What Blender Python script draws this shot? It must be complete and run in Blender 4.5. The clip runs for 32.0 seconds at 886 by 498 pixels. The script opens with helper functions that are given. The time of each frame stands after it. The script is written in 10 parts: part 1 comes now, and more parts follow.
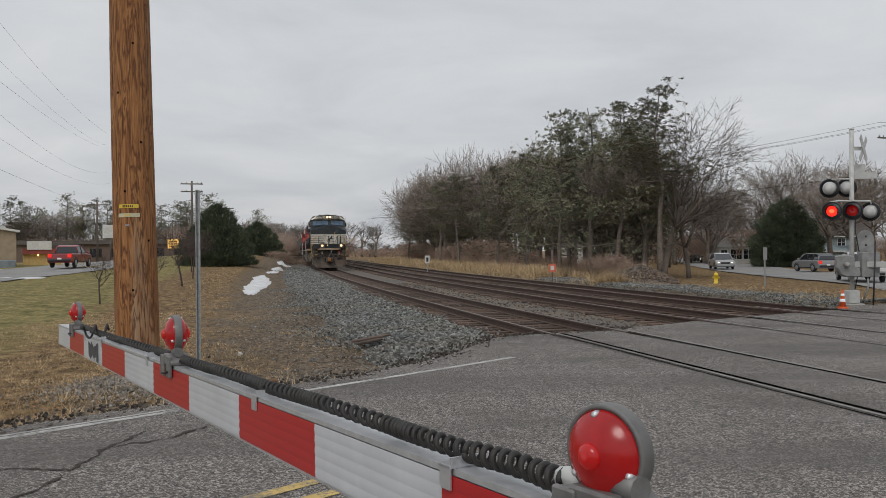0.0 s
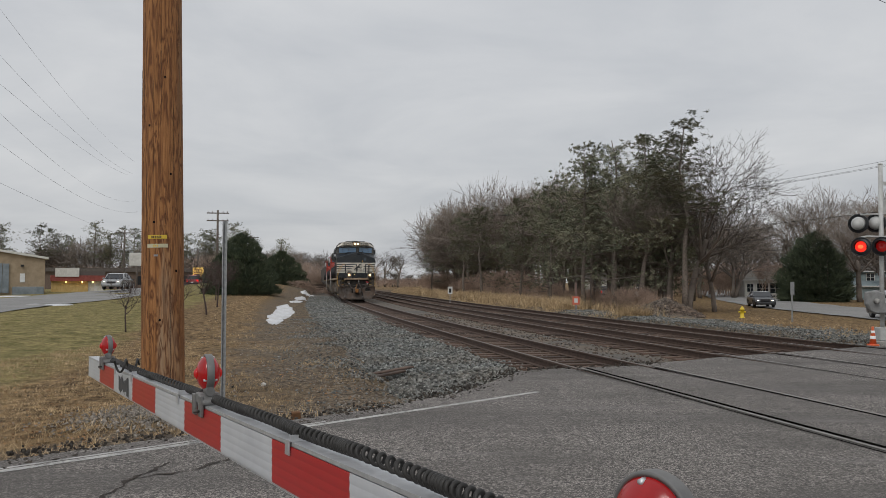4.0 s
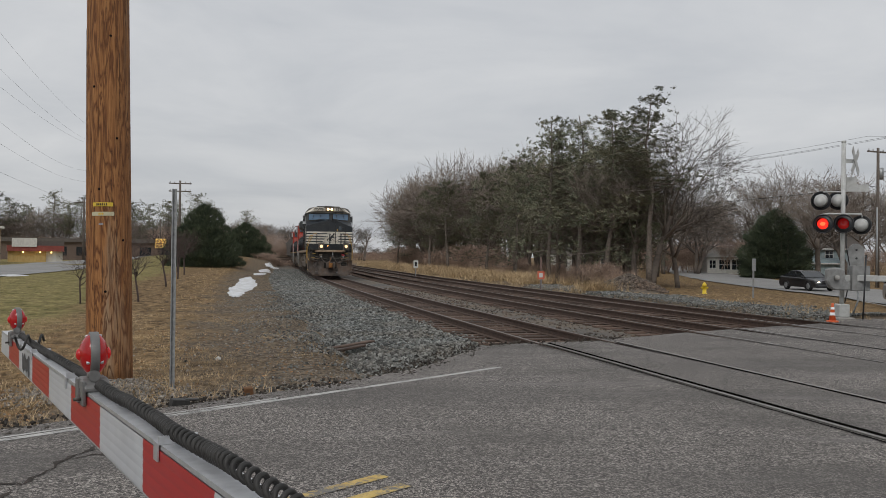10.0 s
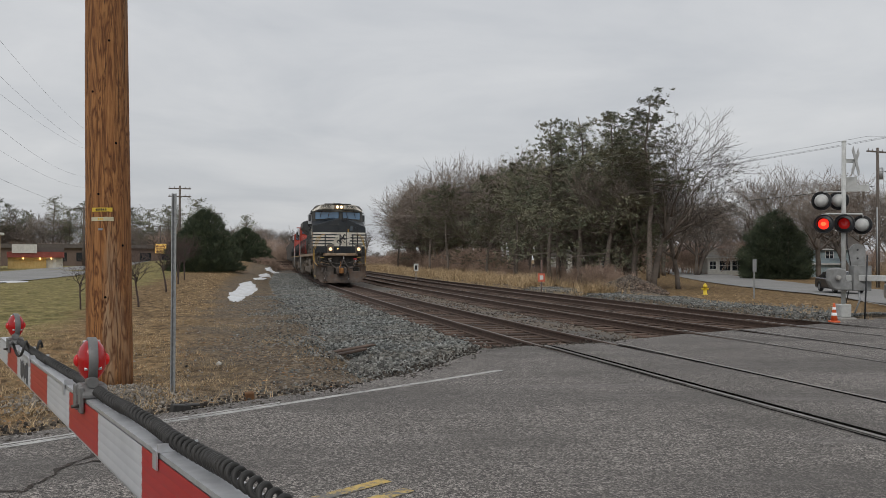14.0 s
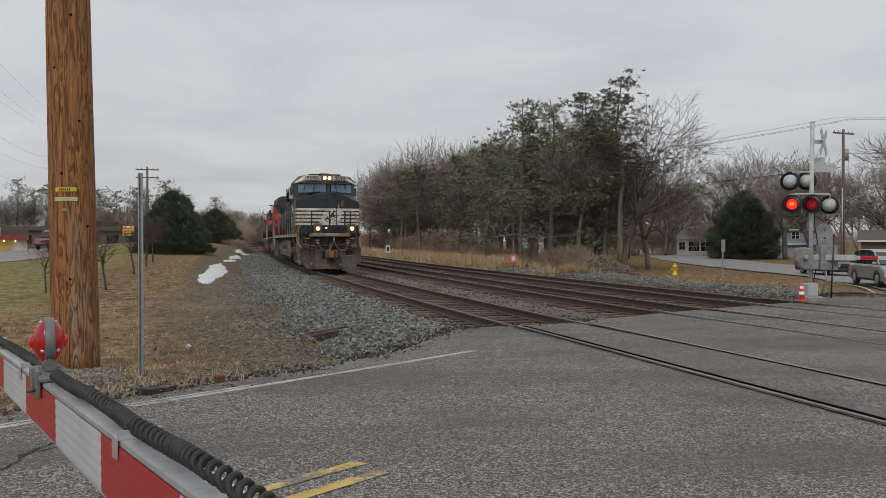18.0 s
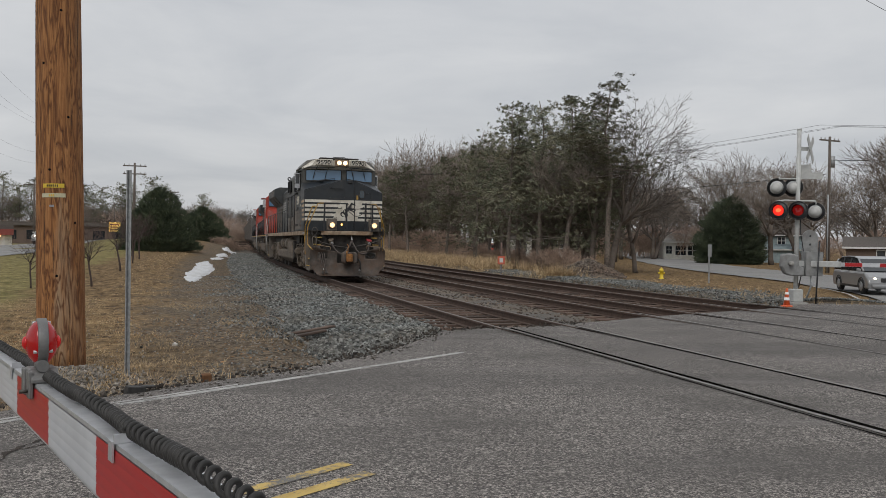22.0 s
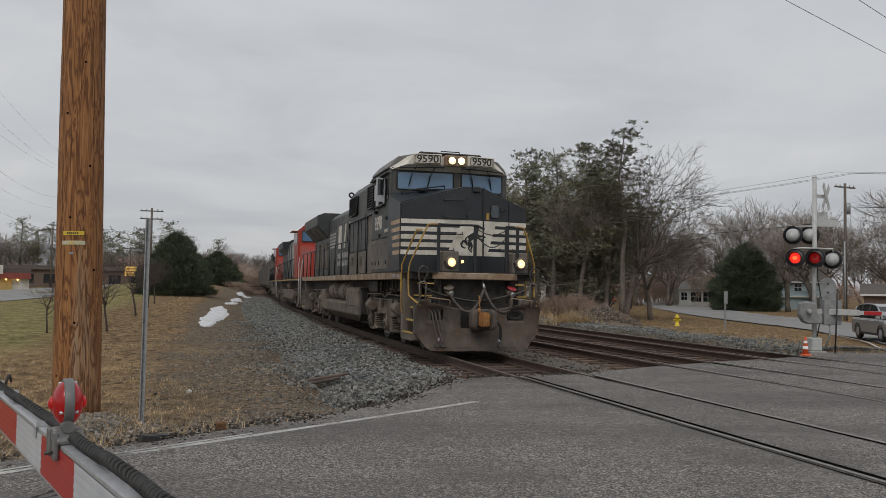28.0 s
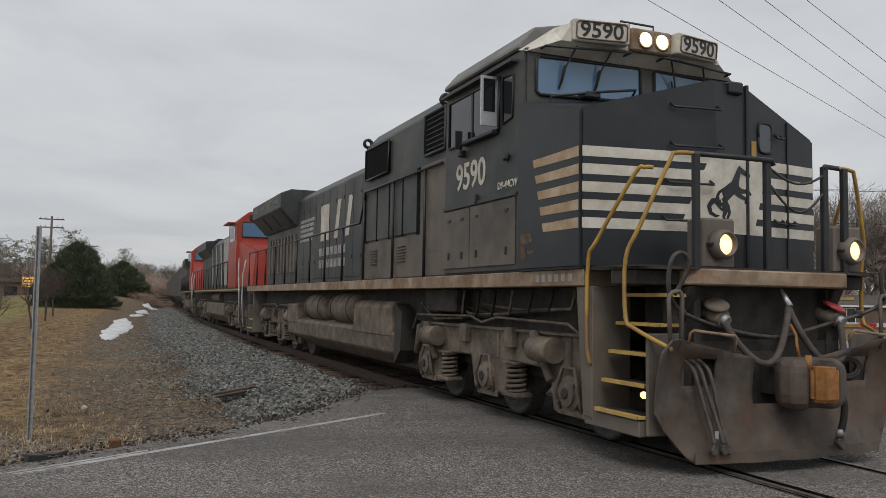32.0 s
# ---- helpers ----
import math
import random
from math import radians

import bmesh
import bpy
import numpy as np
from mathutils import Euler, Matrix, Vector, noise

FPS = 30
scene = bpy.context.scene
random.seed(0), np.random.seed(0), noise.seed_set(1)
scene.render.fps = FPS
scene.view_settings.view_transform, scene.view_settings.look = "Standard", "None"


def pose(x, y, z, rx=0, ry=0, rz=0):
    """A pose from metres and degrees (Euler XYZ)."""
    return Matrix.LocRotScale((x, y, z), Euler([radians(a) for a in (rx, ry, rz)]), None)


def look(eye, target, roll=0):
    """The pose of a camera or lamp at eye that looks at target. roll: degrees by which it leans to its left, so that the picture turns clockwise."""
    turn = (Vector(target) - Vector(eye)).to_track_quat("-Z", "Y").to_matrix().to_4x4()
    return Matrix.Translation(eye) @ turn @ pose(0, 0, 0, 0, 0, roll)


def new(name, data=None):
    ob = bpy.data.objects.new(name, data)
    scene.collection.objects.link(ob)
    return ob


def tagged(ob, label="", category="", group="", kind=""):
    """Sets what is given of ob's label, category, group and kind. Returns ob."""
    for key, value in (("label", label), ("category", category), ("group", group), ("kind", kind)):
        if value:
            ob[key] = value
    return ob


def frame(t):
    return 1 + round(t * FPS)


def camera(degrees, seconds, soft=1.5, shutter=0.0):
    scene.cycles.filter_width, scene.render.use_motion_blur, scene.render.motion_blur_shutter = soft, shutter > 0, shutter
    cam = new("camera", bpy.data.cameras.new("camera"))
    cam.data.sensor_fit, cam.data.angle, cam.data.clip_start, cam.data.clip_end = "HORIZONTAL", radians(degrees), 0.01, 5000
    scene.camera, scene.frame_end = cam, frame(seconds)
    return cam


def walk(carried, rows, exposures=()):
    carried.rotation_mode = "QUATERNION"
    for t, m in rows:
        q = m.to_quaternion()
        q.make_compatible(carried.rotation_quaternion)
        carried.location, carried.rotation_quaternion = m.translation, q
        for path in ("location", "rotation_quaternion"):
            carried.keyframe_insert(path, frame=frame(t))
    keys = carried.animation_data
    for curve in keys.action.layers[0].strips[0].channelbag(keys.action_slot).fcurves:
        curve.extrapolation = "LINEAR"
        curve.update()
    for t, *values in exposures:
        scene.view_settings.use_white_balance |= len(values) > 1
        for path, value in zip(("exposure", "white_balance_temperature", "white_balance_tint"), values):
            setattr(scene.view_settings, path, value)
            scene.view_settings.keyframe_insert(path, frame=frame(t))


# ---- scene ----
cam = camera(57.6, 32.0, soft=0.7)
PATH = [
    (0, (0.055, 0.19, 1.54), (0.118, 2.189, 1.546), -0.5),
    (0.5, (0.065, 0.208, 1.535), (0.099, 2.207, 1.512), -1.0),
    (1, (0.061, 0.211, 1.55), (0.077, 2.211, 1.52), -1.3),
    (1.5, (0.068, 0.203, 1.551), (0.077, 2.203, 1.536), -1.7),
    (2, (0.052, 0.205, 1.558), (0.062, 2.205, 1.566), -1.5),
    (2.5, (0.045, 0.214, 1.558), (0.055, 2.214, 1.566), -1.0),
    (3, (0.042, 0.188, 1.566), (0.05, 2.188, 1.582), -0.4),
    (3.5, (0.031, 0.177, 1.573), (0.04, 2.176, 1.639), -0.1),
    (5.5, (0.038, 0.226, 1.565), (0.037, 2.224, 1.659), 0.5),
    (6, (0.061, 0.235, 1.561), (0.072, 2.233, 1.651), 0.5),
    (6.5, (0.092, 0.243, 1.555), (0.111, 2.24, 1.649), 0.3),
    (7, (0.077, 0.336, 1.545), (0.097, 2.334, 1.642), 0.2),
    (7.5, (0.064, 0.423, 1.553), (0.081, 2.422, 1.639), 0.0),
    (8, (0.1, 0.455, 1.545), (0.137, 2.453, 1.617), -0.0),
    (8.5, (0.112, 0.461, 1.553), (0.164, 2.459, 1.61), 0.2),
    (9, (0.11, 0.489, 1.555), (0.176, 2.487, 1.601), 0.4),
    (9.5, (0.118, 0.507, 1.552), (0.203, 2.505, 1.584), 0.5),
    (10, (0.123, 0.501, 1.558), (0.212, 2.499, 1.576), 0.6),
    (10.5, (0.118, 0.5, 1.558), (0.201, 2.498, 1.573), 0.7),
    (11, (0.116, 0.503, 1.556), (0.201, 2.501, 1.555), 0.6),
    (11.5, (0.118, 0.509, 1.553), (0.204, 2.507, 1.549), 0.6),
    (12, (0.121, 0.506, 1.554), (0.205, 2.504, 1.554), 0.6),
    (12.5, (0.128, 0.508, 1.557), (0.21, 2.506, 1.567), 0.3),
    (13, (0.13, 0.504, 1.558), (0.214, 2.502, 1.582), 0.1),
    (13.5, (0.124, 0.522, 1.556), (0.212, 2.52, 1.584), 0.2),
    (15.5, (0.103, 0.562, 1.552), (0.193, 2.56, 1.565), -0.0),
    (16, (0.116, 0.587, 1.552), (0.204, 2.585, 1.564), -0.0),
    (16.5, (0.1, 0.593, 1.543), (0.203, 2.59, 1.542), -0.1),
    (17, (0.105, 0.606, 1.537), (0.228, 2.602, 1.519), -0.0),
    (17.5, (0.107, 0.617, 1.54), (0.25, 2.612, 1.521), -0.0),
    (18, (0.102, 0.628, 1.537), (0.261, 2.621, 1.517), -0.0),
    (18.5, (0.107, 0.606, 1.555), (0.275, 2.599, 1.537), 0.0),
    (19, (0.103, 0.603, 1.557), (0.278, 2.595, 1.538), 0.2),
    (19.5, (0.098, 0.59, 1.562), (0.273, 2.582, 1.54), 0.4),
    (20, (0.087, 0.601, 1.557), (0.258, 2.593, 1.535), 0.7),
    (20.5, (0.063, 0.602, 1.56), (0.236, 2.594, 1.532), 0.7),
    (21, (0.061, 0.616, 1.557), (0.24, 2.608, 1.521), 0.8),
    (21.5, (0.079, 0.627, 1.549), (0.267, 2.617, 1.514), 0.7),
    (22, (0.089, 0.611, 1.55), (0.278, 2.602, 1.532), 0.8),
    (22.5, (0.087, 0.619, 1.553), (0.269, 2.611, 1.547), 0.9),
    (23, (0.092, 0.613, 1.56), (0.263, 2.606, 1.561), 0.8),
    (23.5, (0.092, 0.616, 1.562), (0.255, 2.609, 1.572), 0.9),
    (24, (0.098, 0.603, 1.57), (0.253, 2.597, 1.596), 1.0),
    (24.5, (0.095, 0.605, 1.576), (0.251, 2.599, 1.617), 1.1),
    (25, (0.096, 0.61, 1.58), (0.256, 2.603, 1.633), 1.1),
    (25.5, (0.099, 0.597, 1.584), (0.26, 2.589, 1.646), 1.0),
    (26, (0.095, 0.608, 1.578), (0.249, 2.601, 1.647), 0.9),
    (26.5, (0.095, 0.61, 1.58), (0.241, 2.604, 1.654), 0.9),
    (28.5, (0.055, 0.609, 1.587), (0.212, 2.601, 1.683), 1.0),
    (29, (0.07, 0.618, 1.583), (0.243, 2.609, 1.666), 0.7),
    (29.5, (0.089, 0.654, 1.572), (0.291, 2.642, 1.655), 0.8),
    (30, (0.114, 0.637, 1.577), (0.348, 2.622, 1.667), 0.8),
    (30.5, (0.119, 0.642, 1.571), (0.386, 2.621, 1.674), 0.7),
    (31, (0.126, 0.618, 1.597), (0.421, 2.594, 1.704), 0.9),
    (31.5, (0.144, 0.613, 1.615), (0.466, 2.584, 1.726), 0.9),
    (32, (0.169, 0.596, 1.589), (0.529, 2.559, 1.713), 0.9),
]
walk(cam, [(t, look(eye, target, roll)) for t, eye, target, roll in PATH], ((0, 0.08), (1, 0.16), (2, -0.02), (3, 0.02), (6, -0.05), (7, -0.10), (9, 0.0), (21, 0.05), (23, 0.0), (25, -0.07), (26, -0.08), (29, -0.04), (31, 0.0), (32, 0.06)))

walk_keys = []   # (thing, rows) for motions() at the end of the file


# ---- world, sun ----
def build_world():
    w = bpy.data.worlds.new("overcast")
    scene.world = w
    w.use_nodes = True
    nt = w.node_tree
    nt.nodes.clear()
    out = nt.nodes.new("ShaderNodeOutputWorld")
    bg = nt.nodes.new("ShaderNodeBackground")
    sky = nt.nodes.new("ShaderNodeTexSky")
    sky.sky_type = "NISHITA"
    sky.sun_disc = False
    sky.sun_elevation, sky.sun_rotation = radians(50), radians(197)
    sky.dust_density, sky.air_density = 3.0, 1.0
    soften = nt.nodes.new("ShaderNodeVectorMath")
    soften.operation = "SCALE"
    soften.inputs["Scale"].default_value = 0.10
    nt.links.new(sky.outputs[0], soften.inputs[0])
    tc = nt.nodes.new("ShaderNodeTexCoord")
    sep = nt.nodes.new("ShaderNodeSeparateXYZ")
    nt.links.new(tc.outputs["Generated"], sep.inputs[0])
    # cloud layer: project the direction on a flat ceiling, so that clouds flatten towards the horizon
    add = nt.nodes.new("ShaderNodeMath"); add.operation = "ADD"; add.inputs[1].default_value = 0.16
    absz = nt.nodes.new("ShaderNodeMath"); absz.operation = "ABSOLUTE"
    nt.links.new(sep.outputs["Z"], absz.inputs[0])
    nt.links.new(absz.outputs[0], add.inputs[0])
    dx = nt.nodes.new("ShaderNodeMath"); dx.operation = "DIVIDE"
    dy = nt.nodes.new("ShaderNodeMath"); dy.operation = "DIVIDE"
    nt.links.new(sep.outputs["X"], dx.inputs[0]); nt.links.new(add.outputs[0], dx.inputs[1])
    nt.links.new(sep.outputs["Y"], dy.inputs[0]); nt.links.new(add.outputs[0], dy.inputs[1])
    comb = nt.nodes.new("ShaderNodeCombineXYZ")
    nt.links.new(dx.outputs[0], comb.inputs[0]); nt.links.new(dy.outputs[0], comb.inputs[1])
    n1 = nt.nodes.new("ShaderNodeTexNoise")
    n1.inputs["Scale"].default_value, n1.inputs["Detail"].default_value, n1.inputs["Roughness"].default_value = 1.1, 7, 0.55
    n1.inputs["Distortion"].default_value = 0.4
    nt.links.new(comb.outputs[0], n1.inputs["Vector"])
    ramp = nt.nodes.new("ShaderNodeValToRGB")
    ramp.color_ramp.elements[0].position, ramp.color_ramp.elements[1].position = 0.30, 0.72
    ramp.color_ramp.elements[0].color = (0.525, 0.545, 0.575, 1)
    ramp.color_ramp.elements[1].color = (0.705, 0.712, 0.722, 1)
    nt.links.new(n1.outputs["Fac"], ramp.inputs[0])
    # the overcast is a little darker towards the horizon
    low = nt.nodes.new("ShaderNodeMapRange")
    low.inputs["From Min"].default_value, low.inputs["From Max"].default_value = 0.0, 0.45
    low.inputs["To Min"].default_value, low.inputs["To Max"].default_value = 0.88, 1.04
    nt.links.new(absz.outputs[0], low.inputs["Value"])
    mul = nt.nodes.new("ShaderNodeVectorMath"); mul.operation = "SCALE"
    nt.links.new(ramp.outputs[0], mul.inputs[0]); nt.links.new(low.outputs[0], mul.inputs["Scale"])
    mix = nt.nodes.new("ShaderNodeMix"); mix.data_type = "RGBA"
    mix.inputs["Factor"].default_value = 0.93
    nt.links.new(soften.outputs[0], mix.inputs["A"]); nt.links.new(mul.outputs[0], mix.inputs["B"])
    nt.links.new(mix.outputs["Result"], bg.inputs["Color"])
    bg.inputs["Strength"].default_value = 1.0
    nt.links.new(bg.outputs[0], out.inputs[0])


build_world()
sun = new("sun", bpy.data.lights.new("sun", "SUN"))
sun.data.energy, sun.data.angle, sun.data.color = 1.1, radians(25), (1.0, 0.97, 0.93)
sun.matrix_basis = look((0, 0, 50), (12, 40, 0))


# ---- mesh tools ----
class Shape:
    """Collects vertices and faces of one mesh."""

    def __init__(self):
        self.v, self.f, self.smooth = [], [], []

    def add(self, verts, faces, smooth=False):
        n = len(self.v)
        self.v += [tuple(p) for p in verts]
        self.f += [tuple(i + n for i in face) for face in faces]
        self.smooth += [smooth] * len(faces)
        return self

    def box(self, x0, x1, y0, y1, z0, z1, m=None):
        p = [Vector((x, y, z)) for z in (z0, z1) for y in (y0, y1) for x in (x0, x1)]
        if m is not None:
            p = [m @ q for q in p]
        return self.add(p, [(0, 2, 3, 1), (4, 5, 7, 6), (0, 1, 5, 4), (2, 6, 7, 3), (0, 4, 6, 2), (1, 3, 7, 5)])

    def cbox(self, c, s, m=None):
        return self.box(c[0] - s[0] / 2, c[0] + s[0] / 2, c[1] - s[1] / 2, c[1] + s[1] / 2, c[2] - s[2] / 2, c[2] + s[2] / 2, m)

    def rod(self, a, b, r0, r1=None, n=8, caps=True):
        a, b = Vector(a), Vector(b)
        r1 = r0 if r1 is None else r1
        d = (b - a).normalized()
        u = d.orthogonal().normalized()
        w = d.cross(u)
        ring = [(math.cos(2 * math.pi * i / n), math.sin(2 * math.pi * i / n)) for i in range(n)]
        vs = [a + (u * c + w * s) * r0 for c, s in ring] + [b + (u * c + w * s) * r1 for c, s in ring]
        self.add(vs, [(i, (i + 1) % n, n + (i + 1) % n, n + i) for i in range(n)], True)
        if caps:
            k = len(self.v) - 2 * n
            self.f += [tuple(k + n - 1 - i for i in range(n)), tuple(k + n + i for i in range(n))]
            self.smooth += [False, False]
        return self

    def tube(self, path, r, n=6, radii=None):
        pts = [Vector(p) for p in path]
        rings, u = [], None
        for i, p in enumerate(pts):
            d = (pts[min(i + 1, len(pts) - 1)] - pts[max(i - 1, 0)]).normalized()
            u = d.orthogonal().normalized() if u is None else (u - d * u.dot(d)).normalized()
            w = d.cross(u)
            rr = radii[i] if radii else r
            rings.append([p + (u * math.cos(2 * math.pi * k / n) + w * math.sin(2 * math.pi * k / n)) * rr for k in range(n)])
        vs = [q for ring in rings for q in ring]
        fs = [(i * n + k, i * n + (k + 1) % n, (i + 1) * n + (k + 1) % n, (i + 1) * n + k) for i in range(len(pts) - 1) for k in range(n)]
        self.add(vs, fs, True)
        k = len(self.v) - len(vs)
        self.f += [tuple(k + n - 1 - i for i in range(n)), tuple(len(self.v) - n + i for i in range(n))]
        self.smooth += [False, False]
        return self

    def prism(self, poly, a0, a1, axis="x", m=None):
        """Extrudes a polygon. axis x: polygon in (y, z); y: in (x, z); z: in (x, y)."""
        put = {"x": lambda a, p: Vector((a, p[0], p[1])), "y": lambda a, p: Vector((p[0], a, p[1])), "z": lambda a, p: Vector((p[0], p[1], a))}[axis]
        n = len(poly)
        vs = [put(a0, p) for p in poly] + [put(a1, p) for p in poly]
        if m is not None:
            vs = [m @ q for q in vs]
        return self.add(vs, [tuple(range(n))[::-1], tuple(range(n, 2 * n))] + [(i, (i + 1) % n, n + (i + 1) % n, n + i) for i in range(n)])

    def loft(self, rings, closed=True, caps=True, smooth=False):
        n = len(rings[0])
        vs = [p for r in rings for p in r]
        k = n if closed else n - 1
        fs = [(i * n + j, i * n + (j + 1) % n, (i + 1) * n + (j + 1) % n, (i + 1) * n + j) for i in range(len(rings) - 1) for j in range(k)]
        if caps:
            fs += [tuple(range(n))[::-1], tuple(range(len(vs) - n, len(vs)))]
        return self.add(vs, fs, smooth)

    def lathe(self, prof, c, axis="z", n=16, smooth=True):
        """Turns (radius, height) pairs round an axis through c."""
        rings = []
        for r, h in prof:
            ring = []
            for i in range(n):
                a, b = r * math.cos(2 * math.pi * i / n), r * math.sin(2 * math.pi * i / n)
                ring.append(Vector({"z": (a, b, h), "x": (h, a, b), "y": (a, h, b)}[axis]) + Vector(c))
            rings.append(ring)
        if prof[0][0] > 0.001 and prof[-1][0] > 0.001:
            return self.loft(rings + [rings[0]], True, False, smooth)
        return self.loft(rings, True, True, smooth)

    def ball(self, c, r, n=8, k=6, squash=(1, 1, 1)):
        rings = []
        for i in range(1, k):
            t = math.pi * i / k
            rings.append([Vector((c[0] + r * squash[0] * math.sin(t) * math.cos(2 * math.pi * j / n), c[1] + r * squash[1] * math.sin(t) * math.sin(2 * math.pi * j / n),
                                  c[2] - r * squash[2] * math.cos(t))) for j in range(n)])
        return self.loft(rings, True, True, True)

    def mesh(self, name, bevel=0.0, segs=1):
        me = bpy.data.meshes.new(name)
        me.from_pydata(self.v, [], self.f)
        me.polygons.foreach_set("use_smooth", self.smooth)
        bm = bmesh.new()
        bm.from_mesh(me)
        bmesh.ops.recalc_face_normals(bm, faces=bm.faces)
        if bevel:
            es = [e for e in bm.edges if len(e.link_faces) == 2 and e.calc_face_angle(0) > 0.6]
            bmesh.ops.bevel(bm, geom=es, offset=bevel, segments=segs, affect="EDGES", clamp_overlap=True)
        bm.to_mesh(me)
        bm.free()
        return me


def bent(points, k=5):
    """A smooth path through the points."""
    p = [Vector(q) for q in points]
    out = []
    for i in range(len(p) - 1):
        a, b, c, d = p[max(0, i - 1)], p[i], p[i + 1], p[min(len(p) - 1, i + 2)]
        for j in range(k):
            t = j / k
            out.append(0.5 * (2 * b + (c - a) * t + (2 * a - 5 * b + 4 * c - d) * t * t + (3 * b - a - 3 * c + d) * t ** 3))
    return out + [p[-1]]


def thing(name, label, category, group="", kind="", m=None):
    ob = new(name)
    ob.empty_display_size = 0.2
    tagged(ob, label, category, group, kind)
    if m is not None:
        ob.matrix_basis = m
    return ob


def part(name, shape, material, parent, label="", bevel=0.0, segs=1):
    me = shape if isinstance(shape, bpy.types.Mesh) else shape.mesh(name, bevel, segs)
    if material is not None and not me.materials:
        me.materials.append(material)
    ob = new(name, me)
    ob.parent = parent
    if label:
        tagged(ob, label)
    return ob


def solid(name, shape, material, label, category, group="", kind="", bevel=0.0, m=None):
    """A thing of one mesh."""
    me = shape.mesh(name, bevel)
    me.materials.append(material)
    ob = new(name, me)
    tagged(ob, label, category, group, kind)
    if m is not None:
        ob.matrix_basis = m
    return ob


# ---- materials ----
def mat(name, c1, c2=None, scale=4.0, rough=0.8, metal=0.0, bump=0.0, bscale=None, detail=6.0, stretch=(1, 1, 1), dirt=None, dscale=1.0, damt=0.5,
        rand=0.0, glow=None, power=0.0, lo=0.35, hi=0.65, rough2=None, island=0.0, spec=0.5):
    m = bpy.data.materials.new(name)
    m.use_nodes = True
    nt = m.node_tree
    b = nt.nodes["Principled BSDF"]
    b.inputs["Roughness"].default_value, b.inputs["Metallic"].default_value = rough, metal
    b.inputs["Specular IOR Level"].default_value = spec
    tc = nt.nodes.new("ShaderNodeTexCoord")
    mp = nt.nodes.new("ShaderNodeMapping")
    mp.inputs["Scale"].default_value = stretch
    nt.links.new(tc.outputs["Object"], mp.inputs["Vector"])
    no = nt.nodes.new("ShaderNodeTexNoise")
    no.inputs["Scale"].default_value, no.inputs["Detail"].default_value, no.inputs["Roughness"].default_value = scale, detail, 0.62
    nt.links.new(mp.outputs[0], no.inputs["Vector"])
    ramp = nt.nodes.new("ShaderNodeValToRGB")
    ramp.color_ramp.elements[0].position, ramp.color_ramp.elements[1].position = lo, hi
    ramp.color_ramp.elements[0].color, ramp.color_ramp.elements[1].color = (*c1, 1), (*(c2 or [min(1, v * 1.25) for v in c1]), 1)
    nt.links.new(no.outputs["Fac"], ramp.inputs[0])
    col = ramp.outputs[0]
    if dirt:
        n2 = nt.nodes.new("ShaderNodeTexNoise")
        n2.inputs["Scale"].default_value, n2.inputs["Detail"].default_value, n2.inputs["Roughness"].default_value = dscale, 8, 0.68
        nt.links.new(mp.outputs[0], n2.inputs["Vector"])
        r2 = nt.nodes.new("ShaderNodeMapRange")
        r2.inputs["From Min"].default_value, r2.inputs["From Max"].default_value = 0.42, 0.68
        r2.inputs["To Max"].default_value = damt
        nt.links.new(n2.outputs["Fac"], r2.inputs["Value"])
        mx = nt.nodes.new("ShaderNodeMix"); mx.data_type = "RGBA"
        nt.links.new(r2.outputs[0], mx.inputs["Factor"]); nt.links.new(col, mx.inputs["A"])
        mx.inputs["B"].default_value = (*dirt, 1)
        col = mx.outputs["Result"]
    if rand or island:
        hs = nt.nodes.new("ShaderNodeHueSaturation")
        if rand:
            src = nt.nodes.new("ShaderNodeObjectInfo").outputs["Random"]
        else:
            src = nt.nodes.new("ShaderNodeNewGeometry").outputs["Random Per Island"]
        rr = nt.nodes.new("ShaderNodeMapRange")
        amt = rand or island
        rr.inputs["To Min"].default_value, rr.inputs["To Max"].default_value = 1 - amt, 1 + amt
        nt.links.new(src, rr.inputs["Value"]); nt.links.new(rr.outputs[0], hs.inputs["Value"]); nt.links.new(col, hs.inputs["Color"])
        col = hs.outputs[0]
    nt.links.new(col, b.inputs["Base Color"])
    if rough2 is not None:
        r3 = nt.nodes.new("ShaderNodeMapRange")
        r3.inputs["To Min"].default_value, r3.inputs["To Max"].default_value = rough, rough2
        nt.links.new(no.outputs["Fac"], r3.inputs["Value"]); nt.links.new(r3.outputs[0], b.inputs["Roughness"])
    if bump:
        n3 = nt.nodes.new("ShaderNodeTexNoise")
        n3.inputs["Scale"].default_value, n3.inputs["Detail"].default_value = bscale or scale * 6, 5
        nt.links.new(mp.outputs[0], n3.inputs["Vector"])
        bp = nt.nodes.new("ShaderNodeBump")
        bp.inputs["Strength"].default_value, bp.inputs["Distance"].default_value = min(1, bump), 0.02
        nt.links.new(n3.outputs["Fac"], bp.inputs["Height"]); nt.links.new(bp.outputs[0], b.inputs["Normal"])
    if glow:
        b.inputs["Emission Color"].default_value, b.inputs["Emission Strength"].default_value = (*glow, 1), power
    return m


def glass(name, tint, rough=0.03, alpha=1.0, trans=0.0):
    m = bpy.data.materials.new(name)
    m.use_nodes = True
    b = m.node_tree.nodes["Principled BSDF"]
    b.inputs["Base Color"].default_value = (*tint, 1)
    b.inputs["Roughness"].default_value = rough
    b.inputs["Transmission Weight"].default_value = trans
    b.inputs["IOR"].default_value = 1.5
    b.inputs["Specular IOR Level"].default_value = 0.8
    return m


M = {}


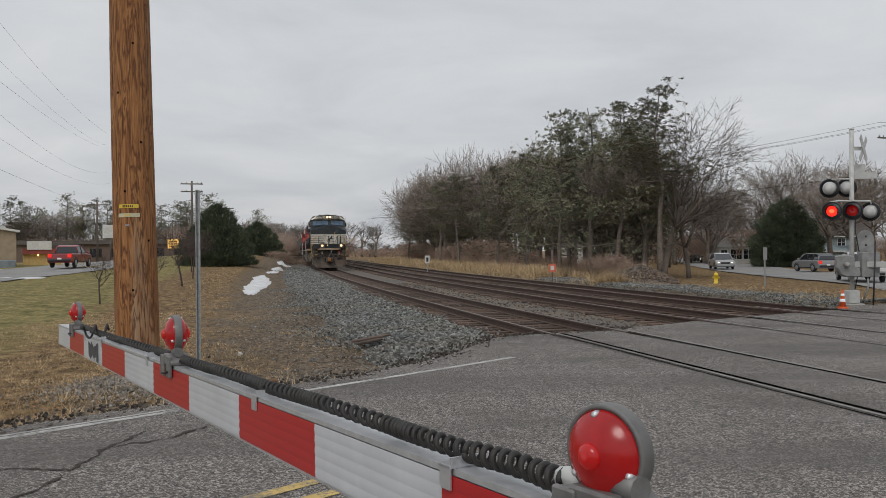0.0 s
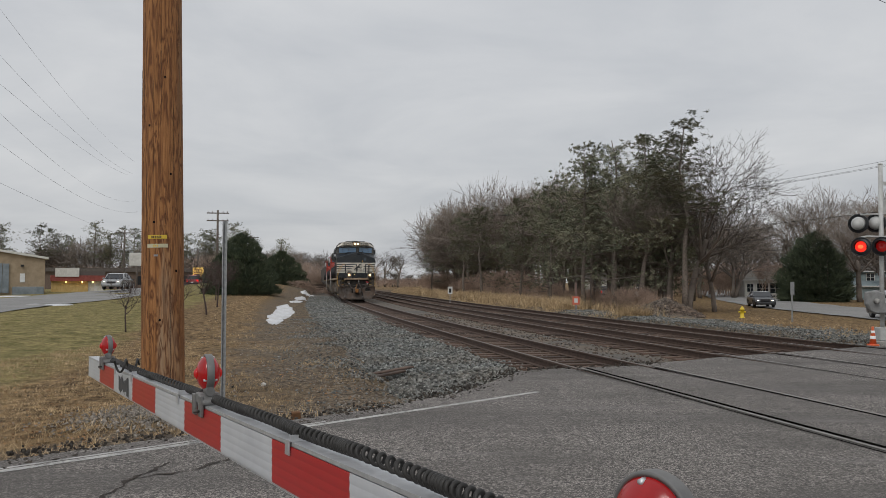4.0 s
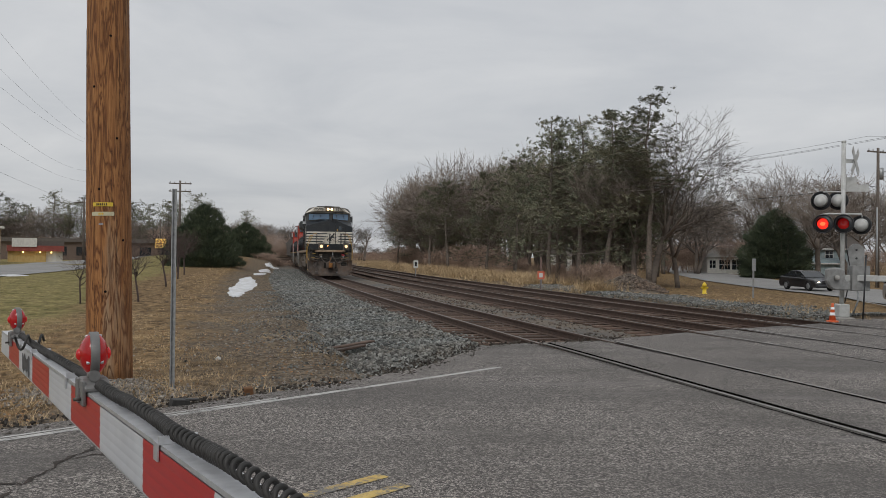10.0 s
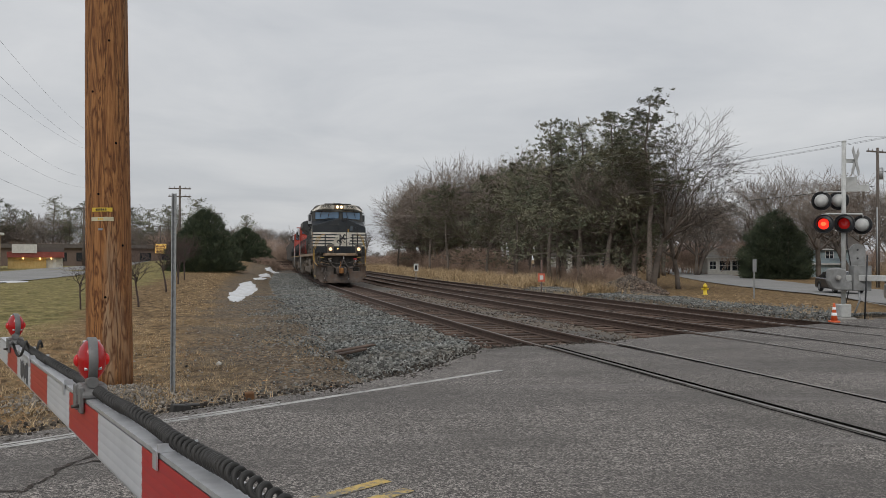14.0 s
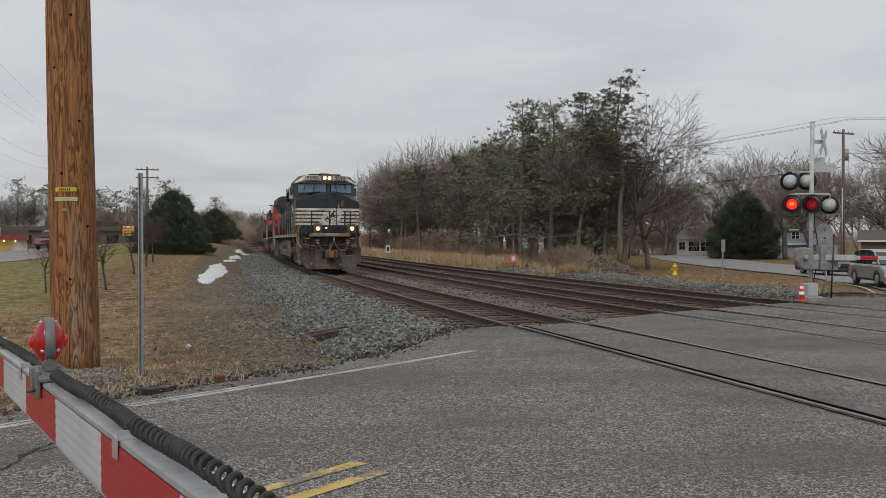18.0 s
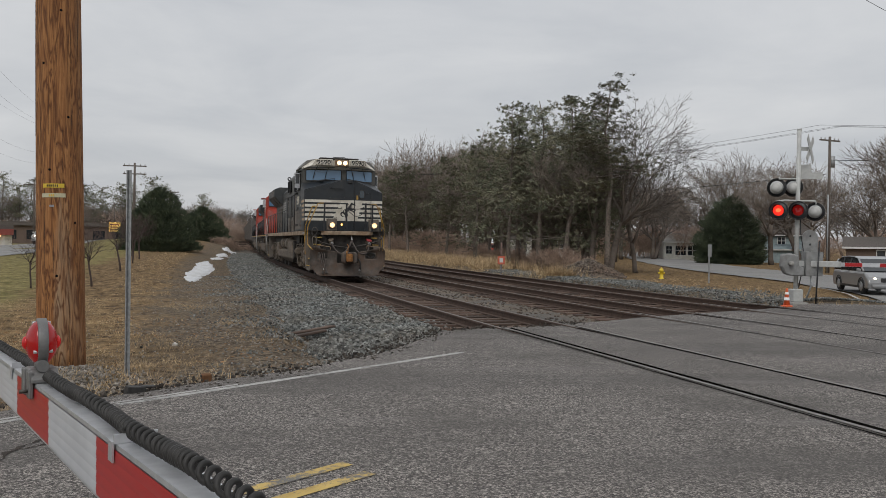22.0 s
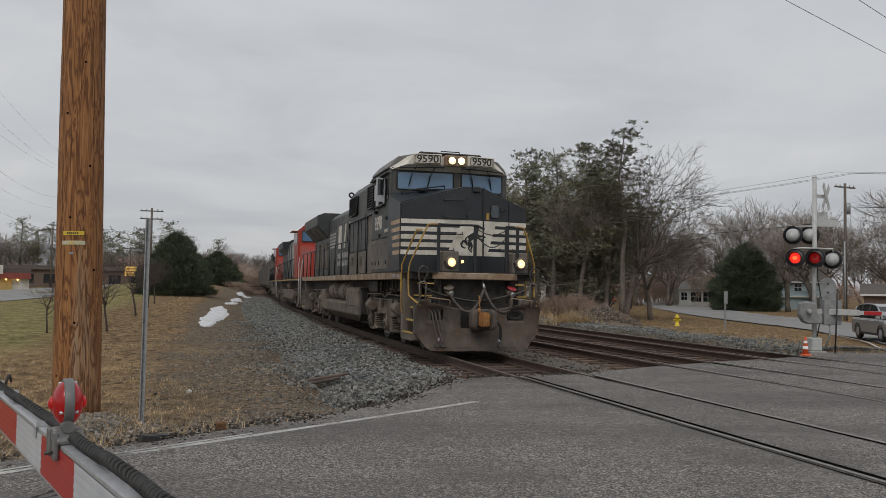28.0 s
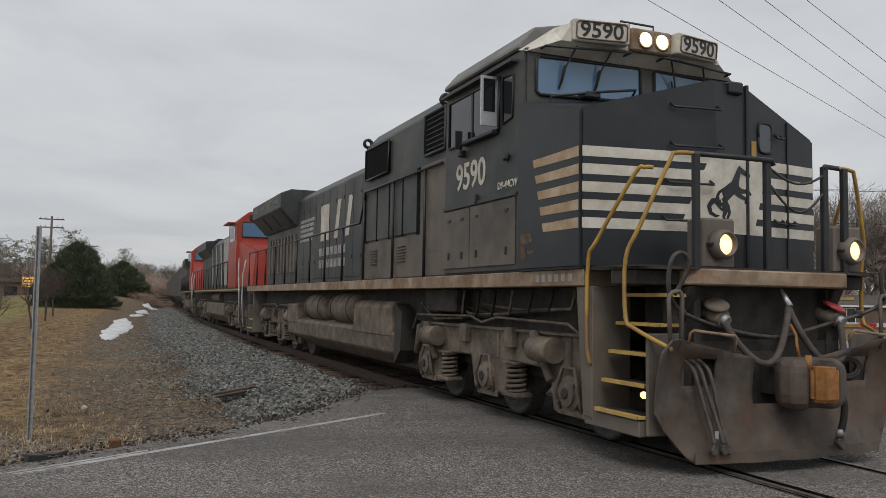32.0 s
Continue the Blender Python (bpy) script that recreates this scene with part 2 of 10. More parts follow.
def chain(m):
    """Short helpers for a hand-made node material."""
    nt = m.node_tree
    tc = nt.nodes.new("ShaderNodeTexCoord")

    def coords(stretch=(1, 1, 1), turn=0.0):
        mp = nt.nodes.new("ShaderNodeMapping")
        mp.inputs["Scale"].default_value = stretch
        mp.inputs["Rotation"].default_value = (0, 0, turn)
        nt.links.new(tc.outputs["Object"], mp.inputs["Vector"])
        return mp.outputs[0]

    def field(vec, scale, detail=6, rough=0.6, warp=0.0):
        n = nt.nodes.new("ShaderNodeTexNoise")
        n.inputs["Scale"].default_value, n.inputs["Detail"].default_value = scale, detail
        n.inputs["Roughness"].default_value, n.inputs["Distortion"].default_value = rough, warp
        nt.links.new(vec, n.inputs["Vector"])
        return n.outputs["Fac"]

    def cells(vec, scale):
        """A random value for each stone of a packed surface."""
        n = nt.nodes.new("ShaderNodeTexVoronoi")
        n.inputs["Scale"].default_value = scale
        nt.links.new(vec, n.inputs["Vector"])
        w = nt.nodes.new("ShaderNodeSeparateColor")
        nt.links.new(n.outputs["Color"], w.inputs[0])
        return w.outputs[0]

    def span(src, a, b, lo=0.0, hi=1.0):
        r = nt.nodes.new("ShaderNodeMapRange")
        r.inputs["From Min"].default_value, r.inputs["From Max"].default_value = a, b
        r.inputs["To Min"].default_value, r.inputs["To Max"].default_value = lo, hi
        nt.links.new(src, r.inputs["Value"])
        return r.outputs[0]

    def mixed(f, a, b, how="MIX"):
        x = nt.nodes.new("ShaderNodeMix"); x.data_type = "RGBA"; x.blend_type = how
        if isinstance(f, float):
            x.inputs["Factor"].default_value = f
        else:
            nt.links.new(f, x.inputs["Factor"])
        for v, k in ((a, "A"), (b, "B")):
            if isinstance(v, tuple):
                x.inputs[k].default_value = (*v, 1)
            else:
                nt.links.new(v, x.inputs[k])
        return x.outputs["Result"]

    def maths(op, a, b):
        x = nt.nodes.new("ShaderNodeMath"); x.operation = op
        for v, k in ((a, 0), (b, 1)):
            if isinstance(v, (int, float)):
                x.inputs[k].default_value = v
            else:
                nt.links.new(v, x.inputs[k])
        return x.outputs[0]

    def relief(height, strength, depth):
        bp = nt.nodes.new("ShaderNodeBump")
        bp.inputs["Strength"].default_value, bp.inputs["Distance"].default_value = strength, depth
        nt.links.new(height, bp.inputs["Height"])
        nt.links.new(bp.outputs[0], nt.nodes["Principled BSDF"].inputs["Normal"])

    def paint_with(col, rough):
        b = nt.nodes["Principled BSDF"]
        nt.links.new(col, b.inputs["Base Color"])
        b.inputs["Roughness"].default_value = rough
    return coords, field, span, mixed, maths, relief, paint_with, cells


def asphalt_material():
    """Old coarse asphalt: pale aggregate standing in dark binder, wheel paths, patches and stains."""
    m = bpy.data.materials.new("asphalt")
    m.use_nodes = True
    coords, field, span, mixed, maths, relief, paint_with, cells = chain(m)
    v = coords()
    grit = field(v, 24, 5, 0.8)
    fine = field(v, 50, 3, 0.7)
    both = maths("ADD", maths("MULTIPLY", grit, 0.5), maths("MULTIPLY", fine, 0.5))
    col = mixed(span(both, 0.42, 0.58), (0.066, 0.060, 0.055), (0.202, 0.184, 0.170))
    coarse, small = cells(v, 64), cells(v, 120)
    stones = maths("ADD", maths("MULTIPLY", coarse, 0.5), maths("MULTIPLY", small, 0.5))
    col = mixed(span(stones, 0.58, 0.80, 0, 0.85), col, (0.538, 0.492, 0.447))
    col = mixed(span(stones, 0.18, 0.42, 0.90, 0), col, (0.021, 0.018, 0.017))
    # wheel paths and old seams along the street
    lane = coords((0.13, 1.0, 1), -0.764)
    col = mixed(span(field(lane, 0.8, 5, 0.6), 0.46, 0.64, 0, 0.50), col, (0.089, 0.081, 0.076))
    col = mixed(span(field(lane, 2.1, 4, 0.55), 0.56, 0.70, 0, 0.40), col, (0.229, 0.211, 0.203))
    col = mixed(span(field(v, 0.38, 8, 0.7), 0.47, 0.62, 0, 0.55), col, (0.089, 0.081, 0.073))
    col = mixed(span(field(v, 1.7, 7, 0.72), 0.60, 0.70, 0, 0.45), col, (0.069, 0.062, 0.057))
    paint_with(col, 0.88)
    relief(stones, 1.0, 0.012)
    return m


def pole_material():
    """Treated pole wood: orange-brown with fine dark wavering growth lines and grey weathered streaks."""
    m = bpy.data.materials.new("treated_pole_wood")
    m.use_nodes = True
    coords, field, span, mixed, maths, relief, paint_with, cells = chain(m)
    base = field(coords((1, 1, 0.11)), 8.5, 3, 0.55, 0.9)
    waves = maths("PINGPONG", maths("MULTIPLY", base, 14.0), 1.0)
    streak = field(coords((1, 1, 0.035)), 56, 5, 0.75)
    line = maths("MULTIPLY", span(waves, 0.05, 0.62, 1.0, 0.0), span(streak, 0.36, 0.52, 0.35, 1.0))
    col = mixed(span(streak, 0.36, 0.64), (0.235, 0.092, 0.029), (0.42, 0.20, 0.073))
    col = mixed(span(field(coords((1, 1, 0.10)), 2.6, 6, 0.6), 0.55, 0.68, 0, 0.7), col, (0.36, 0.28, 0.19))
    col = mixed(maths("MULTIPLY", line, 0.92), col, (0.105, 0.034, 0.011))
    col = mixed(span(field(coords((1, 1, 0.08)), 13, 5, 0.7), 0.62, 0.72, 0, 0.8), col, (0.070, 0.028, 0.012))
    paint_with(col, 0.85)
    relief(maths("SUBTRACT", streak, line), 0.7, 0.014)
    return m


def worn_paint(name, c1, c2, keep):
    """Thermoplastic road paint worn down to the asphalt in flecks."""
    m = bpy.data.materials.new(name)
    m.use_nodes = True
    coords, field, span, mixed, maths, relief, paint_with, cells = chain(m)
    v = coords()
    grit = field(v, 22, 5, 0.75)
    broad = field(v, 1.6, 5, 0.6)
    wear = maths("ADD", maths("MULTIPLY", grit, 0.55), maths("MULTIPLY", broad, 0.45))
    col = mixed(span(field(v, 6, 5), 0.35, 0.65), c1, c2)
    col = mixed(span(wear, keep, keep + 0.08), col, (0.16, 0.155, 0.148))
    paint_with(col, 0.85)
    relief(grit, 0.8, 0.012)
    return m


M["asphalt"] = asphalt_material()
# Lighter than the near street: grazing sheen painted into the asphalt colour.
M["sheen_asphalt"] = mat("sheen_painted_asphalt", (0.19, 0.187, 0.182), (0.29, 0.285, 0.275), 14, 0.85, bump=0.5, dirt=(0.15, 0.147, 0.142), dscale=0.3, damt=0.6)
M["grass"] = mat("winter_grass", (0.10, 0.095, 0.035), (0.27, 0.215, 0.11), 1.3, 0.95, bump=1.0, bscale=26, dirt=(0.29, 0.20, 0.105), dscale=0.22, damt=0.9)


def zone_ground(name):
    """Short winter turf: olive lawn, tan dead grass and gravelly soil, laid out by two mesh attributes."""
    m = bpy.data.materials.new(name)
    m.use_nodes = True
    nt = m.node_tree
    b = nt.nodes["Principled BSDF"]
    b.inputs["Roughness"].default_value = 0.95
    b.inputs["Specular IOR Level"].default_value = 0.2
    tc = nt.nodes.new("ShaderNodeTexCoord")

    def tone(scale, c1, c2, lo=0.36, hi=0.64, stretch=(1, 1, 1)):
        mp = nt.nodes.new("ShaderNodeMapping"); mp.inputs["Scale"].default_value = stretch
        nt.links.new(tc.outputs["Object"], mp.inputs["Vector"])
        n = nt.nodes.new("ShaderNodeTexNoise")
        n.inputs["Scale"].default_value, n.inputs["Detail"].default_value, n.inputs["Roughness"].default_value = scale, 9, 0.68
        nt.links.new(mp.outputs[0], n.inputs["Vector"])
        r = nt.nodes.new("ShaderNodeValToRGB")
        r.color_ramp.elements[0].position, r.color_ramp.elements[1].position = lo, hi
        r.color_ramp.elements[0].color, r.color_ramp.elements[1].color = (*c1, 1), (*c2, 1)
        nt.links.new(n.outputs["Fac"], r.inputs[0])
        return r.outputs[0], n.outputs["Fac"]

    def blend(f, a, c):
        x = nt.nodes.new("ShaderNodeMix"); x.data_type = "RGBA"
        nt.links.new(f, x.inputs["Factor"]); nt.links.new(a, x.inputs["A"]); nt.links.new(c, x.inputs["B"])
        return x.outputs["Result"]

    def zone(attr, edge):
        """An attribute whose border is broken up by noise."""
        at = nt.nodes.new("ShaderNodeAttribute"); at.attribute_name = attr
        n = nt.nodes.new("ShaderNodeTexNoise"); n.inputs["Scale"].default_value, n.inputs["Detail"].default_value = edge, 8
        nt.links.new(tc.outputs["Object"], n.inputs["Vector"])
        a = nt.nodes.new("ShaderNodeMath"); a.operation = "ADD"
        nt.links.new(at.outputs["Fac"], a.inputs[0]); nt.links.new(n.outputs["Fac"], a.inputs[1])
        r = nt.nodes.new("ShaderNodeMapRange"); r.inputs["From Min"].default_value, r.inputs["From Max"].default_value = 0.82, 1.18
        nt.links.new(a.outputs[0], r.inputs["Value"])
        return r.outputs[0]

    straw, f1 = tone(4.5, (0.080, 0.050, 0.025), (0.34, 0.232, 0.12), 0.37, 0.63, stretch=(1, 0.6, 1))
    lawn, _ = tone(1.6, (0.135, 0.122, 0.042), (0.315, 0.262, 0.115), 0.36, 0.62)
    soil, _ = tone(13, (0.055, 0.042, 0.030), (0.275, 0.218, 0.158), 0.38, 0.64)
    col = blend(zone("lawn", 0.35), straw, lawn)
    col = blend(zone("soil", 0.55), col, soil)
    # matted clumps and bare spots
    clump, _ = tone(7.0, (0.50, 0.47, 0.44), (1.12, 1.12, 1.10), 0.40, 0.56, stretch=(1, 0.75, 1))
    x = nt.nodes.new("ShaderNodeMix"); x.data_type = "RGBA"; x.blend_type = "MULTIPLY"
    x.inputs["Factor"].default_value = 0.85
    nt.links.new(col, x.inputs["A"]); nt.links.new(clump, x.inputs["B"])
    nt.links.new(x.outputs["Result"], b.inputs["Base Color"])
    nb = nt.nodes.new("ShaderNodeTexNoise"); nb.inputs["Scale"].default_value, nb.inputs["Detail"].default_value = 22, 8
    nt.links.new(tc.outputs["Object"], nb.inputs["Vector"])
    bp = nt.nodes.new("ShaderNodeBump"); bp.inputs["Strength"].default_value, bp.inputs["Distance"].default_value = 1.0, 0.07
    nt.links.new(nb.outputs["Fac"], bp.inputs["Height"]); nt.links.new(bp.outputs[0], b.inputs["Normal"])
    return m


M["ground"] = zone_ground("winter_turf")
M["line"] = worn_paint("worn_white_paint", (0.36, 0.355, 0.34), (0.54, 0.53, 0.51), 0.505)
M["yellow_line"] = worn_paint("worn_yellow_paint", (0.46, 0.32, 0.10), (0.62, 0.45, 0.15), 0.485)
M["gravel"] = mat("crushed_stone", (0.034, 0.031, 0.028), (0.155, 0.143, 0.130), 19, 0.95, bump=1.0, bscale=30, dirt=(0.16, 0.12, 0.08), dscale=0.4, damt=0.85, detail=4)
M["stone"] = mat("ballast_stone", (0.072, 0.078, 0.075), (0.215, 0.222, 0.212), 7, 0.95, island=0.75, dirt=(0.17, 0.13, 0.09), dscale=0.5, damt=0.35)
M["rail"] = mat("rusty_rail", (0.050, 0.032, 0.025), (0.105, 0.066, 0.049), 14, 0.8, metal=0.1)
M["rail_head"] = mat("dull_rail_head", (0.10, 0.082, 0.070), (0.19, 0.16, 0.14), 12, 0.55, metal=0.4)
M["railtop"] = mat("worn_rail_head", (0.20, 0.175, 0.155), (0.33, 0.30, 0.275), 10, 0.42, metal=0.7)
M["tie"] = mat("weathered_tie", (0.038, 0.027, 0.022), (0.105, 0.074, 0.058), 9, 0.95, bump=0.6, stretch=(0.25, 1, 1), rand=0.5, dirt=(0.095, 0.058, 0.042), dscale=1.2, damt=0.6)
M["pole"] = pole_material()
M["galv"] = mat("galvanised_steel", (0.26, 0.27, 0.275), (0.40, 0.41, 0.415), 20, 0.5, metal=0.55)
M["alu"] = mat("aluminium", (0.50, 0.51, 0.53), (0.62, 0.63, 0.65), 30, 0.42, metal=0.6)
M["red_sheet"] = mat("red_reflective_sheet", (0.40, 0.012, 0.016), (0.50, 0.022, 0.024), 3, 0.35, dirt=(0.3, 0.02, 0.02), dscale=3, damt=0.5)
M["white_sheet"] = mat("white_reflective_sheet", (0.50, 0.515, 0.54), (0.60, 0.615, 0.64), 4, 0.38, dirt=(0.48, 0.49, 0.52), dscale=5, damt=0.6)
M["rubber"] = mat("black_rubber", (0.016, 0.015, 0.014), (0.03, 0.028, 0.026), 20, 0.6)
# Shade inside the flangeways, painted as flat matt black.
M["gap_black"] = mat("gap_shade", (0.006, 0.006, 0.006), (0.012, 0.011, 0.010), 8, 1.0, spec=0.0)
M["brown_stone"] = mat("dusty_ballast_stone", (0.058, 0.049, 0.041), (0.165, 0.140, 0.117), 7, 0.95, island=0.5, dirt=(0.15, 0.10, 0.07), dscale=0.5, damt=0.7)
M["black"] = mat("black_paint", (0.012, 0.013, 0.015), (0.022, 0.023, 0.026), 6, 0.45)
M["bark"] = mat("bark", (0.088, 0.073, 0.062), (0.225, 0.188, 0.158), 8, 0.95, bump=0.6)
M["twig"] = mat("bare_twigs", (0.158, 0.130, 0.110), (0.30, 0.252, 0.213), 0.6, 0.95, island=0.35)
# Darker copy of the twigs: their dimness against bright sky painted into the colour.
M["backlit_twig"] = mat("backlit_twigs", (0.080, 0.069, 0.060), (0.165, 0.143, 0.123), 0.6, 0.95, island=0.3)
M["needle"] = mat("pine_needles", (0.080, 0.098, 0.064), (0.205, 0.215, 0.140), 0.5, 0.9, island=0.45, dirt=(0.26, 0.205, 0.14), dscale=0.35, damt=0.6)
M["dark_needle"] = mat("evergreen_shoots", (0.026, 0.040, 0.022), (0.075, 0.092, 0.046), 1.2, 0.85, island=0.4)
M["snow"] = mat("old_snow", (0.50, 0.515, 0.54), (0.72, 0.73, 0.75), 3, 0.7, bump=0.4, bscale=9, dirt=(0.36, 0.34, 0.30), dscale=2.0, damt=0.6)
M["dry_grass"] = mat("dry_grass", (0.30, 0.212, 0.118), (0.56, 0.42, 0.25), 1.5, 0.95, island=0.35)
M["leaf_litter"] = mat("dead_leaves", (0.17, 0.085, 0.035), (0.36, 0.20, 0.09), 3, 0.95, island=0.4)


# ---- the line of the track ----
def slope_at(y):
    k = min(1.0, max(0.0, (y - 12) / 45.0))
    q = min(1.0, max(0.0, (y - 52) / 14.0))
    return -0.222 + 0.037 * k * k * (3 - 2 * k) + 0.024 * q * q * (3 - 2 * q)


TRACK_Y = [-90 + 0.5 * i for i in range(1300)]
TRACK_X = []
_i0 = TRACK_Y.index(9.0)
_acc = [0.0]
for _k in range(1, len(TRACK_Y)):
    _acc.append(_acc[-1] + 0.5 * slope_at(TRACK_Y[_k] - 0.25))
TRACK_X = [4.62 + a - _acc[_i0] for a in _acc]


def track_x(y):
    i = min(len(TRACK_Y) - 2, max(0, int((y + 90) / 0.5)))
    k = (y - TRACK_Y[i]) / 0.5
    return TRACK_X[i] * (1 - k) + TRACK_X[i + 1] * k


def on_track(y, off=0.0):
    """A point beside the first track, off metres to the right of its centre line as one looks along +y."""
    s = slope_at(y)
    n = math.hypot(1, s)
    return track_x(y) + off / n, y - off * s / n


def off_track(x, y):
    s = slope_at(y)
    return (x - track_x(y)) / math.hypot(1, s)


TRACKS = (0.0, 4.12, 7.5)
ROAD_DIR = Vector((0.722, 0.692, 0))
ROAD_N = Vector((0.692, -0.722, 0))


def on_road(a, o, z=0.0):
    """a metres along the street, o metres to its right."""
    p = ROAD_DIR * a + ROAD_N * o
    return (p.x, p.y, z)


def smooth01(v):
    v = min(1.0, max(0.0, v))
    return v * v * (3 - 2 * v)


def ground_z(x, y):
    """The height of the ground."""
    o = off_track(x, y)
    a = x * ROAD_DIR.x + y * ROAD_DIR.y
    r = x * ROAD_N.x + y * ROAD_N.y
    z = -0.10
    if o < 0:
        z = -0.06 - 0.10 * smooth01((-o - 3.5) / 3.0)
        # the mound beyond the two large bushes
        z += 1.3 * math.exp(-((x + 27) / 11) ** 2 - ((y - 108) / 26) ** 2)
        z += 0.35 * smooth01((-o - 4.5) / 4) * smooth01((y - 22) / 25)
    else:
        z = -0.14 - 0.60 * smooth01((o - 12.0) / 8.0)
    z += 0.05 * noise.noise((x * 0.25, y * 0.25, 0)) + 0.02 * noise.noise((x * 1.1, y * 1.1, 5))
    z += 0.17 * math.exp(-((x + 3.55) ** 2 + (y - 10.55) ** 2) / 0.9)
    # the bed under the tracks
    b = smooth01((o + 4.5) / 0.7) * smooth01((10.9 - o) / 0.8)
    z = z * (1 - b) - 0.45 * b
    # flush with the street
    k = smooth01((3.9 - abs(r + 4.35)) / 1.6 + 0.4)
    z = z * (1 - k) + (-0.05 + (-0.68 * smooth01((o - 11.0) / 12.0))) * k
    return z


# ---- ground ----
def build_ground():
    xs = [-900, -600, -400, -250, -170, -120, -90, -70, -55, -45] + [-38 + 0.75 * i for i in range(108)] + [44, 48, 54, 62, 72, 85, 100, 130, 180, 260, 400, 600, 900]
    ys = [-300, -150, -80, -50, -30, -20, -14, -9, -5, -2] + [0.5 * i for i in range(120)] + [60 + 1.5 * i for i in range(50)] + [140, 150, 165, 185, 210, 250, 320, 450, 700, 1100, 2000, 4000]
    vs = [(x, y, ground_z(x, y)) for y in ys for x in xs]
    n = len(xs)
    fs = [(j * n + i, j * n + i + 1, (j + 1) * n + i + 1, (j + 1) * n + i) for j in range(len(ys) - 1) for i in range(n - 1)]
    s = Shape().add(vs, fs, True)
    ob = solid("ground", s, M["ground"], "dormant brown and olive grass with bare earth patches", "ground", kind="structure")
    lawn, soil = [], []
    for x, y, _ in vs:
        o = off_track(x, y)
        r = x * ROAD_N.x + y * ROAD_N.y
        lawn.append(smooth01((-o - 8.2 - 0.03 * max(0, y - 30)) / 4.5) if o < 0 else 0.25 * smooth01((o - 26) / 10))
        so = smooth01((o + 8.6) / 2.6) * (0.69 if o < 0 else 0.80 * smooth01(((19.0 if y < 36 else 15.5) - o) / 3.0))
        so = max(so, 0.9 * smooth01((1.3 - abs(r + 8.4)) / 0.9) * (o < 3))
        so = max(so, 0.8 * math.exp(-((x + 3.4) ** 2 + (y - 10.0) ** 2) / 1.2))
        soil.append(so)
    for name, vals in (("lawn", lawn), ("soil", soil)):
        at = ob.data.attributes.new(name, "FLOAT", "POINT")
        at.data.foreach_set("value", vals)
    return ob


build_ground()


def strip(points_l, points_r, z, thick=0.0):
    """A ribbon between two lines of the same number of points."""
    s = Shape()
    vs, n = [], len(points_l)
    for a, b in zip(points_l, points_r):
        vs += [(a[0], a[1], a[2] if len(a) > 2 else z), (b[0], b[1], b[2] if len(b) > 2 else z)]
    s.add(vs, [(2 * i, 2 * i + 1, 2 * i + 3, 2 * i + 2) for i in range(n - 1)])
    return s


def street_z(a):
    x, y, _ = on_road(a, -4.3)
    o = off_track(x, y)
    return 0.0 - 0.68 * smooth01((o - 11.0) / 12.0)


LEFT_EDGE = ((-60, -8.05), (6.5, -8.05), (8.6, -8.4), (11.2, -9.6), (12.1, -9.45), (13.5, -8.75), (16.2, -8.5), (18.7, -8.0), (21.8, -7.3), (26, -7.3), (120, -7.3))


def street_left(a):
    for (a0, e0), (a1, e1) in zip(LEFT_EDGE, LEFT_EDGE[1:]):
        if a <= a1:
            return e0 + (e1 - e0) * (a - a0) / (a1 - a0)
    return -7.3


def build_street():
    al = [-60 + i * 2.0 for i in range(30)] + [0.4 * i for i in range(80)] + [32 + 2 * i for i in range(40)]
    n = len(al)
    left, right = [], []
    for a in al:
        x, y, _ = on_road(a, -8.1)
        z = street_z(a)
        left.append(on_road(a, street_left(a) + 0.06 * noise.noise((a * 0.8, 0, 3)), z))
        right.append(on_road(a, 1.6, z))
    s = Shape()
    cols = 6
    vs = []
    for L, R in zip(left, right):
        for c in range(cols + 1):
            k = c / cols
            vs.append((L[0] + (R[0] - L[0]) * k, L[1] + (R[1] - L[1]) * k, L[2] + 0.04 * math.sin(math.pi * k) - 0.02))
    w = cols + 1
    s.add(vs, [(i * w + c, i * w + c + 1, (i + 1) * w + c + 1, (i + 1) * w + c) for i in range(n - 1) for c in range(cols)], True)
    solid("road", s, M["asphalt"], "worn grey asphalt street with patches, over a level crossing", "road", kind="structure")


build_street()


def paint(name, a0, a1, o0, o1, material, label, step=1.0, wob=0.012):
    k = max(2, int((a1 - a0) / step))
    L, R = [], []
    for i in range(k + 1):
        a = a0 + (a1 - a0) * i / k
        kk = (o0 - street_left(a)) / (1.6 - street_left(a))
        z = street_z(a) + 0.04 * math.sin(math.pi * kk) - 0.02 + 0.005
        w = wob * noise.noise((a * 1.7, o0, 1))
        L.append(on_road(a, o0 + w, z)); R.append(on_road(a, o1 + w * 0.5, z))
    return solid(name, strip(L, R, 0), material, label, "road marking", kind="structure")


paint("edge_line", -40, 9.25, -7.61, -7.515, M["line"], "worn white edge line on the asphalt")
paint("edge_line", -40, 5.6, -7.70, -7.65, M["line"], "faded older white edge line on the asphalt")
paint("centre_line", -40, 4.25, -4.52, -4.41, M["yellow_line"], "worn double yellow centre line")
paint("centre_line", -40, 4.2, -4.24, -4.13, M["yellow_line"], "worn double yellow centre line")


# ---- side street behind the tracks ----
SIDE = [(20, 20), (24, 27.5), (27.2, 35), (29.6, 43), (31.2, 52), (32.3, 63), (34, 75), (37, 90), (45, 122), (62, 180), (85, 260)]


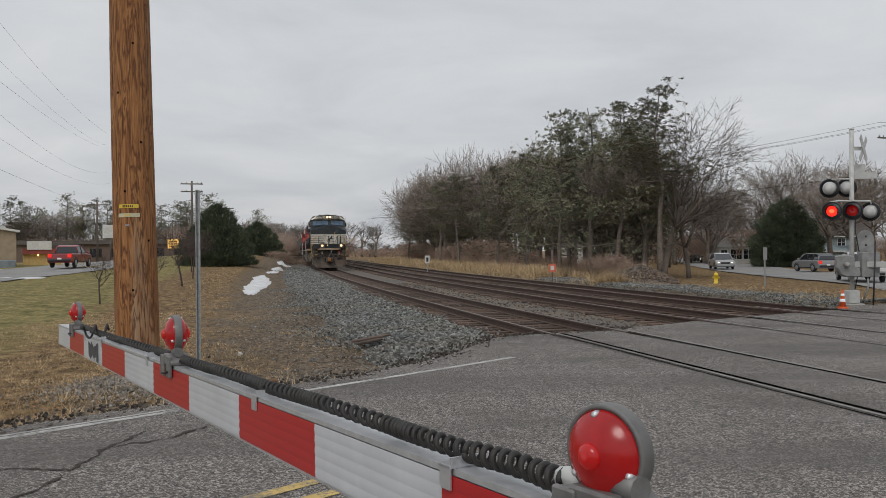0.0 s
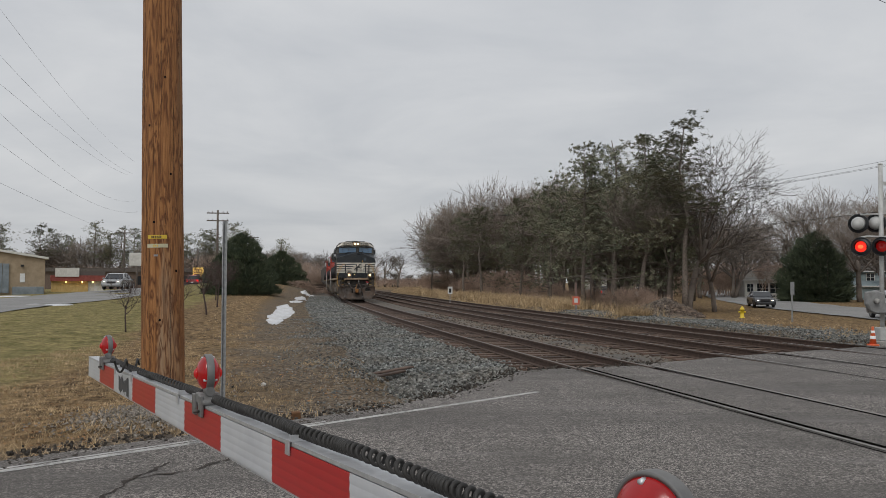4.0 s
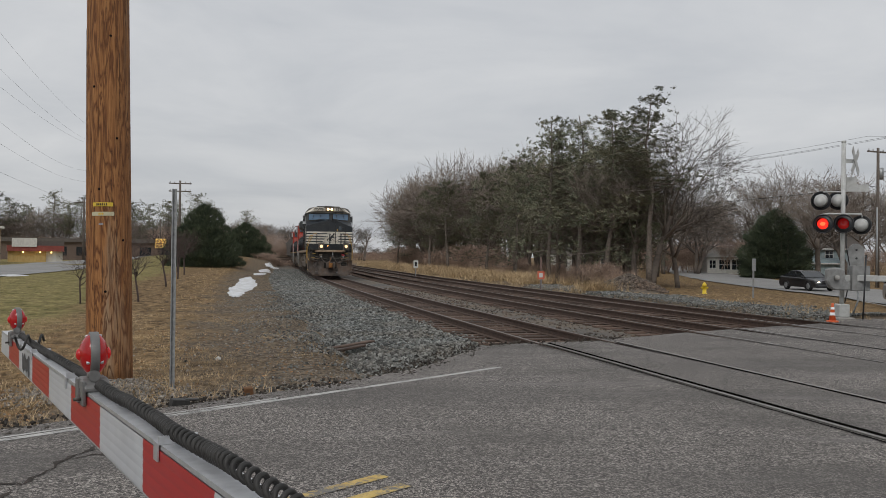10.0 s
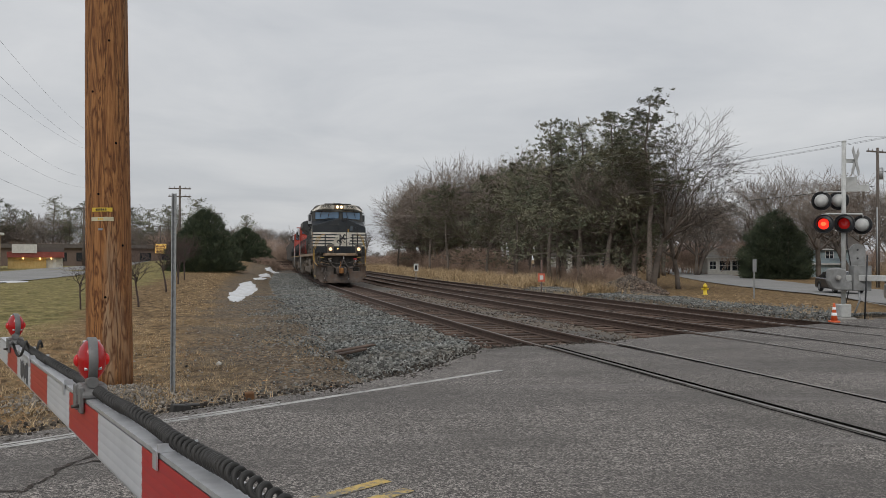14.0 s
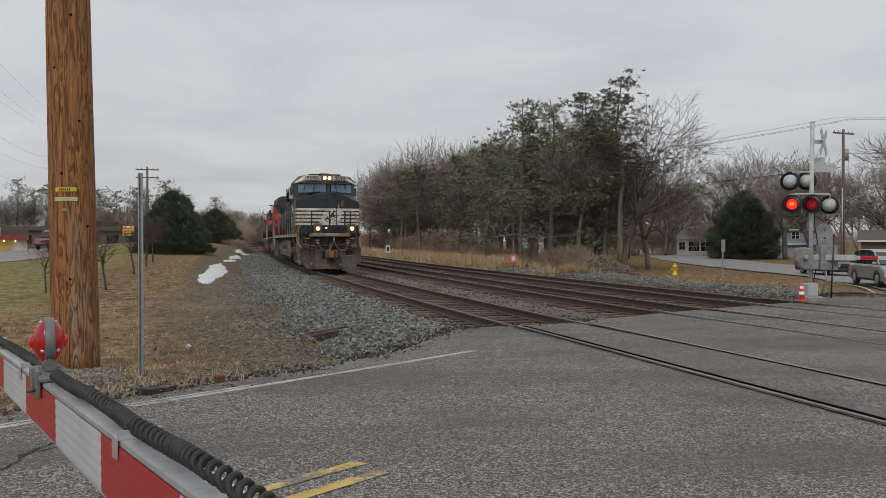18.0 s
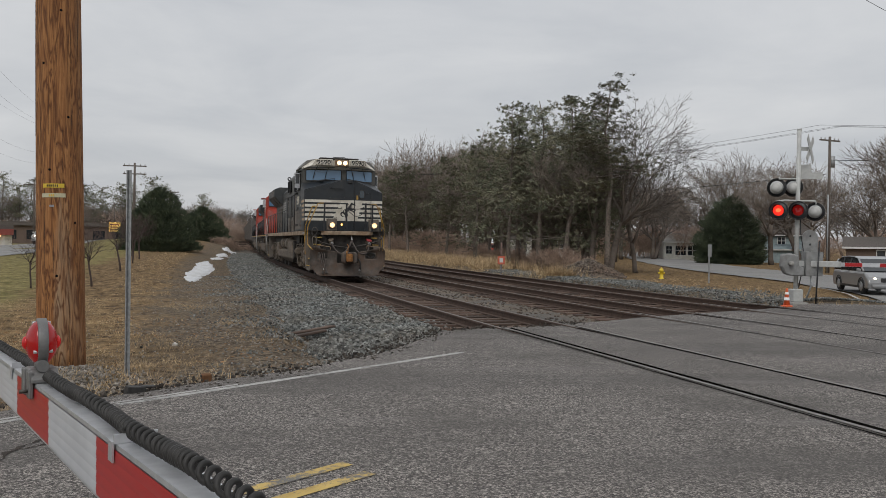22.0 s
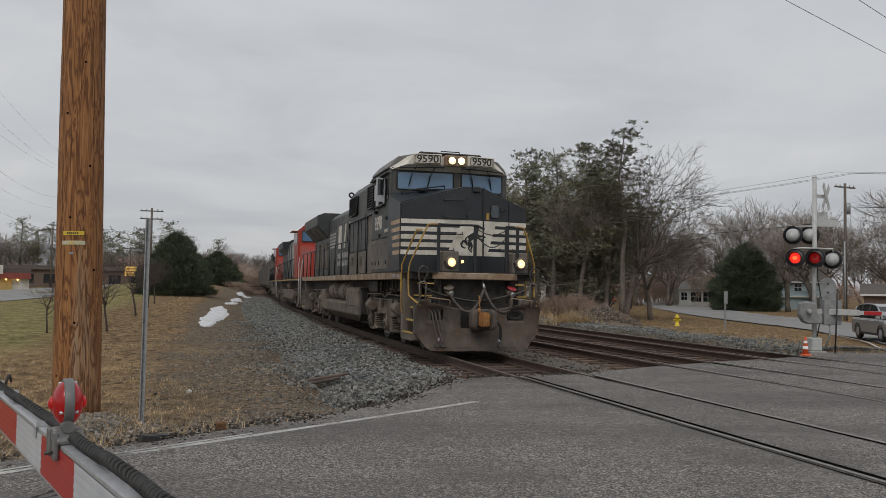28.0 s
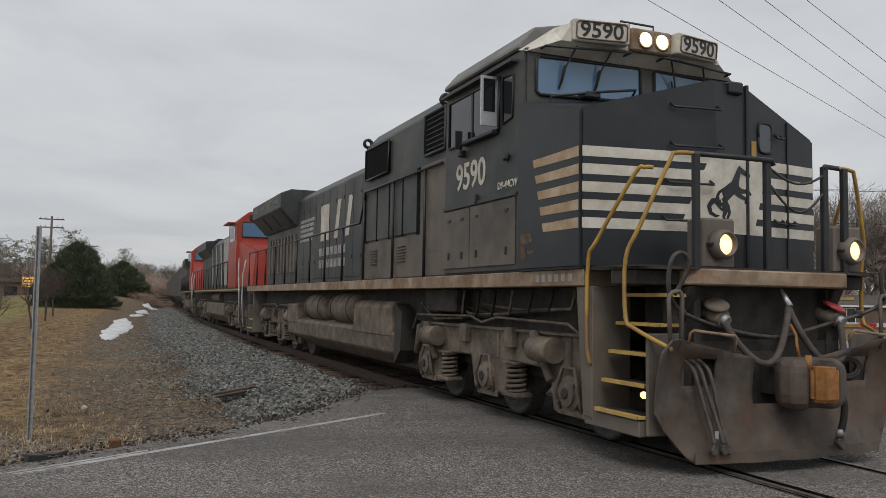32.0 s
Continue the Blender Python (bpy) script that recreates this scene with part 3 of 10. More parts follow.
def side_point(t):
    """A point of the side street's middle and its direction; t counts the marks of SIDE."""
    i = min(len(SIDE) - 2, max(0, int(t)))
    k = t - i
    p = [Vector((*SIDE[max(0, min(len(SIDE) - 1, j))], 0)) for j in (i - 1, i, i + 1, i + 2)]
    q = 0.5 * (2 * p[1] + (p[2] - p[0]) * k + (2 * p[0] - 5 * p[1] + 4 * p[2] - p[3]) * k * k + (3 * p[1] - p[0] - 3 * p[2] + p[3]) * k ** 3)
    d = 0.5 * ((p[2] - p[0]) + 2 * (2 * p[0] - 5 * p[1] + 4 * p[2] - p[3]) * k + 3 * (3 * p[1] - p[0] - 3 * p[2] + p[3]) * k * k)
    return q, d.normalized()


def build_side_street():
    L, R = [], []
    for i in range(0, 100):
        q, d = side_point(0.3 + i * 0.096)
        nn = Vector((d.y, -d.x, 0))
        z = -0.86 if i > 8 else -0.86 * (i / 8)
        z = min(-0.02, max(z, ground_z(*(q.xy)) + 0.06)) if i > 4 else -0.3
        a, b = q - nn * 4.2, q + nn * 4.4
        L.append((a.x, a.y, ground_z(a.x, a.y) + 0.07)); R.append((b.x, b.y, ground_z(b.x, b.y) + 0.07))
    solid("side_road", strip(L, R, 0), M["sheen_asphalt"], "grey asphalt side street running beside the railway", "road", kind="structure")
    # the street on the far side of the lawn
    L, R = [], []
    for i in range(60):
        y = 20 + i * 5
        x = -22.5 - 0.17 * (y - 50)
        L.append((x - 9.5, y, ground_z(x - 9.5, y) + 0.05)); R.append((x, y, ground_z(x, y) + 0.045))
    solid("far_road", strip(L, R, 0), M["sheen_asphalt"], "asphalt street beyond the lawn, its pale grey a painted sheen", "road", kind="structure")


build_side_street()


def build_corner_line():
    """The white edge line that swings round the corner of the side street."""
    marks = [Vector((x, y, 0)) for x, y in ((25.2, 44), (23.4, 38.5), (21.2, 33.4), (18.9, 29.0), (17.1, 25.8), (16.5, 24.2), (17.0, 23.2), (18.6, 22.4), (21.5, 21.0))]
    L, R = [], []
    for i in range(len(marks) - 1):
        for j in range(8):
            k = j / 8
            p = [marks[max(0, min(len(marks) - 1, i + d))] for d in (-1, 0, 1, 2)]
            q = 0.5 * (2 * p[1] + (p[2] - p[0]) * k + (2 * p[0] - 5 * p[1] + 4 * p[2] - p[3]) * k * k + (3 * p[1] - p[0] - 3 * p[2] + p[3]) * k ** 3)
            d = (p[2] - p[1]).normalized()
            n = Vector((d.y, -d.x, 0)) * 0.06
            a = q.x * ROAD_DIR.x + q.y * ROAD_DIR.y
            z = max(ground_z(q.x, q.y) + 0.09, street_z(a) + 0.03 if q.y < 25 else -9)
            L.append((q.x - n.x, q.y - n.y, z)); R.append((q.x + n.x, q.y + n.y, z))
    solid("edge_line", strip(L, R, 0), M["line"], "white edge line curving round the street corner", "road marking", kind="structure")


build_corner_line()


# ---- railway ----
def sweep(profile, off, y0, y1, step=1.5):
    rings = []
    k = max(2, int((y1 - y0) / step))
    for i in range(k + 1):
        y = y0 + (y1 - y0) * i / k
        rings.append([Vector((*on_track(y, off + px), pz)) for px, pz in profile])
    return Shape().loft(rings, True, True)


RAIL = [(-0.07, -0.172), (0.07, -0.172), (0.07, -0.16), (0.012, -0.14), (0.012, -0.045), (0.036, -0.035), (0.036, -0.004), (0.028, 0.0), (-0.028, 0.0), (-0.036, -0.004),
        (-0.036, -0.035), (-0.012, -0.045), (-0.012, -0.14), (-0.07, -0.16)]
HALF_GAUGE = 0.725


def bed_z(o):
    z = -0.215
    if o < -1.5:
        z = -0.215 + 0.05 * smooth01((-o - 2.2) / 2.6) - 0.02 * smooth01((-o - 1.5) / 0.6)
    if o < -3.7:
        z -= 0.17 * (-o - 3.7)
    if o > 9.2:
        z -= 0.16 * (o - 9.2)
    return z


def build_bed():
    offs = [-4.5, -4.2, -3.9, -3.5, -3, -2.5, -2, -1.5, -1, -0.5, 0, 0.5, 1, 1.5, 2, 2.6, 3.2, 3.8, 4.4, 5, 5.6, 6.2, 6.8, 7.4, 8, 8.6, 9.2, 9.9, 10.6, 11.2]
    ys = [-60 + 4 * i for i in range(15)] + [0.5 * i for i in range(90)] + [45 + 2 * i for i in range(50)] + [150, 170, 200, 250, 330, 450]
    vs = []
    for y in ys:
        for o in offs:
            x, yy = on_track(y, o + 0.25 * noise.noise((y * 0.3, o, 9)) * (abs(o - 3) > 6.8))
            vs.append((x, yy, bed_z(o) + 0.025 * noise.noise((x * 1.5, yy * 1.5, 2))))
    n = len(offs)
    s = Shape().add(vs, [(j * n + i, j * n + i + 1, (j + 1) * n + i + 1, (j + 1) * n + i) for j in range(len(ys) - 1) for i in range(n - 1)], True)
    solid("ballast_bed", s, M["gravel"], "grey crushed stone ballast bed under the tracks", "ballast", kind="structure")


build_bed()


def build_tracks():
    for k, off in enumerate(TRACKS):
        line = thing("railway_track", "rusty steel rails on weathered wooden ties", "railway track", "tracks", "structure")
        for side in (-1, 1):
            r = part("rail", sweep(RAIL, off + side * HALF_GAUGE, -60, 420, 2.0), M["rail"], line)
            part("rail_head", sweep([(-0.03, 0.0), (0.03, 0.0), (0.026, 0.003), (-0.026, 0.003)], off + side * HALF_GAUGE, -60, 420, 2.0), M["rail_head"], r, "dull brown rail head")
        me = None
        for i in range(190 if k == 0 else 130):
            y = 13.0 + 0.56 * i + 0.05 * noise.noise((i * 3.1, k, 0))
            if k == 0 and i < 2:
                continue
            x, yy = on_track(y, off + 0.06 * noise.noise((i * 1.7, k, 4)))
            if me is None:
                me = Shape().box(-1.28, 1.28, -0.11, 0.11, -0.36, -0.172).mesh("tie", 0.012)
                me.materials.append(M["tie"])
            t = part("tie", me, None, line)
            t.matrix_basis = pose(x, yy, 0.012 * noise.noise((i * 2.3, k, 8)), 0, 0, math.degrees(math.atan(-slope_at(y))) + random.uniform(-1.2, 1.2))
        far = Shape()
        for i in range(190 if k == 0 else 130, 420):
            y = 13.0 + 0.56 * i
            x, yy = on_track(y, off)
            far.box(-1.28, 1.28, -0.11, 0.11, -0.36, -0.172, pose(x, yy, 0, 0, 0, math.degrees(math.atan(-slope_at(y)))))
        f2 = part("far_ties", far, M["tie"], line)
        tagged(f2, kind="stuff")


build_tracks()


def build_flangeways():
    """Flat black strips painting the shade of the gaps along the rails where they run through the asphalt, and the rail
    heads between them.
    """
    for k, off in enumerate(TRACKS):
        for side in (-1, 1):
            o = off + side * HALF_GAUGE
            lo, hi = ((1.5, 15.0), (9.0, 17.2), (12.0, 19.6))[k]
            first = k == 0 and side < 0
            gaps = ((-0.105, -0.075), (0.03, 0.135)) if first else (((0.03, 0.07),) if side < 0 else ((-0.075, -0.03),))
            for da, db in gaps:
                L = [on_track(lo + (hi - lo) * i / 40, o + da + 0.006 * noise.noise((i * 0.7, k, da))) + (0.024,) for i in range(41)]
                R = [on_track(lo + (hi - lo) * i / 40, o + db + 0.010 * noise.noise((i * 0.9, k, db))) + (0.024,) for i in range(41)]
                solid("flangeway", strip(L, R, 0), M["gap_black"], "flat black strip painting the shade of a flangeway gap beside a rail", "flangeway", kind="structure")
            L = [on_track(lo + (hi - lo) * i / 20, o - 0.03) + (0.028,) for i in range(21)]
            R = [on_track(lo + (hi - lo) * i / 20, o + 0.03) + (0.028,) for i in range(21)]
            solid("rail_in_road", strip(L, R, 0), M["railtop"], "worn steel rail head flush with the asphalt", "rail", kind="structure")


build_flangeways()


M["tag_yellow"] = mat("yellow_tag", (0.62, 0.42, 0.03), (0.70, 0.50, 0.06), 20, 0.5)
M["tag_pale"] = mat("pale_tag", (0.45, 0.42, 0.28), (0.56, 0.52, 0.36), 20, 0.5)
M["vent_black"] = mat("open_vent_black", (0.004, 0.004, 0.0045), (0.010, 0.010, 0.011), 5, 0.85, spec=0.1)
M["dark_grime"] = mat("dark_wood_scar", (0.022, 0.016, 0.012), (0.05, 0.038, 0.03), 6, 0.9)


# ---- the wooden pole and the sign post ----
def build_pole():
    t = thing("utility_pole", "thick brown treated-wood utility pole with grain cracks", "utility pole", m=pose(-3.585, 10.8, -0.15, 0, -1.0, 0))
    rings = []
    for i in range(40):
        z = i * 0.35
        r = 0.277 - 0.0058 * z
        rings.append([Vector((r * (1 + 0.02 * noise.noise((math.cos(a) * 1.5, math.sin(a) * 1.5, z * 0.3))) * math.cos(a), r * math.sin(a), z)) for a in [2 * math.pi * j / 28 for j in range(28)]])
    part("shaft", Shape().loft(rings, True, True, True), M["pole"], t)
    for z, w, mm in ((2.30, 0.245, "tag_yellow"), (2.185, 0.27, "tag_pale")):
        r = 0.266
        s = Shape()
        a0 = -math.pi / 2 + 0.06
        vs = []
        for i in range(9):
            a = a0 + (i / 8 - 0.5) * w / r
            vs += [(r * 1.012 * math.cos(a), r * 1.012 * math.sin(a), z - 0.024), (r * 1.012 * math.cos(a), r * 1.012 * math.sin(a), z + 0.024)]
        s.add(vs, [(2 * i, 2 * i + 2, 2 * i + 3, 2 * i + 1) for i in range(8)])
        tg = part("pole_tag", s, M[mm], t, "small embossed strip tag nailed to the pole")
        for i in range(6 if mm == "tag_yellow" else 3):
            a = a0 + (-0.30 + 0.105 * i + (0.12 if mm != "tag_yellow" else 0)) * 0.8
            part("tag_bar", Shape().cbox((0, 0, 0), (0.013, 0.005, 0.026)), M["black"] if mm == "tag_yellow" else M["tag_yellow"], tg).matrix_basis = pose(r * 1.018 * math.cos(a), r * 1.018 * math.sin(a), z, 0, 0, math.degrees(a) + 90)
    part("nail_plate", Shape().cbox((0.0, -0.270, 2.06), (0.05, 0.006, 0.025)), M["galv"], t)
    for i in range(7):
        a, z = -2.2 + 0.27 * i, 0.6 + 0.63 * ((i * 5) % 7)
        part("knot", Shape().lathe([(0.0, 0.006), (0.010, 0.004), (0.016, 0.0), (0, 0)], (0, 0, 0), "y", 12), M["vent_black"], t).matrix_basis = pose((0.276 - 0.0058 * z) * math.cos(a), (0.276 - 0.0058 * z) * math.sin(a), z, 0, 0, math.degrees(a) - 90)
    for i in range(14):
        a = -2.9 + 0.2 * i
        part("drying_crack", Shape().tube([((0.2785 - 0.0058 * z) * math.cos(a + 0.03 * noise.noise((i, z, 0))), (0.2785 - 0.0058 * z) * math.sin(a + 0.03 * noise.noise((i, z, 0))), z) for z in [0.2 + 0.9 * ((i * 3) % 5) + 0.16 * k for k in range(4 + (i * 7) % 12)]], 0.0016, 4), M["dark_grime"], t)
    return t


build_pole()


def build_post():
    t = thing("sign_post", "bare galvanised U-channel sign post without a sign", "sign post", m=pose(-2.73, 10.5, -0.1, 0, 0, -10) @ Matrix.Diagonal((0.8, 0.8, 1, 1)))
    s = Shape()
    s.prism([(-0.04, 0.0), (-0.025, 0.0), (-0.018, 0.035), (0.018, 0.035), (0.025, 0.0), (0.04, 0.0), (0.04, 0.006), (0.03, 0.006), (0.022, 0.042), (-0.022, 0.042), (-0.03, 0.006), (-0.04, 0.006)], 0, 2.45, "z")
    part("post", s, M["galv"], t)


build_post()


# ---- the near crossing gate arm ----
ARM_E = Vector((-0.1213, 1.5505, 1.2576))
ARM_A = Vector((-0.5249, 2.2478, 1.2355))
ARM_D = (ARM_A - ARM_E).normalized()
M["lamp_red"] = mat("red_lamp_lens", (0.17, 0.005, 0.007), (0.26, 0.008, 0.010), 30, 0.22, glow=(0.85, 0.012, 0.008), power=0.11)
M["lamp_core"] = mat("red_lamp_bulls_eye", (0.26, 0.006, 0.009), (0.36, 0.011, 0.012), 8, 0.18, glow=(1.0, 0.02, 0.01), power=0.14)
M["cast_grey"] = mat("cast_grey_metal", (0.14, 0.14, 0.14), (0.23, 0.23, 0.225), 18, 0.55, metal=0.35, dirt=(0.12, 0.11, 0.10), dscale=20, damt=0.5)
M["smudge"] = mat("black_smear", (0.035, 0.035, 0.04), (0.08, 0.08, 0.085), 20, 0.6)
M["white_plastic"] = mat("white_plastic", (0.7, 0.7, 0.68), (0.8, 0.8, 0.78), 10, 0.4)


def arm_pose():
    """x runs along the arm towards its tip, y to the side of the striped face that the street's near lane sees."""
    y = Vector((0, 0, 1)).cross(ARM_D).normalized()
    z = ARM_D.cross(y)
    return Matrix(((ARM_D.x, y.x, z.x, ARM_E.x), (ARM_D.y, y.y, z.y, ARM_E.y), (ARM_D.z, y.z, z.z, ARM_E.z), (0, 0, 0, 1)))


def arm_lamp(parent, x, z, size=1.0, tilt=0.0):
    """A round gate lamp: a grey ring with a red lens on each side, on a saddle bracket."""
    r, w = 0.05 * size, 0.010 * size
    m = Matrix.Translation((x, -0.022, z)) @ Matrix.Rotation(radians(tilt), 4, "Z") @ Matrix.Rotation(radians(6), 4, "Y")
    b = part("gate_lamp", Shape().lathe([(r * 0.93, -w), (r * 1.03, -w), (r * 1.05, -w * 0.8), (r * 1.05, w * 0.8), (r * 1.03, w), (r * 0.93, w)], (0, 0, 0), "y", 36), M["cast_grey"], parent, "round gate lamp with red lenses")
    b.matrix_basis = m
    for s in (1, -1):
        part("lens", Shape().lathe([(0.0, s * (w + 0.022)), (r * 0.35, s * (w + 0.0205)), (r * 0.62, s * (w + 0.015)), (r * 0.86, s * (w + 0.006)), (r * 0.95, s * (w - 0.002)), (r * 0.9, 0), (0, 0)], (0, 0, 0), "y", 36), M["lamp_red"], b, "red ribbed lens")
        part("bulls_eye", Shape().lathe([(0.0, s * (w + 0.029)), (r * 0.12, s * (w + 0.0285)), (r * 0.24, s * (w + 0.0255)), (r * 0.30, s * (w + 0.021)), (0, s * w)], (0, 0, 0), "y", 22), M["lamp_core"], b)
        for k in range(3):
            a = radians(90 + 120 * k)
            part("screw", Shape().lathe([(0.0, s * (w + 0.009)), (0.0034, s * (w + 0.0085)), (0.0040, s * (w + 0.004)), (0.0040, s * w), (0, s * w)], (r * 0.84 * math.cos(a), 0, r * 0.84 * math.sin(a)), "y", 8), M["alu"], b)
    br = part("bracket", Shape().prism([(x - 0.06, 0.005), (x + 0.06, 0.005), (x + 0.06, 0.016), (x + 0.028, 0.034), (x - 0.028, 0.034), (x - 0.06, 0.016)], -0.05, 0.006, "y"), M["cast_grey"], parent, "grey cast saddle bracket", bevel=0.003)
    part("clamp", Shape().box(x - 0.052, x - 0.018, 0.001, 0.010, -0.028, 0.030), M["cast_grey"], br, bevel=0.002)
    part("clamp", Shape().box(x + 0.018, x + 0.052, 0.001, 0.010, -0.028, 0.030), M["cast_grey"], br, bevel=0.002)
    part("clamp_bolt", Shape().rod((x - 0.035, 0.010, -0.012), (x - 0.035, 0.026, -0.012), 0.004), M["steel_dark"], br)
    part("conduit_nut", Shape().rod((x - 0.045, -0.018, 0.040), (x - 0.012, -0.018, 0.040), 0.013, 0.013, 12), M["cast_grey"], br)
    return b


def coil(x0, x1, turns, r, sag, seed, stretch=0.25):
    """A coiled black cord lying along the top of the arm."""
    pts = []
    n = turns * 12
    for i in range(n + 1):
        k = i / n
        kk = k + stretch * 0.10 * math.sin(2 * math.pi * k * 2 + seed) * math.sin(math.pi * k)
        a = 2 * math.pi * turns * k
        x = x0 + (x1 - x0) * kk
        pts.append((x, -0.026 + r * math.cos(a) * 0.95 + 0.003 * math.sin(7 * k + seed), 0.012 + r + r * math.sin(a) + sag * math.sin(math.pi * k)))
    return Shape().tube(pts, 0.0040, 6)


M["steel_dark"] = mat("dark_bare_steel", (0.05, 0.045, 0.04), (0.11, 0.10, 0.09), 8, 0.55, metal=0.4)


def build_arm():
    t = thing("crossing_gate_arm", "lowered aluminium crossing gate arm with red and white stripes", "gate arm", m=arm_pose())
    part("beam", Shape().prism([(-0.052, 0.004), (-0.002, 0.004), (-0.002, -0.004), (-0.006, -0.008), (-0.006, -0.088), (-0.002, -0.092), (-0.002, -0.100), (-0.052, -0.100), (-0.052, -0.092), (-0.048, -0.088), (-0.048, -0.008), (-0.052, -0.004)], -3.9, 3.52, "x"), M["alu"], t, "bare aluminium channel")
    marks = [-3.654, -3.248, -2.842, -2.436, -2.03, -1.624, -1.218, -0.812, -0.406, 0.0, 0.406, 0.812, 1.218, 1.66, 2.12, 2.60, 3.06, 3.50]
    for i, (x0, x1) in enumerate(zip(marks, marks[1:])):
        red = (i - 9) % 2 == 0
        s = Shape()
        for k in range(5):
            # shallow flutes of the corrugated face
            za, zb = -0.005 - 0.018 * k, -0.005 - 0.018 * (k + 1)
            zm = (za + zb) / 2
            s.add([(x0, -0.0008, za), (x1, -0.0008, za), (x1, 0.0, zm), (x0, 0.0, zm), (x1, -0.0008, zb), (x0, -0.0008, zb)], [(0, 1, 2, 3), (3, 2, 4, 5)], True) if not red else \
                s.add([(x0, -0.001, za), (x1, -0.001, za), (x1, 0.0, zm), (x0, 0.0, zm), (x1, -0.001, zb), (x0, -0.001, zb)], [(0, 1, 2, 3), (3, 2, 4, 5)], True)
        part("red_stripe" if red else "white_stripe", s, M["red_sheet" if red else "white_sheet"], t)
    sm = Shape()
    for k in range(5):
        x = 2.20 + 0.05 * k
        sm.add([(x, 0.0012, -0.092 + 0.02 * (k % 2)), (x + 0.055, 0.0012, -0.09 + 0.012 * (k % 3)), (x + 0.06, 0.0012, -0.02 - 0.012 * (k % 2)), (x + 0.01, 0.0012, -0.012 - 0.014 * (k % 3))], [(0, 1, 2, 3)])
    part("tar_smear", sm, M["smudge"], t, "black smear on the white field")
    arm_lamp(t, -0.685, 0.067, 0.9, 8)
    arm_lamp(t, 1.03, 0.088, 1.0, -4)
    arm_lamp(t, 2.95, 0.085, 1.0, 6)
    for x in (0.30, -0.42, 1.30, 2.14, 2.56, -1.6, -2.6):
        c = part("cord_clip", Shape().box(x - 0.014, x + 0.014, -0.06, 0.004, 0.0045, 0.008), M["alu"], t)
        part("clip_leg", Shape().box(x - 0.012, x + 0.012, 0.0012, 0.004, -0.022, 0.006), M["alu"], c)
        part("clip_hook", Shape().box(x - 0.014, x - 0.010, -0.06, 0.002, 0.008, 0.018), M["alu"], c)
    part("coiled_cord", coil(-0.62, -0.44, 10, 0.0115, 0.0, 1), M["rubber"], t, "coiled black rubber cord")
    part("coiled_cord", coil(-0.44, 0.31, 40, 0.0102, 0.001, 0.5, 0.6), M["rubber"], t, "coiled black rubber cord")
    part("coiled_cord", coil(0.29, 0.96, 38, 0.0100, 0.0, 2.2, 0.6), M["rubber"], t, "coiled black rubber cord")
    part("coiled_cord", coil(1.12, 2.85, 72, 0.0095, -0.002, 4.0, 1.1), M["rubber"], t, "coiled black rubber cord")
    part("coiled_cord", coil(-3.7, -0.78, 140, 0.0108, 0.0, 3.0, 0.8), M["rubber"], t, "coiled black rubber cord")
    part("cord_loop", Shape().tube([(2.30 + 0.03 * math.cos(0.55 * i), -0.06 + 0.004 * i, 0.03 + 0.026 * math.sin(0.55 * i)) for i in range(26)], 0.0045, 6), M["rubber"], t)
    part("cord_sleeve", Shape().tube([(-0.61, -0.026, 0.026), (-0.645, -0.024, 0.034), (-0.665, -0.022, 0.045)], 0.012, 10), M["white_plastic"], t, "white cord sleeve")
    return t


build_arm()


def build_near_mast():
    """The post behind the camera that carries the arm."""
    p = arm_pose() @ Vector((-4.3, -0.02, 0))
    t = thing("gate_mast", "grey steel gate mast with mechanism box", "gate mast", m=pose(p.x, p.y, ground_z(p.x, p.y)))
    part("mast", Shape().rod((0.3, -0.3, 0), (0.3, -0.3, 4.6), 0.065, 0.065, 16), M["galv"], t)
    part("mechanism_box", Shape().box(-0.15, 0.45, -0.2, 0.25, 0.75, 1.45), M["galv"], t, bevel=0.02)
    part("arm_socket", Shape().rod((0.1, 0.1, 1.0 + 0.25), (-0.25, 0.6, 1.32), 0.06, 0.05, 10), M["galv"], t)
    part("footing", Shape().box(-0.1, 0.7, -0.7, 0.1, -0.2, 0.12), M["galv"], t, bevel=0.02)


build_near_mast()


# ---- the far crossing signal and gate ----
M["mast_white"] = mat("weathered_white_mast_paint", (0.42, 0.43, 0.42), (0.56, 0.57, 0.56), 4, 0.5, dirt=(0.30, 0.29, 0.27), dscale=3, damt=0.5)
M["signal_lit"] = mat("lit_red_signal", (0.6, 0.02, 0.01), rough=0.2, glow=(1.0, 0.035, 0.02), power=0.9)
M["signal_core"] = mat("lit_signal_core", (0.7, 0.1, 0.03), rough=0.2, glow=(1.0, 0.13, 0.04), power=1.5)
M["signal_dim"] = mat("dim_red_signal", (0.22, 0.010, 0.008), rough=0.2, glow=(1.0, 0.02, 0.02), power=0.10)
M["cone_orange"] = mat("orange_plastic", (0.72, 0.11, 0.03), (0.80, 0.16, 0.05), 6, 0.5, dirt=(0.4, 0.1, 0.05), dscale=6, damt=0.5)
M["cone_white"] = mat("white_band", (0.72, 0.72, 0.72), (0.8, 0.8, 0.8), 6, 0.4)
M["concrete"] = mat("pale_concrete", (0.28, 0.275, 0.26), (0.40, 0.39, 0.37), 8, 0.9, bump=0.4, dirt=(0.2, 0.19, 0.17), dscale=2, damt=0.6)
M["case_grey"] = mat("dull_grey_casing", (0.20, 0.205, 0.205), (0.30, 0.305, 0.30), 5, 0.6, dirt=(0.15, 0.14, 0.13), dscale=3, damt=0.5)
MAST = Vector((12.1, 22.2, 0))


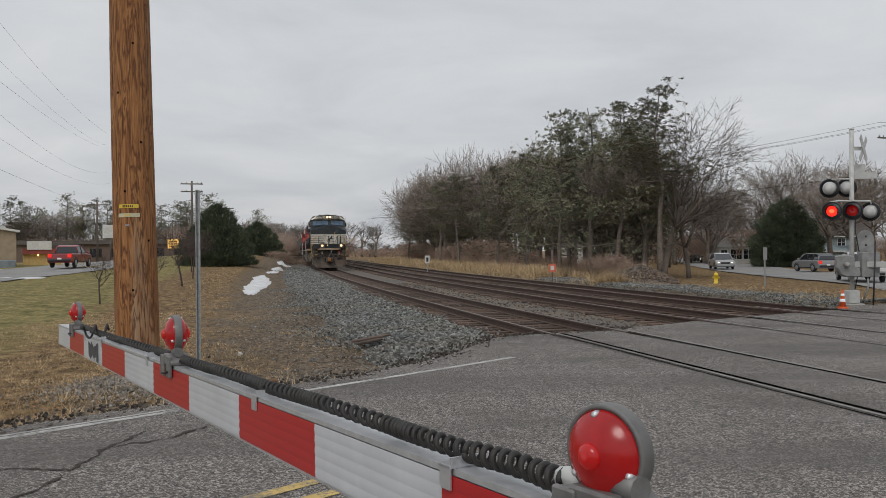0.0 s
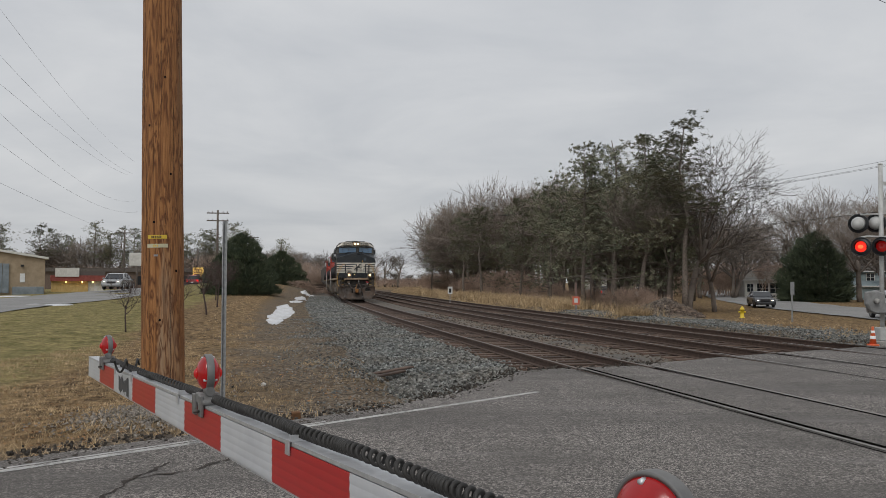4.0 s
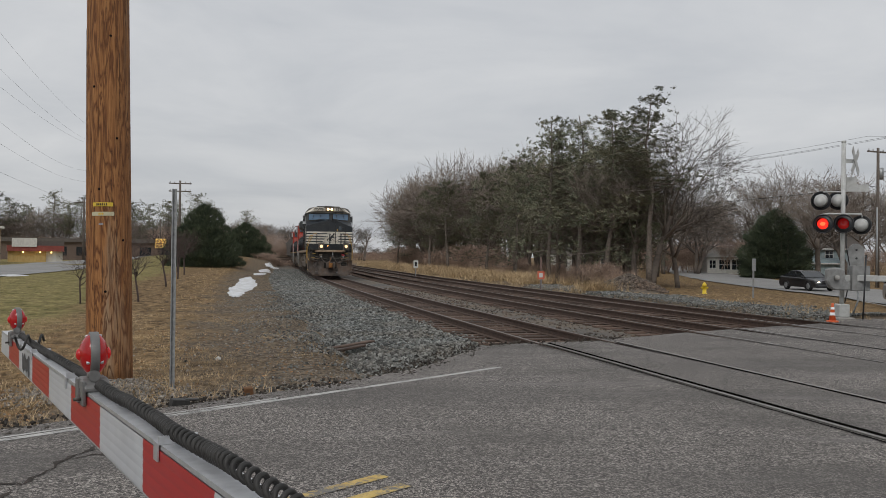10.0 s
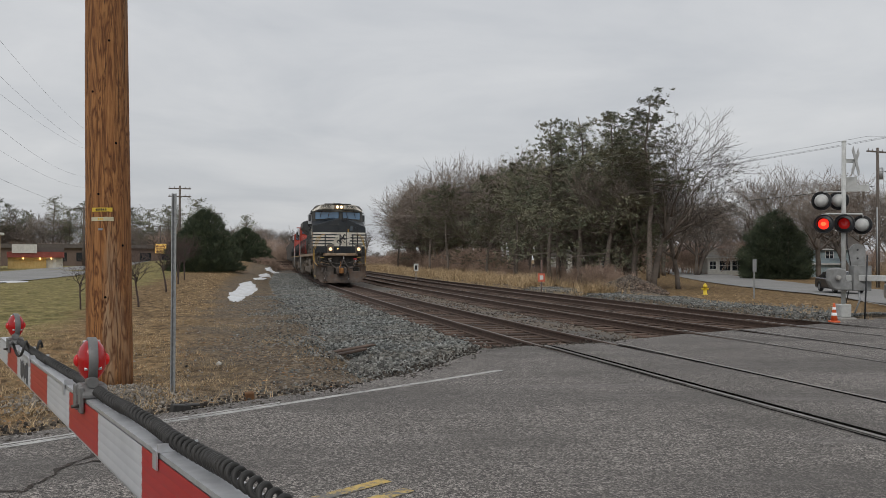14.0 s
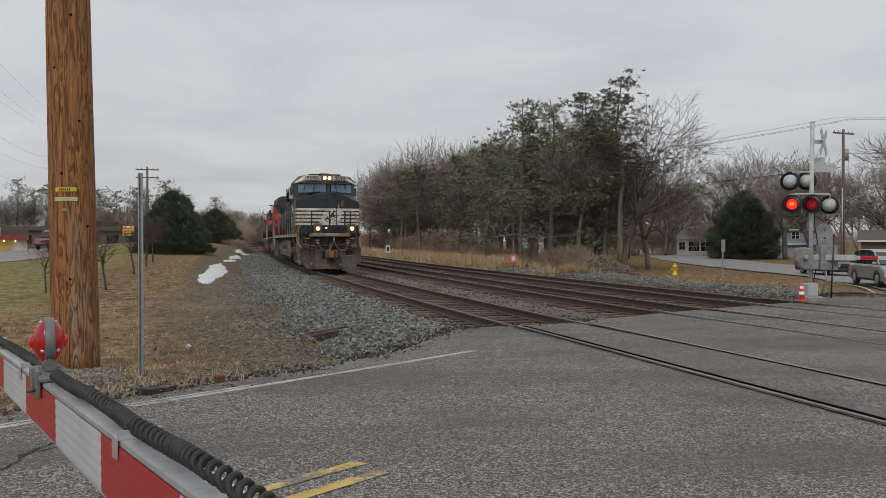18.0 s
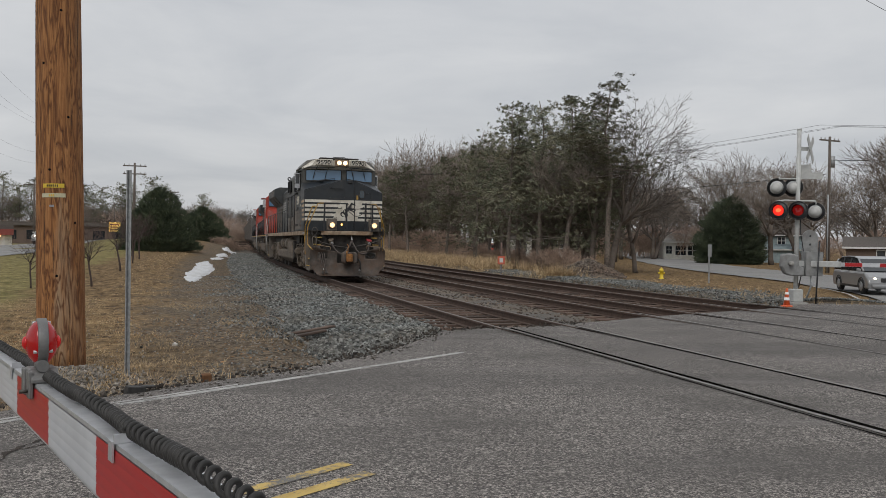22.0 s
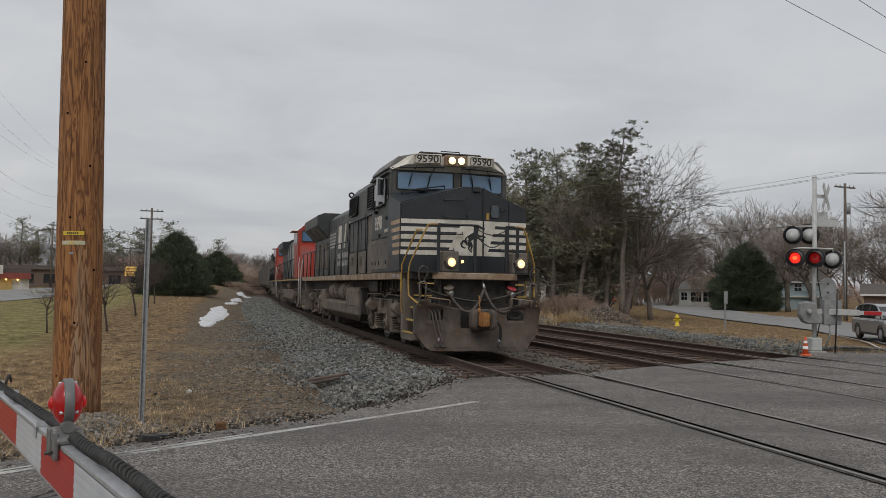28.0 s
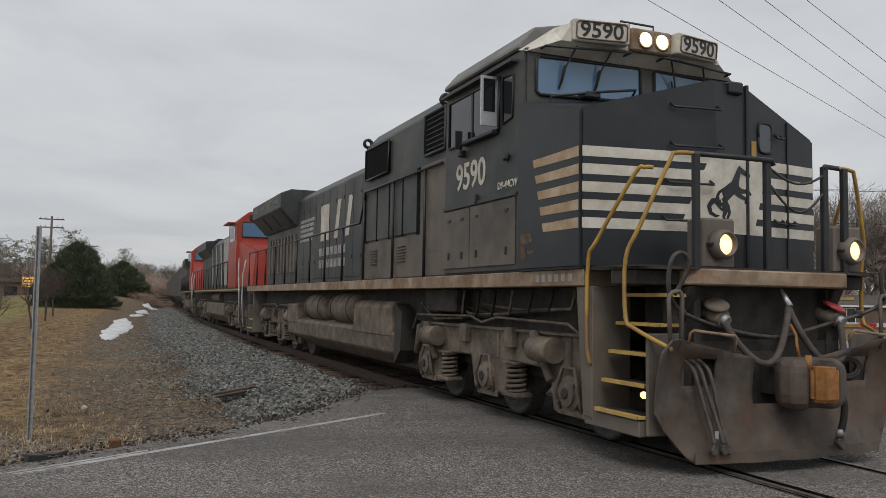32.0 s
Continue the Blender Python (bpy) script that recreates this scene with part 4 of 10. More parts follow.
def flasher(t, c, faces, lit):
    """A round crossing lamp with its black background disc and visor; faces: direction of the lens."""
    d = Vector(faces).normalized()
    m = Matrix.Translation(c) @ d.to_track_quat("Y", "Z").to_matrix().to_4x4()
    ob = part("flasher", Shape().lathe([(0.0, -0.015), (0.255, -0.015), (0.26, 0.0), (0.255, 0.012), (0.0, 0.012)], (0, 0, 0), "y", 28), M["black"], t, "round crossing flasher with black background disc")
    ob.matrix_basis = m
    part("rim", Shape().lathe([(0.235, -0.03), (0.262, -0.03), (0.262, 0.02), (0.235, 0.02)], (0, 0, 0), "y", 28), M["black"], ob)
    part("lens", Shape().lathe([(0.0, 0.045), (0.08, 0.042), (0.145, 0.02), (0.15, 0.01), (0, 0.01)], (0, 0, 0), "y", 22), M[("", "signal_dim", "signal_lit")[lit]], ob)
    if lit > 1:
        part("bulb_glow", Shape().ball((0.0, 0.032, 0.0), 0.082, 14, 8, (1.0, 0.25, 0.8)), M["signal_core"], ob, "bright orange-red core of the lit lens")
    part("back_shell", Shape().lathe([(0.0, -0.16), (0.09, -0.15), (0.16, -0.10), (0.185, -0.02), (0, -0.012)], (0, 0, 0), "y", 22), M["mast_white"], ob, "pale grey rounded lamp housing")
    vs = Shape()
    n = 14
    p = []
    for i in range(n + 1):
        a = math.pi * (-0.1 + 1.2 * i / n)
        p += [(0.17 * math.cos(a), 0.01, 0.17 * math.sin(a)), (0.165 * math.cos(a), 0.28 - 0.16 * abs(math.cos(a)), 0.165 * math.sin(a))]
    vs.add(p, [(2 * i, 2 * i + 2, 2 * i + 3, 2 * i + 1) for i in range(n)], True)
    part("visor", vs, M["black"], ob)
    return ob


def build_signal():
    t = thing("crossing_signal", "white crossing signal mast with red flashers and crossbuck", "crossing signal", m=Matrix.Translation(MAST) @ pose(0, 0, 0, 0, 0.4, 0))
    part("mast", Shape().rod((0, 0, 0.0), (0, 0, 4.82), 0.062, 0.058, 16), M["mast_white"], t)
    part("mast_cap", Shape().ball((0, 0, 4.83), 0.07, 10, 6, (1, 1, 0.6)), M["mast_white"], t)
    part("footing", Shape().box(-0.24, 0.26, -0.25, 0.25, -0.9, 0.0), M["concrete"], t, bevel=0.03)
    part("junction_base", Shape().box(-0.15, 0.15, -0.15, 0.15, 0.0, 0.36), M["mast_white"], t, bevel=0.02)
    near = Vector((-0.66, -0.75, 0))
    far = Vector((0.66, 0.75, 0))
    flasher(t, (-0.62, -0.12, 2.55), near, 2)
    flasher(t, (-0.09, -0.20, 2.56), near, 1)
    flasher(t, (0.58, 0.1, 2.55), far, 1)
    flasher(t, (-0.56, 0.12, 3.20), far, 1)
    flasher(t, (-0.06, 0.14, 3.22), far, 1)
    part("crossarm", Shape().tube([(-0.62, 0, 2.80), (-0.4, 0, 2.84), (0.52, 0, 2.84), (0.55, 0, 2.75)], 0.025, 8), M["mast_white"], t)
    part("crossarm", Shape().tube([(-0.55, 0.02, 3.44), (0.1, 0.02, 3.46)], 0.022, 8), M["mast_white"], t)
    # crossbuck, turned to the street
    for k, (a, off) in enumerate(((45, 0.0), (-45, 0.02))):
        cb = part("crossbuck_blade", Shape().box(-0.46, 0.46, -0.006, 0.006, -0.10, 0.10), M["mast_white"], t, "white crossbuck blade, back grey", bevel=0.003)
        cb.matrix_basis = Matrix.Translation((0.34, off, 4.30)) @ Matrix.Rotation(radians(46), 4, "Z") @ Matrix.Rotation(radians(a), 4, "Y")
    part("crossbuck_bracket", Shape().box(-0.02, 0.34, -0.03, 0.03, 4.25, 4.35), M["mast_white"], t)
    part("tracks_sign", Shape().prism([(-0.2, 0.0), (0.42, 0.0), (0.42, 0.18), (0.12, 0.18), (0.12, 0.40), (-0.2, 0.40)], -0.012, 0.012, "y"), M["mast_white"], t, "small white sign plate, back view").matrix_basis = Matrix.Translation((0.24, 0.0, 3.46)) @ Matrix.Rotation(radians(-20), 4, "Z")
    # mechanism and counterweights
    part("mechanism_case", Shape().prism([(-0.56, 1.0), (-0.46, 0.80), (-0.30, 0.74), (0.10, 0.74), (0.10, 0.98), (-0.06, 1.02), (-0.06, 1.30), (-0.28, 1.36), (-0.54, 1.32)], -0.28, -0.08, "y"), M["case_grey"], t, "grey gate mechanism casing", bevel=0.03)
    part("case_badge", Shape().lathe([(0.0, -0.37), (0.07, -0.37), (0.07, -0.28), (0, -0.28)], (-0.32, 0, 1.08), "y", 8), M["concrete"], t)
    part("counterweight_disc", Shape().prism([(0.43 + 0.23 * math.cos(a), 1.80 + 0.23 * math.sin(a)) for a in [math.pi * i / 12 for i in range(13)]] + [(0.20, 1.0), (0.28, 0.86), (0.58, 0.86), (0.66, 1.0)], 0.06, 0.10, "y"), M["case_grey"], t, "tall round-topped grey counterweight plate")
    for z in (1.86, 1.62, 1.40):
        part("plate_hole", Shape().lathe([(0.0, 0.0), (0.03, 0.0), (0.03, 0.006), (0.0, 0.006)], (0.43, 0.054, z), "y", 10), M["black"], t)
    part("counterweight_arm", Shape().box(0.32, 0.54, 0.1, 0.2, 0.72, 1.60), M["case_grey"], t, bevel=0.02)
    part("case_door", Shape().box(0.12, 0.62, -0.30, -0.10, 0.74, 1.42), M["case_grey"], t, bevel=0.01)
    for x in (0.30,):
        part("guard_post", Shape().rod((x, -0.5, -0.3), (x + 0.08, -0.5, 1.72), 0.022, 0.022, 8), M["black"], t, "thin black guard post")
    part("cable", Shape().tube([(0.05, -0.06, 0.4), (0.18, -0.12, 1.2), (0.06, -0.07, 2.0), (0.05, -0.07, 2.8)], 0.015, 6), M["black"], t)
    part("conduit", Shape().tube([(0.2, -0.2, 0.1), (0.32, -0.26, 0.5), (0.3, -0.2, 0.9)], 0.025, 6), M["galv"], t)


build_signal()


def build_far_arm():
    d = Vector((0.80, -0.60, 0)).normalized()
    o = MAST + Vector((0.5, -0.4, 1.08))
    m = Matrix(((d.x, -d.y, 0, o.x), (d.y, d.x, 0, o.y), (0, 0, 1, o.z), (0, 0, 0, 1)))
    t = thing("crossing_gate_arm", "lowered far gate arm with red and white stripes", "gate arm", m=m)
    part("beam", Shape().box(-0.6, 7.4, -0.02, 0.02, -0.055, 0.055), M["alu"], t)
    for i in range(16):
        part("red_stripe" if i % 2 == 0 else "white_stripe", Shape().box(0.6 + 0.42 * i, 0.6 + 0.42 * (i + 1), -0.026, 0.026, -0.05, 0.05), M["red_sheet" if i % 2 == 0 else "white_sheet"], t)
    for x in (2.6, 5.4, 7.1):
        l = part("gate_lamp", Shape().lathe([(0.0, -0.035), (0.045, -0.025), (0.05, 0), (0.045, 0.025), (0, 0.035)], (x, 0, 0.11), "y", 16), M["signal_dim"], t, "small red gate lamp")
    part("arm_holder", Shape().box(-0.7, 0.5, -0.06, 0.06, -0.08, 0.08), M["mast_white"], t, bevel=0.01)


build_far_arm()


def build_cone():
    x, y = 10.95, 20.55
    t = thing("traffic_cone", "small orange traffic cone with two white bands", "traffic cone", m=pose(x, y, 0.0, 0, 0, 12))
    part("base", Shape().box(-0.105, 0.105, -0.105, 0.105, -0.02, 0.03), M["cone_orange"], t, bevel=0.01)
    part("body", Shape().lathe([(0.0, 0.02), (0.085, 0.02), (0.026, 0.46), (0.022, 0.47), (0.0, 0.47)], (0, 0, 0), "z", 20), M["cone_orange"], t)
    for z0, z1 in ((0.16, 0.235), (0.31, 0.37)):
        r = lambda z: 0.085 - 0.059 * (z - 0.02) / 0.44 + 0.002
        part("white_band", Shape().lathe([(r(z0), z0), (r(z1), z1), (r(z1) - 0.004, z1), (r(z0) - 0.004, z0)], (0, 0, 0), "z", 20), M["cone_white"], t)


build_cone()


M["hydrant_yellow"] = mat("yellow_hydrant_paint", (0.66, 0.47, 0.02), (0.74, 0.55, 0.04), 6, 0.5, dirt=(0.4, 0.28, 0.05), dscale=6, damt=0.4)


def build_hydrant():
    x, y = 19.95, 53.4
    t = thing("fire_hydrant", "yellow cast-iron fire hydrant on the verge", "fire hydrant", m=pose(x, y, ground_z(x, y)) @ Matrix.Diagonal((0.85, 0.85, 0.82, 1)))
    part("barrel", Shape().lathe([(0.0, -0.1), (0.2, -0.1), (0.2, 0.05), (0.15, 0.06), (0.15, 0.62), (0.18, 0.63), (0.18, 0.70), (0.13, 0.82), (0.05, 0.88), (0.05, 0.95), (0, 0.95)], (0, 0, 0), "z", 16), M["hydrant_yellow"], t)
    for a in (0, 90, 180):
        part("outlet", Shape().rod((0.14 * math.cos(radians(a)), 0.14 * math.sin(radians(a)), 0.48), (0.27 * math.cos(radians(a)), 0.27 * math.sin(radians(a)), 0.48), 0.08, 0.08, 10), M["hydrant_yellow"], t)


build_hydrant()


def sign(name, label, x, y, w, h, top, plate, post=0.03, turn=0.0, z=None):
    g = ground_z(x, y) if z is None else z
    t = thing(name, label, "sign", m=pose(x, y, g, 0, 0, turn))
    part("post", Shape().box(-post, post, -post, post, -0.3, top), M["galv"], t)
    part("plate", Shape().box(-w / 2, w / 2, -post - 0.012, -post, top - h, top), plate, t, bevel=0.004)
    return t


M["orange_sign"] = mat("faded_orange_red_sign", (0.52, 0.10, 0.06), (0.6, 0.16, 0.09), 4, 0.6)
M["sign_white"] = mat("dull_white_sign", (0.5, 0.5, 0.48), (0.62, 0.62, 0.6), 4, 0.6)
M["post_dark"] = mat("dark_marker_post", (0.10, 0.06, 0.05), (0.17, 0.11, 0.09), 8, 0.8)
sign("road_sign", "grey back of a road sign on a steel post", 20.9, 48.0, 0.36, 0.75, 2.35, M["galv"], 0.035, 30)
s1 = sign("whistle_post", "white post sign with dark letter bar beside the track", 0.85, 67.2, 0.38, 0.62, 1.65, M["sign_white"], 0.03, 8)
part("letter_bar", Shape().box(-0.09, 0.09, -0.05, -0.043, 1.15, 1.5), M["black"], s1)
s2 = sign("marker_sign", "red-orange warning plate on a dark marker post", 7.0, 41.6, 0.36, 0.42, 1.30, M["orange_sign"], 0.04, -8)
part("marker_tube", Shape().rod((0, 0, 0), (0, 0, 2.0), 0.05, 0.045, 8), M["post_dark"], s2)
part("symbol_bar", Shape().box(-0.09, 0.09, -0.062, -0.053, 0.98, 1.2), M["sign_white"], s2)
s3 = sign("yard_sign", "narrow pale sign on a wooden post beside the evergreens", -16.6, 79.0, 0.5, 0.9, 2.3, M["sign_white"], 0.05, 10)


# ---- trees ----
def bare_tree(seed, trunk=0.34, spread=0.6, stems=1, levels=5, kids=(5, 5, 5, 4, 3), thick=0.017, droop=0.0, fork=0.5, twig=0.0008, flare=0.10):
    """A leafless tree one unit high: one shape for the trunk and limbs, one for the mass of fine twigs."""
    rnd = random.Random(seed)
    wood, fine = Shape(), Shape()

    def spike(a, b, r):
        """A thin pointed twig of three sides."""
        d = b - a
        u = d.orthogonal().normalized() * r
        w = d.normalized().cross(u)
        fine.add([a + u, a - u * 0.5 + w * 0.87, a - u * 0.5 - w * 0.87, b], [(0, 1, 3), (1, 2, 3), (2, 0, 3)])

    def grow(p, d, length, r, level):
        if level >= levels:
            m = p.lerp(p + d * length, 0.55) + Vector((rnd.uniform(-1, 1), rnd.uniform(-1, 1), rnd.uniform(-1, 1))) * length * 0.08
            spike(p, m, r)
            spike(m, p + d * length + Vector((0, 0, (0.12 - droop) * length)), r * 0.8)
            return
        n = 5 if level < 2 else (4 if level < 3 else 2)
        pts, rad = [p], [r]
        q, dd = p.copy(), d.copy()
        bend = (0.10, 0.22, 0.24, 0.22, 0.2, 0.2)[level]
        for i in range(n):
            lift = 0.35 - droop * (1.0 if level > 1 else 0.2)
            dd = (dd + Vector((rnd.uniform(-1, 1), rnd.uniform(-1, 1), rnd.uniform(-0.5, 0.5) + lift * (level > 0))) * bend).normalized()
            q = q + dd * (length / n)
            pts.append(q.copy()); rad.append(max(twig, r * (1 - (0.35 if level == 0 else 0.62) * (i + 1) / n)))
        (wood if level < 3 else fine).tube(pts, 0, (8, 6, 4, 3, 3, 3)[level], rad)
        for i in range(kids[level]):
            at = 1.0 if i == 0 else (rnd.uniform(fork, 1.0) if level == 0 else rnd.uniform(0.2, 1.0))
            j = min(n - 1, int(at * n))
            base = pts[j].lerp(pts[j + 1], min(1, at * n - j))
            along = (pts[j + 1] - pts[j]).normalized()
            side = Vector((rnd.gauss(0, 1), rnd.gauss(0, 1), rnd.gauss(0, 0.5)))
            side = (side - along * side.dot(along)).normalized()
            ang = (0.25 if i == 0 else rnd.uniform(0.55, 1.0)) * spread * 1.5
            nd = along * math.cos(ang) + side * math.sin(ang)
            grow(base, nd, length * rnd.uniform(0.55, 0.85) * (1.25 - 0.45 * at), max(twig, rad[j] * rnd.uniform(0.45, 0.68)), level + 1)

    for t in range(stems):
        a = rnd.uniform(0, 6.28)
        k = 0.24 if stems > 1 else 0.05
        d = Vector((math.cos(a) * k, math.sin(a) * k, 1)).normalized()
        grow(Vector((math.cos(a) * flare * 0.2 * (stems > 1), math.sin(a) * flare * 0.2 * (stems > 1), -0.01)), d, trunk * rnd.uniform(0.9, 1.1), thick / (1 + 0.4 * (stems > 1)), 0)
    top = max(max(v[2] for v in s.v) for s in (wood, fine) if s.v)
    for s in (wood, fine):
        s.v = [(x / top, y / top, z / top) for x, y, z in s.v]
    return wood, fine


def tuft(s, c, size, rnd, n=6, up=0.2, thin=1.0):
    """A small burst of needle blades or leaves round c."""
    for _ in range(n):
        d = Vector((rnd.gauss(0, 1), rnd.gauss(0, 1), rnd.gauss(up, 0.7))).normalized() * size * rnd.uniform(0.6, 1.2)
        w = d.orthogonal().normalized() * size * rnd.uniform(0.12, 0.24) * thin
        b = c + Vector((rnd.gauss(0, 1), rnd.gauss(0, 1), rnd.gauss(0, 1))) * size * 0.25
        s.add([b - w, b + w, b + d], [(0, 1, 2)])


def pine_tree(seed, height, bare=0.3, width=0.26, dense=1.0, ragged=0.6):
    """An old white pine: uneven whorls of limbs, flat plates of needles on their outer halves, gaps between."""
    rnd = random.Random(seed)
    wood, needles = Shape(), Shape()
    pts = [Vector((0.03 * height * noise.noise((seed, i * 0.4, 0)) * (i > 0), 0.03 * height * noise.noise((seed, i * 0.4, 7)) * (i > 0), height * 0.985 * i / 8 - 0.2 * (i == 0))) for i in range(9)]
    wood.tube(pts, 0, 8, [height * 0.0125 * (1 - 0.92 * i / 8) + 0.010 for i in range(9)])
    z = height * bare * 0.45
    while z < height * 0.985:
        k = z / height
        core = pts[min(7, int(k * 8))].lerp(pts[min(8, int(k * 8) + 1)], k * 8 - int(k * 8))
        low = k < bare
        reach = height * width * (0.5 + 0.6 * math.sin(min(1.57, 5.5 * (1.02 - k)))) * (1.0 - 0.8 * k) ** 0.35 * rnd.uniform(1 - ragged, 1.1) + height * 0.014
        for _ in range(rnd.randint(1, 2) if low else rnd.randint(3, 5)):
            a = rnd.uniform(0, 6.283)
            r = reach * rnd.uniform(0.4, 1.2)
            rise = rnd.uniform(0.0, 0.45) + 0.5 * max(0, k - 0.72) * 2
            e = core + Vector((math.cos(a), math.sin(a), rise)) * r
            mid = core.lerp(e, 0.55) - Vector((0, 0, 0.07 * r))
            wood.tube([core, mid, e], 0, 3, [0.014 + 0.012 * r, 0.010 + 0.008 * r, 0.007])
            if low and rnd.random() < 0.6:
                for _ in range(4):
                    p = core.lerp(e, rnd.uniform(0.3, 1))
                    wood.tube([p, p + Vector((rnd.gauss(0, 0.3), rnd.gauss(0, 0.3), rnd.gauss(0, 0.2))) * r], 0, 3, [0.012, 0.005])
                continue
            m = max(3, int((4 + 5.5 * r) * dense))
            for i in range(m):
                f = 0.32 + 0.72 * ((i + rnd.random()) / m) ** 0.8
                fan = 0.05 * r + 0.28 * r * min(f, 1.1 - f * 0.55)
                c = core.lerp(mid, f / 0.55) if f < 0.55 else mid.lerp(e, (f - 0.55) / 0.45)
                c = c + Vector((rnd.gauss(0, fan), rnd.gauss(0, fan), rnd.gauss(0.08 * r, 0.13 * r)))
                tuft(needles, c, 0.13 + 0.008 * height * rnd.uniform(0.4, 1.0), rnd, 12, 0.4, 0.75)
        z += height * rnd.uniform(0.026, 0.052)
    return wood, needles


def bush(seed, w, h, n=1500, leaf=0.3, dome=1.7):
    """A broad dense evergreen: several merged cones of upswept shoots, branched to the ground."""
    rnd = random.Random(seed)
    wood, needles = Shape(), Shape()
    cones = [(0.0, 0.0, h, w * 0.5)]
    for i in range(7):
        a = i * 0.9 + rnd.uniform(-0.3, 0.3)
        d = w * rnd.uniform(0.14, 0.27)
        cones.append((d * math.cos(a), d * math.sin(a), h * rnd.uniform(0.5, 0.84), w * rnd.uniform(0.26, 0.36)))
    for _ in range(n):
        x, y, top, rad = cones[0] if rnd.random() < 0.35 else rnd.choice(cones)
        k = rnd.random() ** 1.35
        a = rnd.uniform(0, 6.283)
        bump = 1 + 0.22 * noise.noise((math.cos(a) * 2 + seed, math.sin(a) * 2, k * 5)) + 0.10 * math.sin(k * 24 + a * 2)
        r = rad * (1 - k ** dome) ** 0.75 * bump * (1.0 if rnd.random() < 0.8 else rnd.uniform(0.5, 0.95))
        c = Vector((x + r * math.cos(a), y + r * math.sin(a), 0.10 + top * k))
        out = Vector((math.cos(a) * 0.8, math.sin(a) * 0.8, 0.75 + 0.6 * k)).normalized()
        for _ in range(9):
            d = (out + Vector((rnd.gauss(0, 0.5), rnd.gauss(0, 0.5), rnd.gauss(0, 0.4)))).normalized() * leaf * rnd.uniform(0.7, 1.6)
            ww = d.orthogonal().normalized() * leaf * rnd.uniform(0.05, 0.11)
            b = c + Vector((rnd.gauss(0, 1), rnd.gauss(0, 1), rnd.gauss(0, 1))) * leaf * 0.35
            needles.add([b - ww, b + ww, b + d], [(0, 1, 2)])
    for x, y, top, rad in cones:
        wood.tube([(x * 0.4, y * 0.4, -0.1), (x, y, top * 0.4), (x, y, top * 0.93)], 0, 6, [0.11, 0.07, 0.015])
    return wood, needles


def plant(name, label, category, pair, mats, place, group="", names=("trunk", "crown"), turn=0.0):
    t = thing(name, label, category, group, m=pose(place[0], place[1], ground_z(place[0], place[1]) - 0.03, 0, 0, turn))
    part(names[0], pair[0], mats[0], t)
    part(names[1], pair[1], mats[1], t)
    return t


# ---- woods beside the railway and trees round the houses ----
W, T, N = M["bark"], M["twig"], M["needle"]
BARE = [bare_tree(11 + i, (0.36, 0.30, 0.42, 0.26, 0.34, 0.38)[i], (0.52, 0.62, 0.45, 0.6, 0.55, 0.5)[i], (1, 2, 1, 3, 1, 2)[i]) for i in range(6)]
BARE_MESH = [(a.mesh("trunk"), b.mesh("crown")) for a, b in BARE]
FAR_MESH = [tuple(s.mesh(n) for s, n in zip(bare_tree(31 + i, 0.34, 0.58, 1 + i % 2, 4, (5, 5, 4, 4), 0.018, twig=0.0016), ("trunk", "crown"))) for i in range(3)]
WIDE_MESH = [tuple(s.mesh(n) for s, n in zip(bare_tree(51 + i, 0.26, 0.66, 1, 5, (6, 5, 5, 5, 3), 0.0105, 0.10, 0.5, 0.00045), ("trunk", "crown"))) for i in range(2)]
PINE_MESH = [tuple(s.mesh(n) for s, n in zip(pine_tree(40 + i, 14.0, (0.40, 0.30, 0.46, 0.26)[i], (0.20, 0.23, 0.19, 0.25)[i], 1.0, 0.6), ("trunk", "foliage"))) for i in range(4)]
BRUSH_MESH = [tuple(s.mesh(n) for s, n in zip(bare_tree(70 + i, 0.4, 0.62, 9, 4, (4, 4, 4, 4), 0.009, 0.0, 0.2, 0.0017, 1.4), ("stem", "crown"))) for i in range(3)]
M["brush"] = mat("red_brown_brush", (0.25, 0.178, 0.138), (0.45, 0.335, 0.262), 2, 0.95, island=0.3)


def stand(name, label, category, meshes, mats, x, y, h, w=None, turn=None, group="", names=("trunk", "crown"), base=1.0, sink=0.05):
    k = h / base
    t = new(name)
    t.empty_display_size = 0.3
    tagged(t, label, category, group)
    t.matrix_basis = Matrix.Translation((x, y, ground_z(x, y) - sink)) @ Matrix.Rotation(random.uniform(0, 6.28) if turn is None else turn, 4, "Z") @ Matrix.Diagonal((k * (w or 1), k * (w or 1), k, 1))
    for me, nm, mm in zip(meshes, names, mats):
        p = part(nm, me, mm, t)
        if nm == "stem":
            tagged(p, kind="stuff")
    return t


def bare(x, y, h, i, w=1.0, group="woods", label="leafless grey-brown deciduous tree with fine twigs", meshes=BARE_MESH):
    return stand("bare_tree", label, "tree", meshes[i % len(meshes)], (W, T if group in ("woods", "far woods") and meshes is not WIDE_MESH else M["backlit_twig"]), x, y, h, w, group=group)


def pine(x, y, h, i, w=1.0, group="woods"):
    return stand("pine_tree", "tall dark green pine with ragged open crown", "tree", PINE_MESH[i % 4], (W, N), x, y, h, w, group=group, names=("trunk", "foliage"), base=14.0)


def brush(x, y, h, i, w=1.0):
    return stand("brush_clump", "tangle of bare red-brown brush stems", "shrub", BRUSH_MESH[i % 3], (M["brush"], M["brush"]), x, y, h, w, group="undergrowth", names=("stem", "crown"))


rw = random.Random(5)
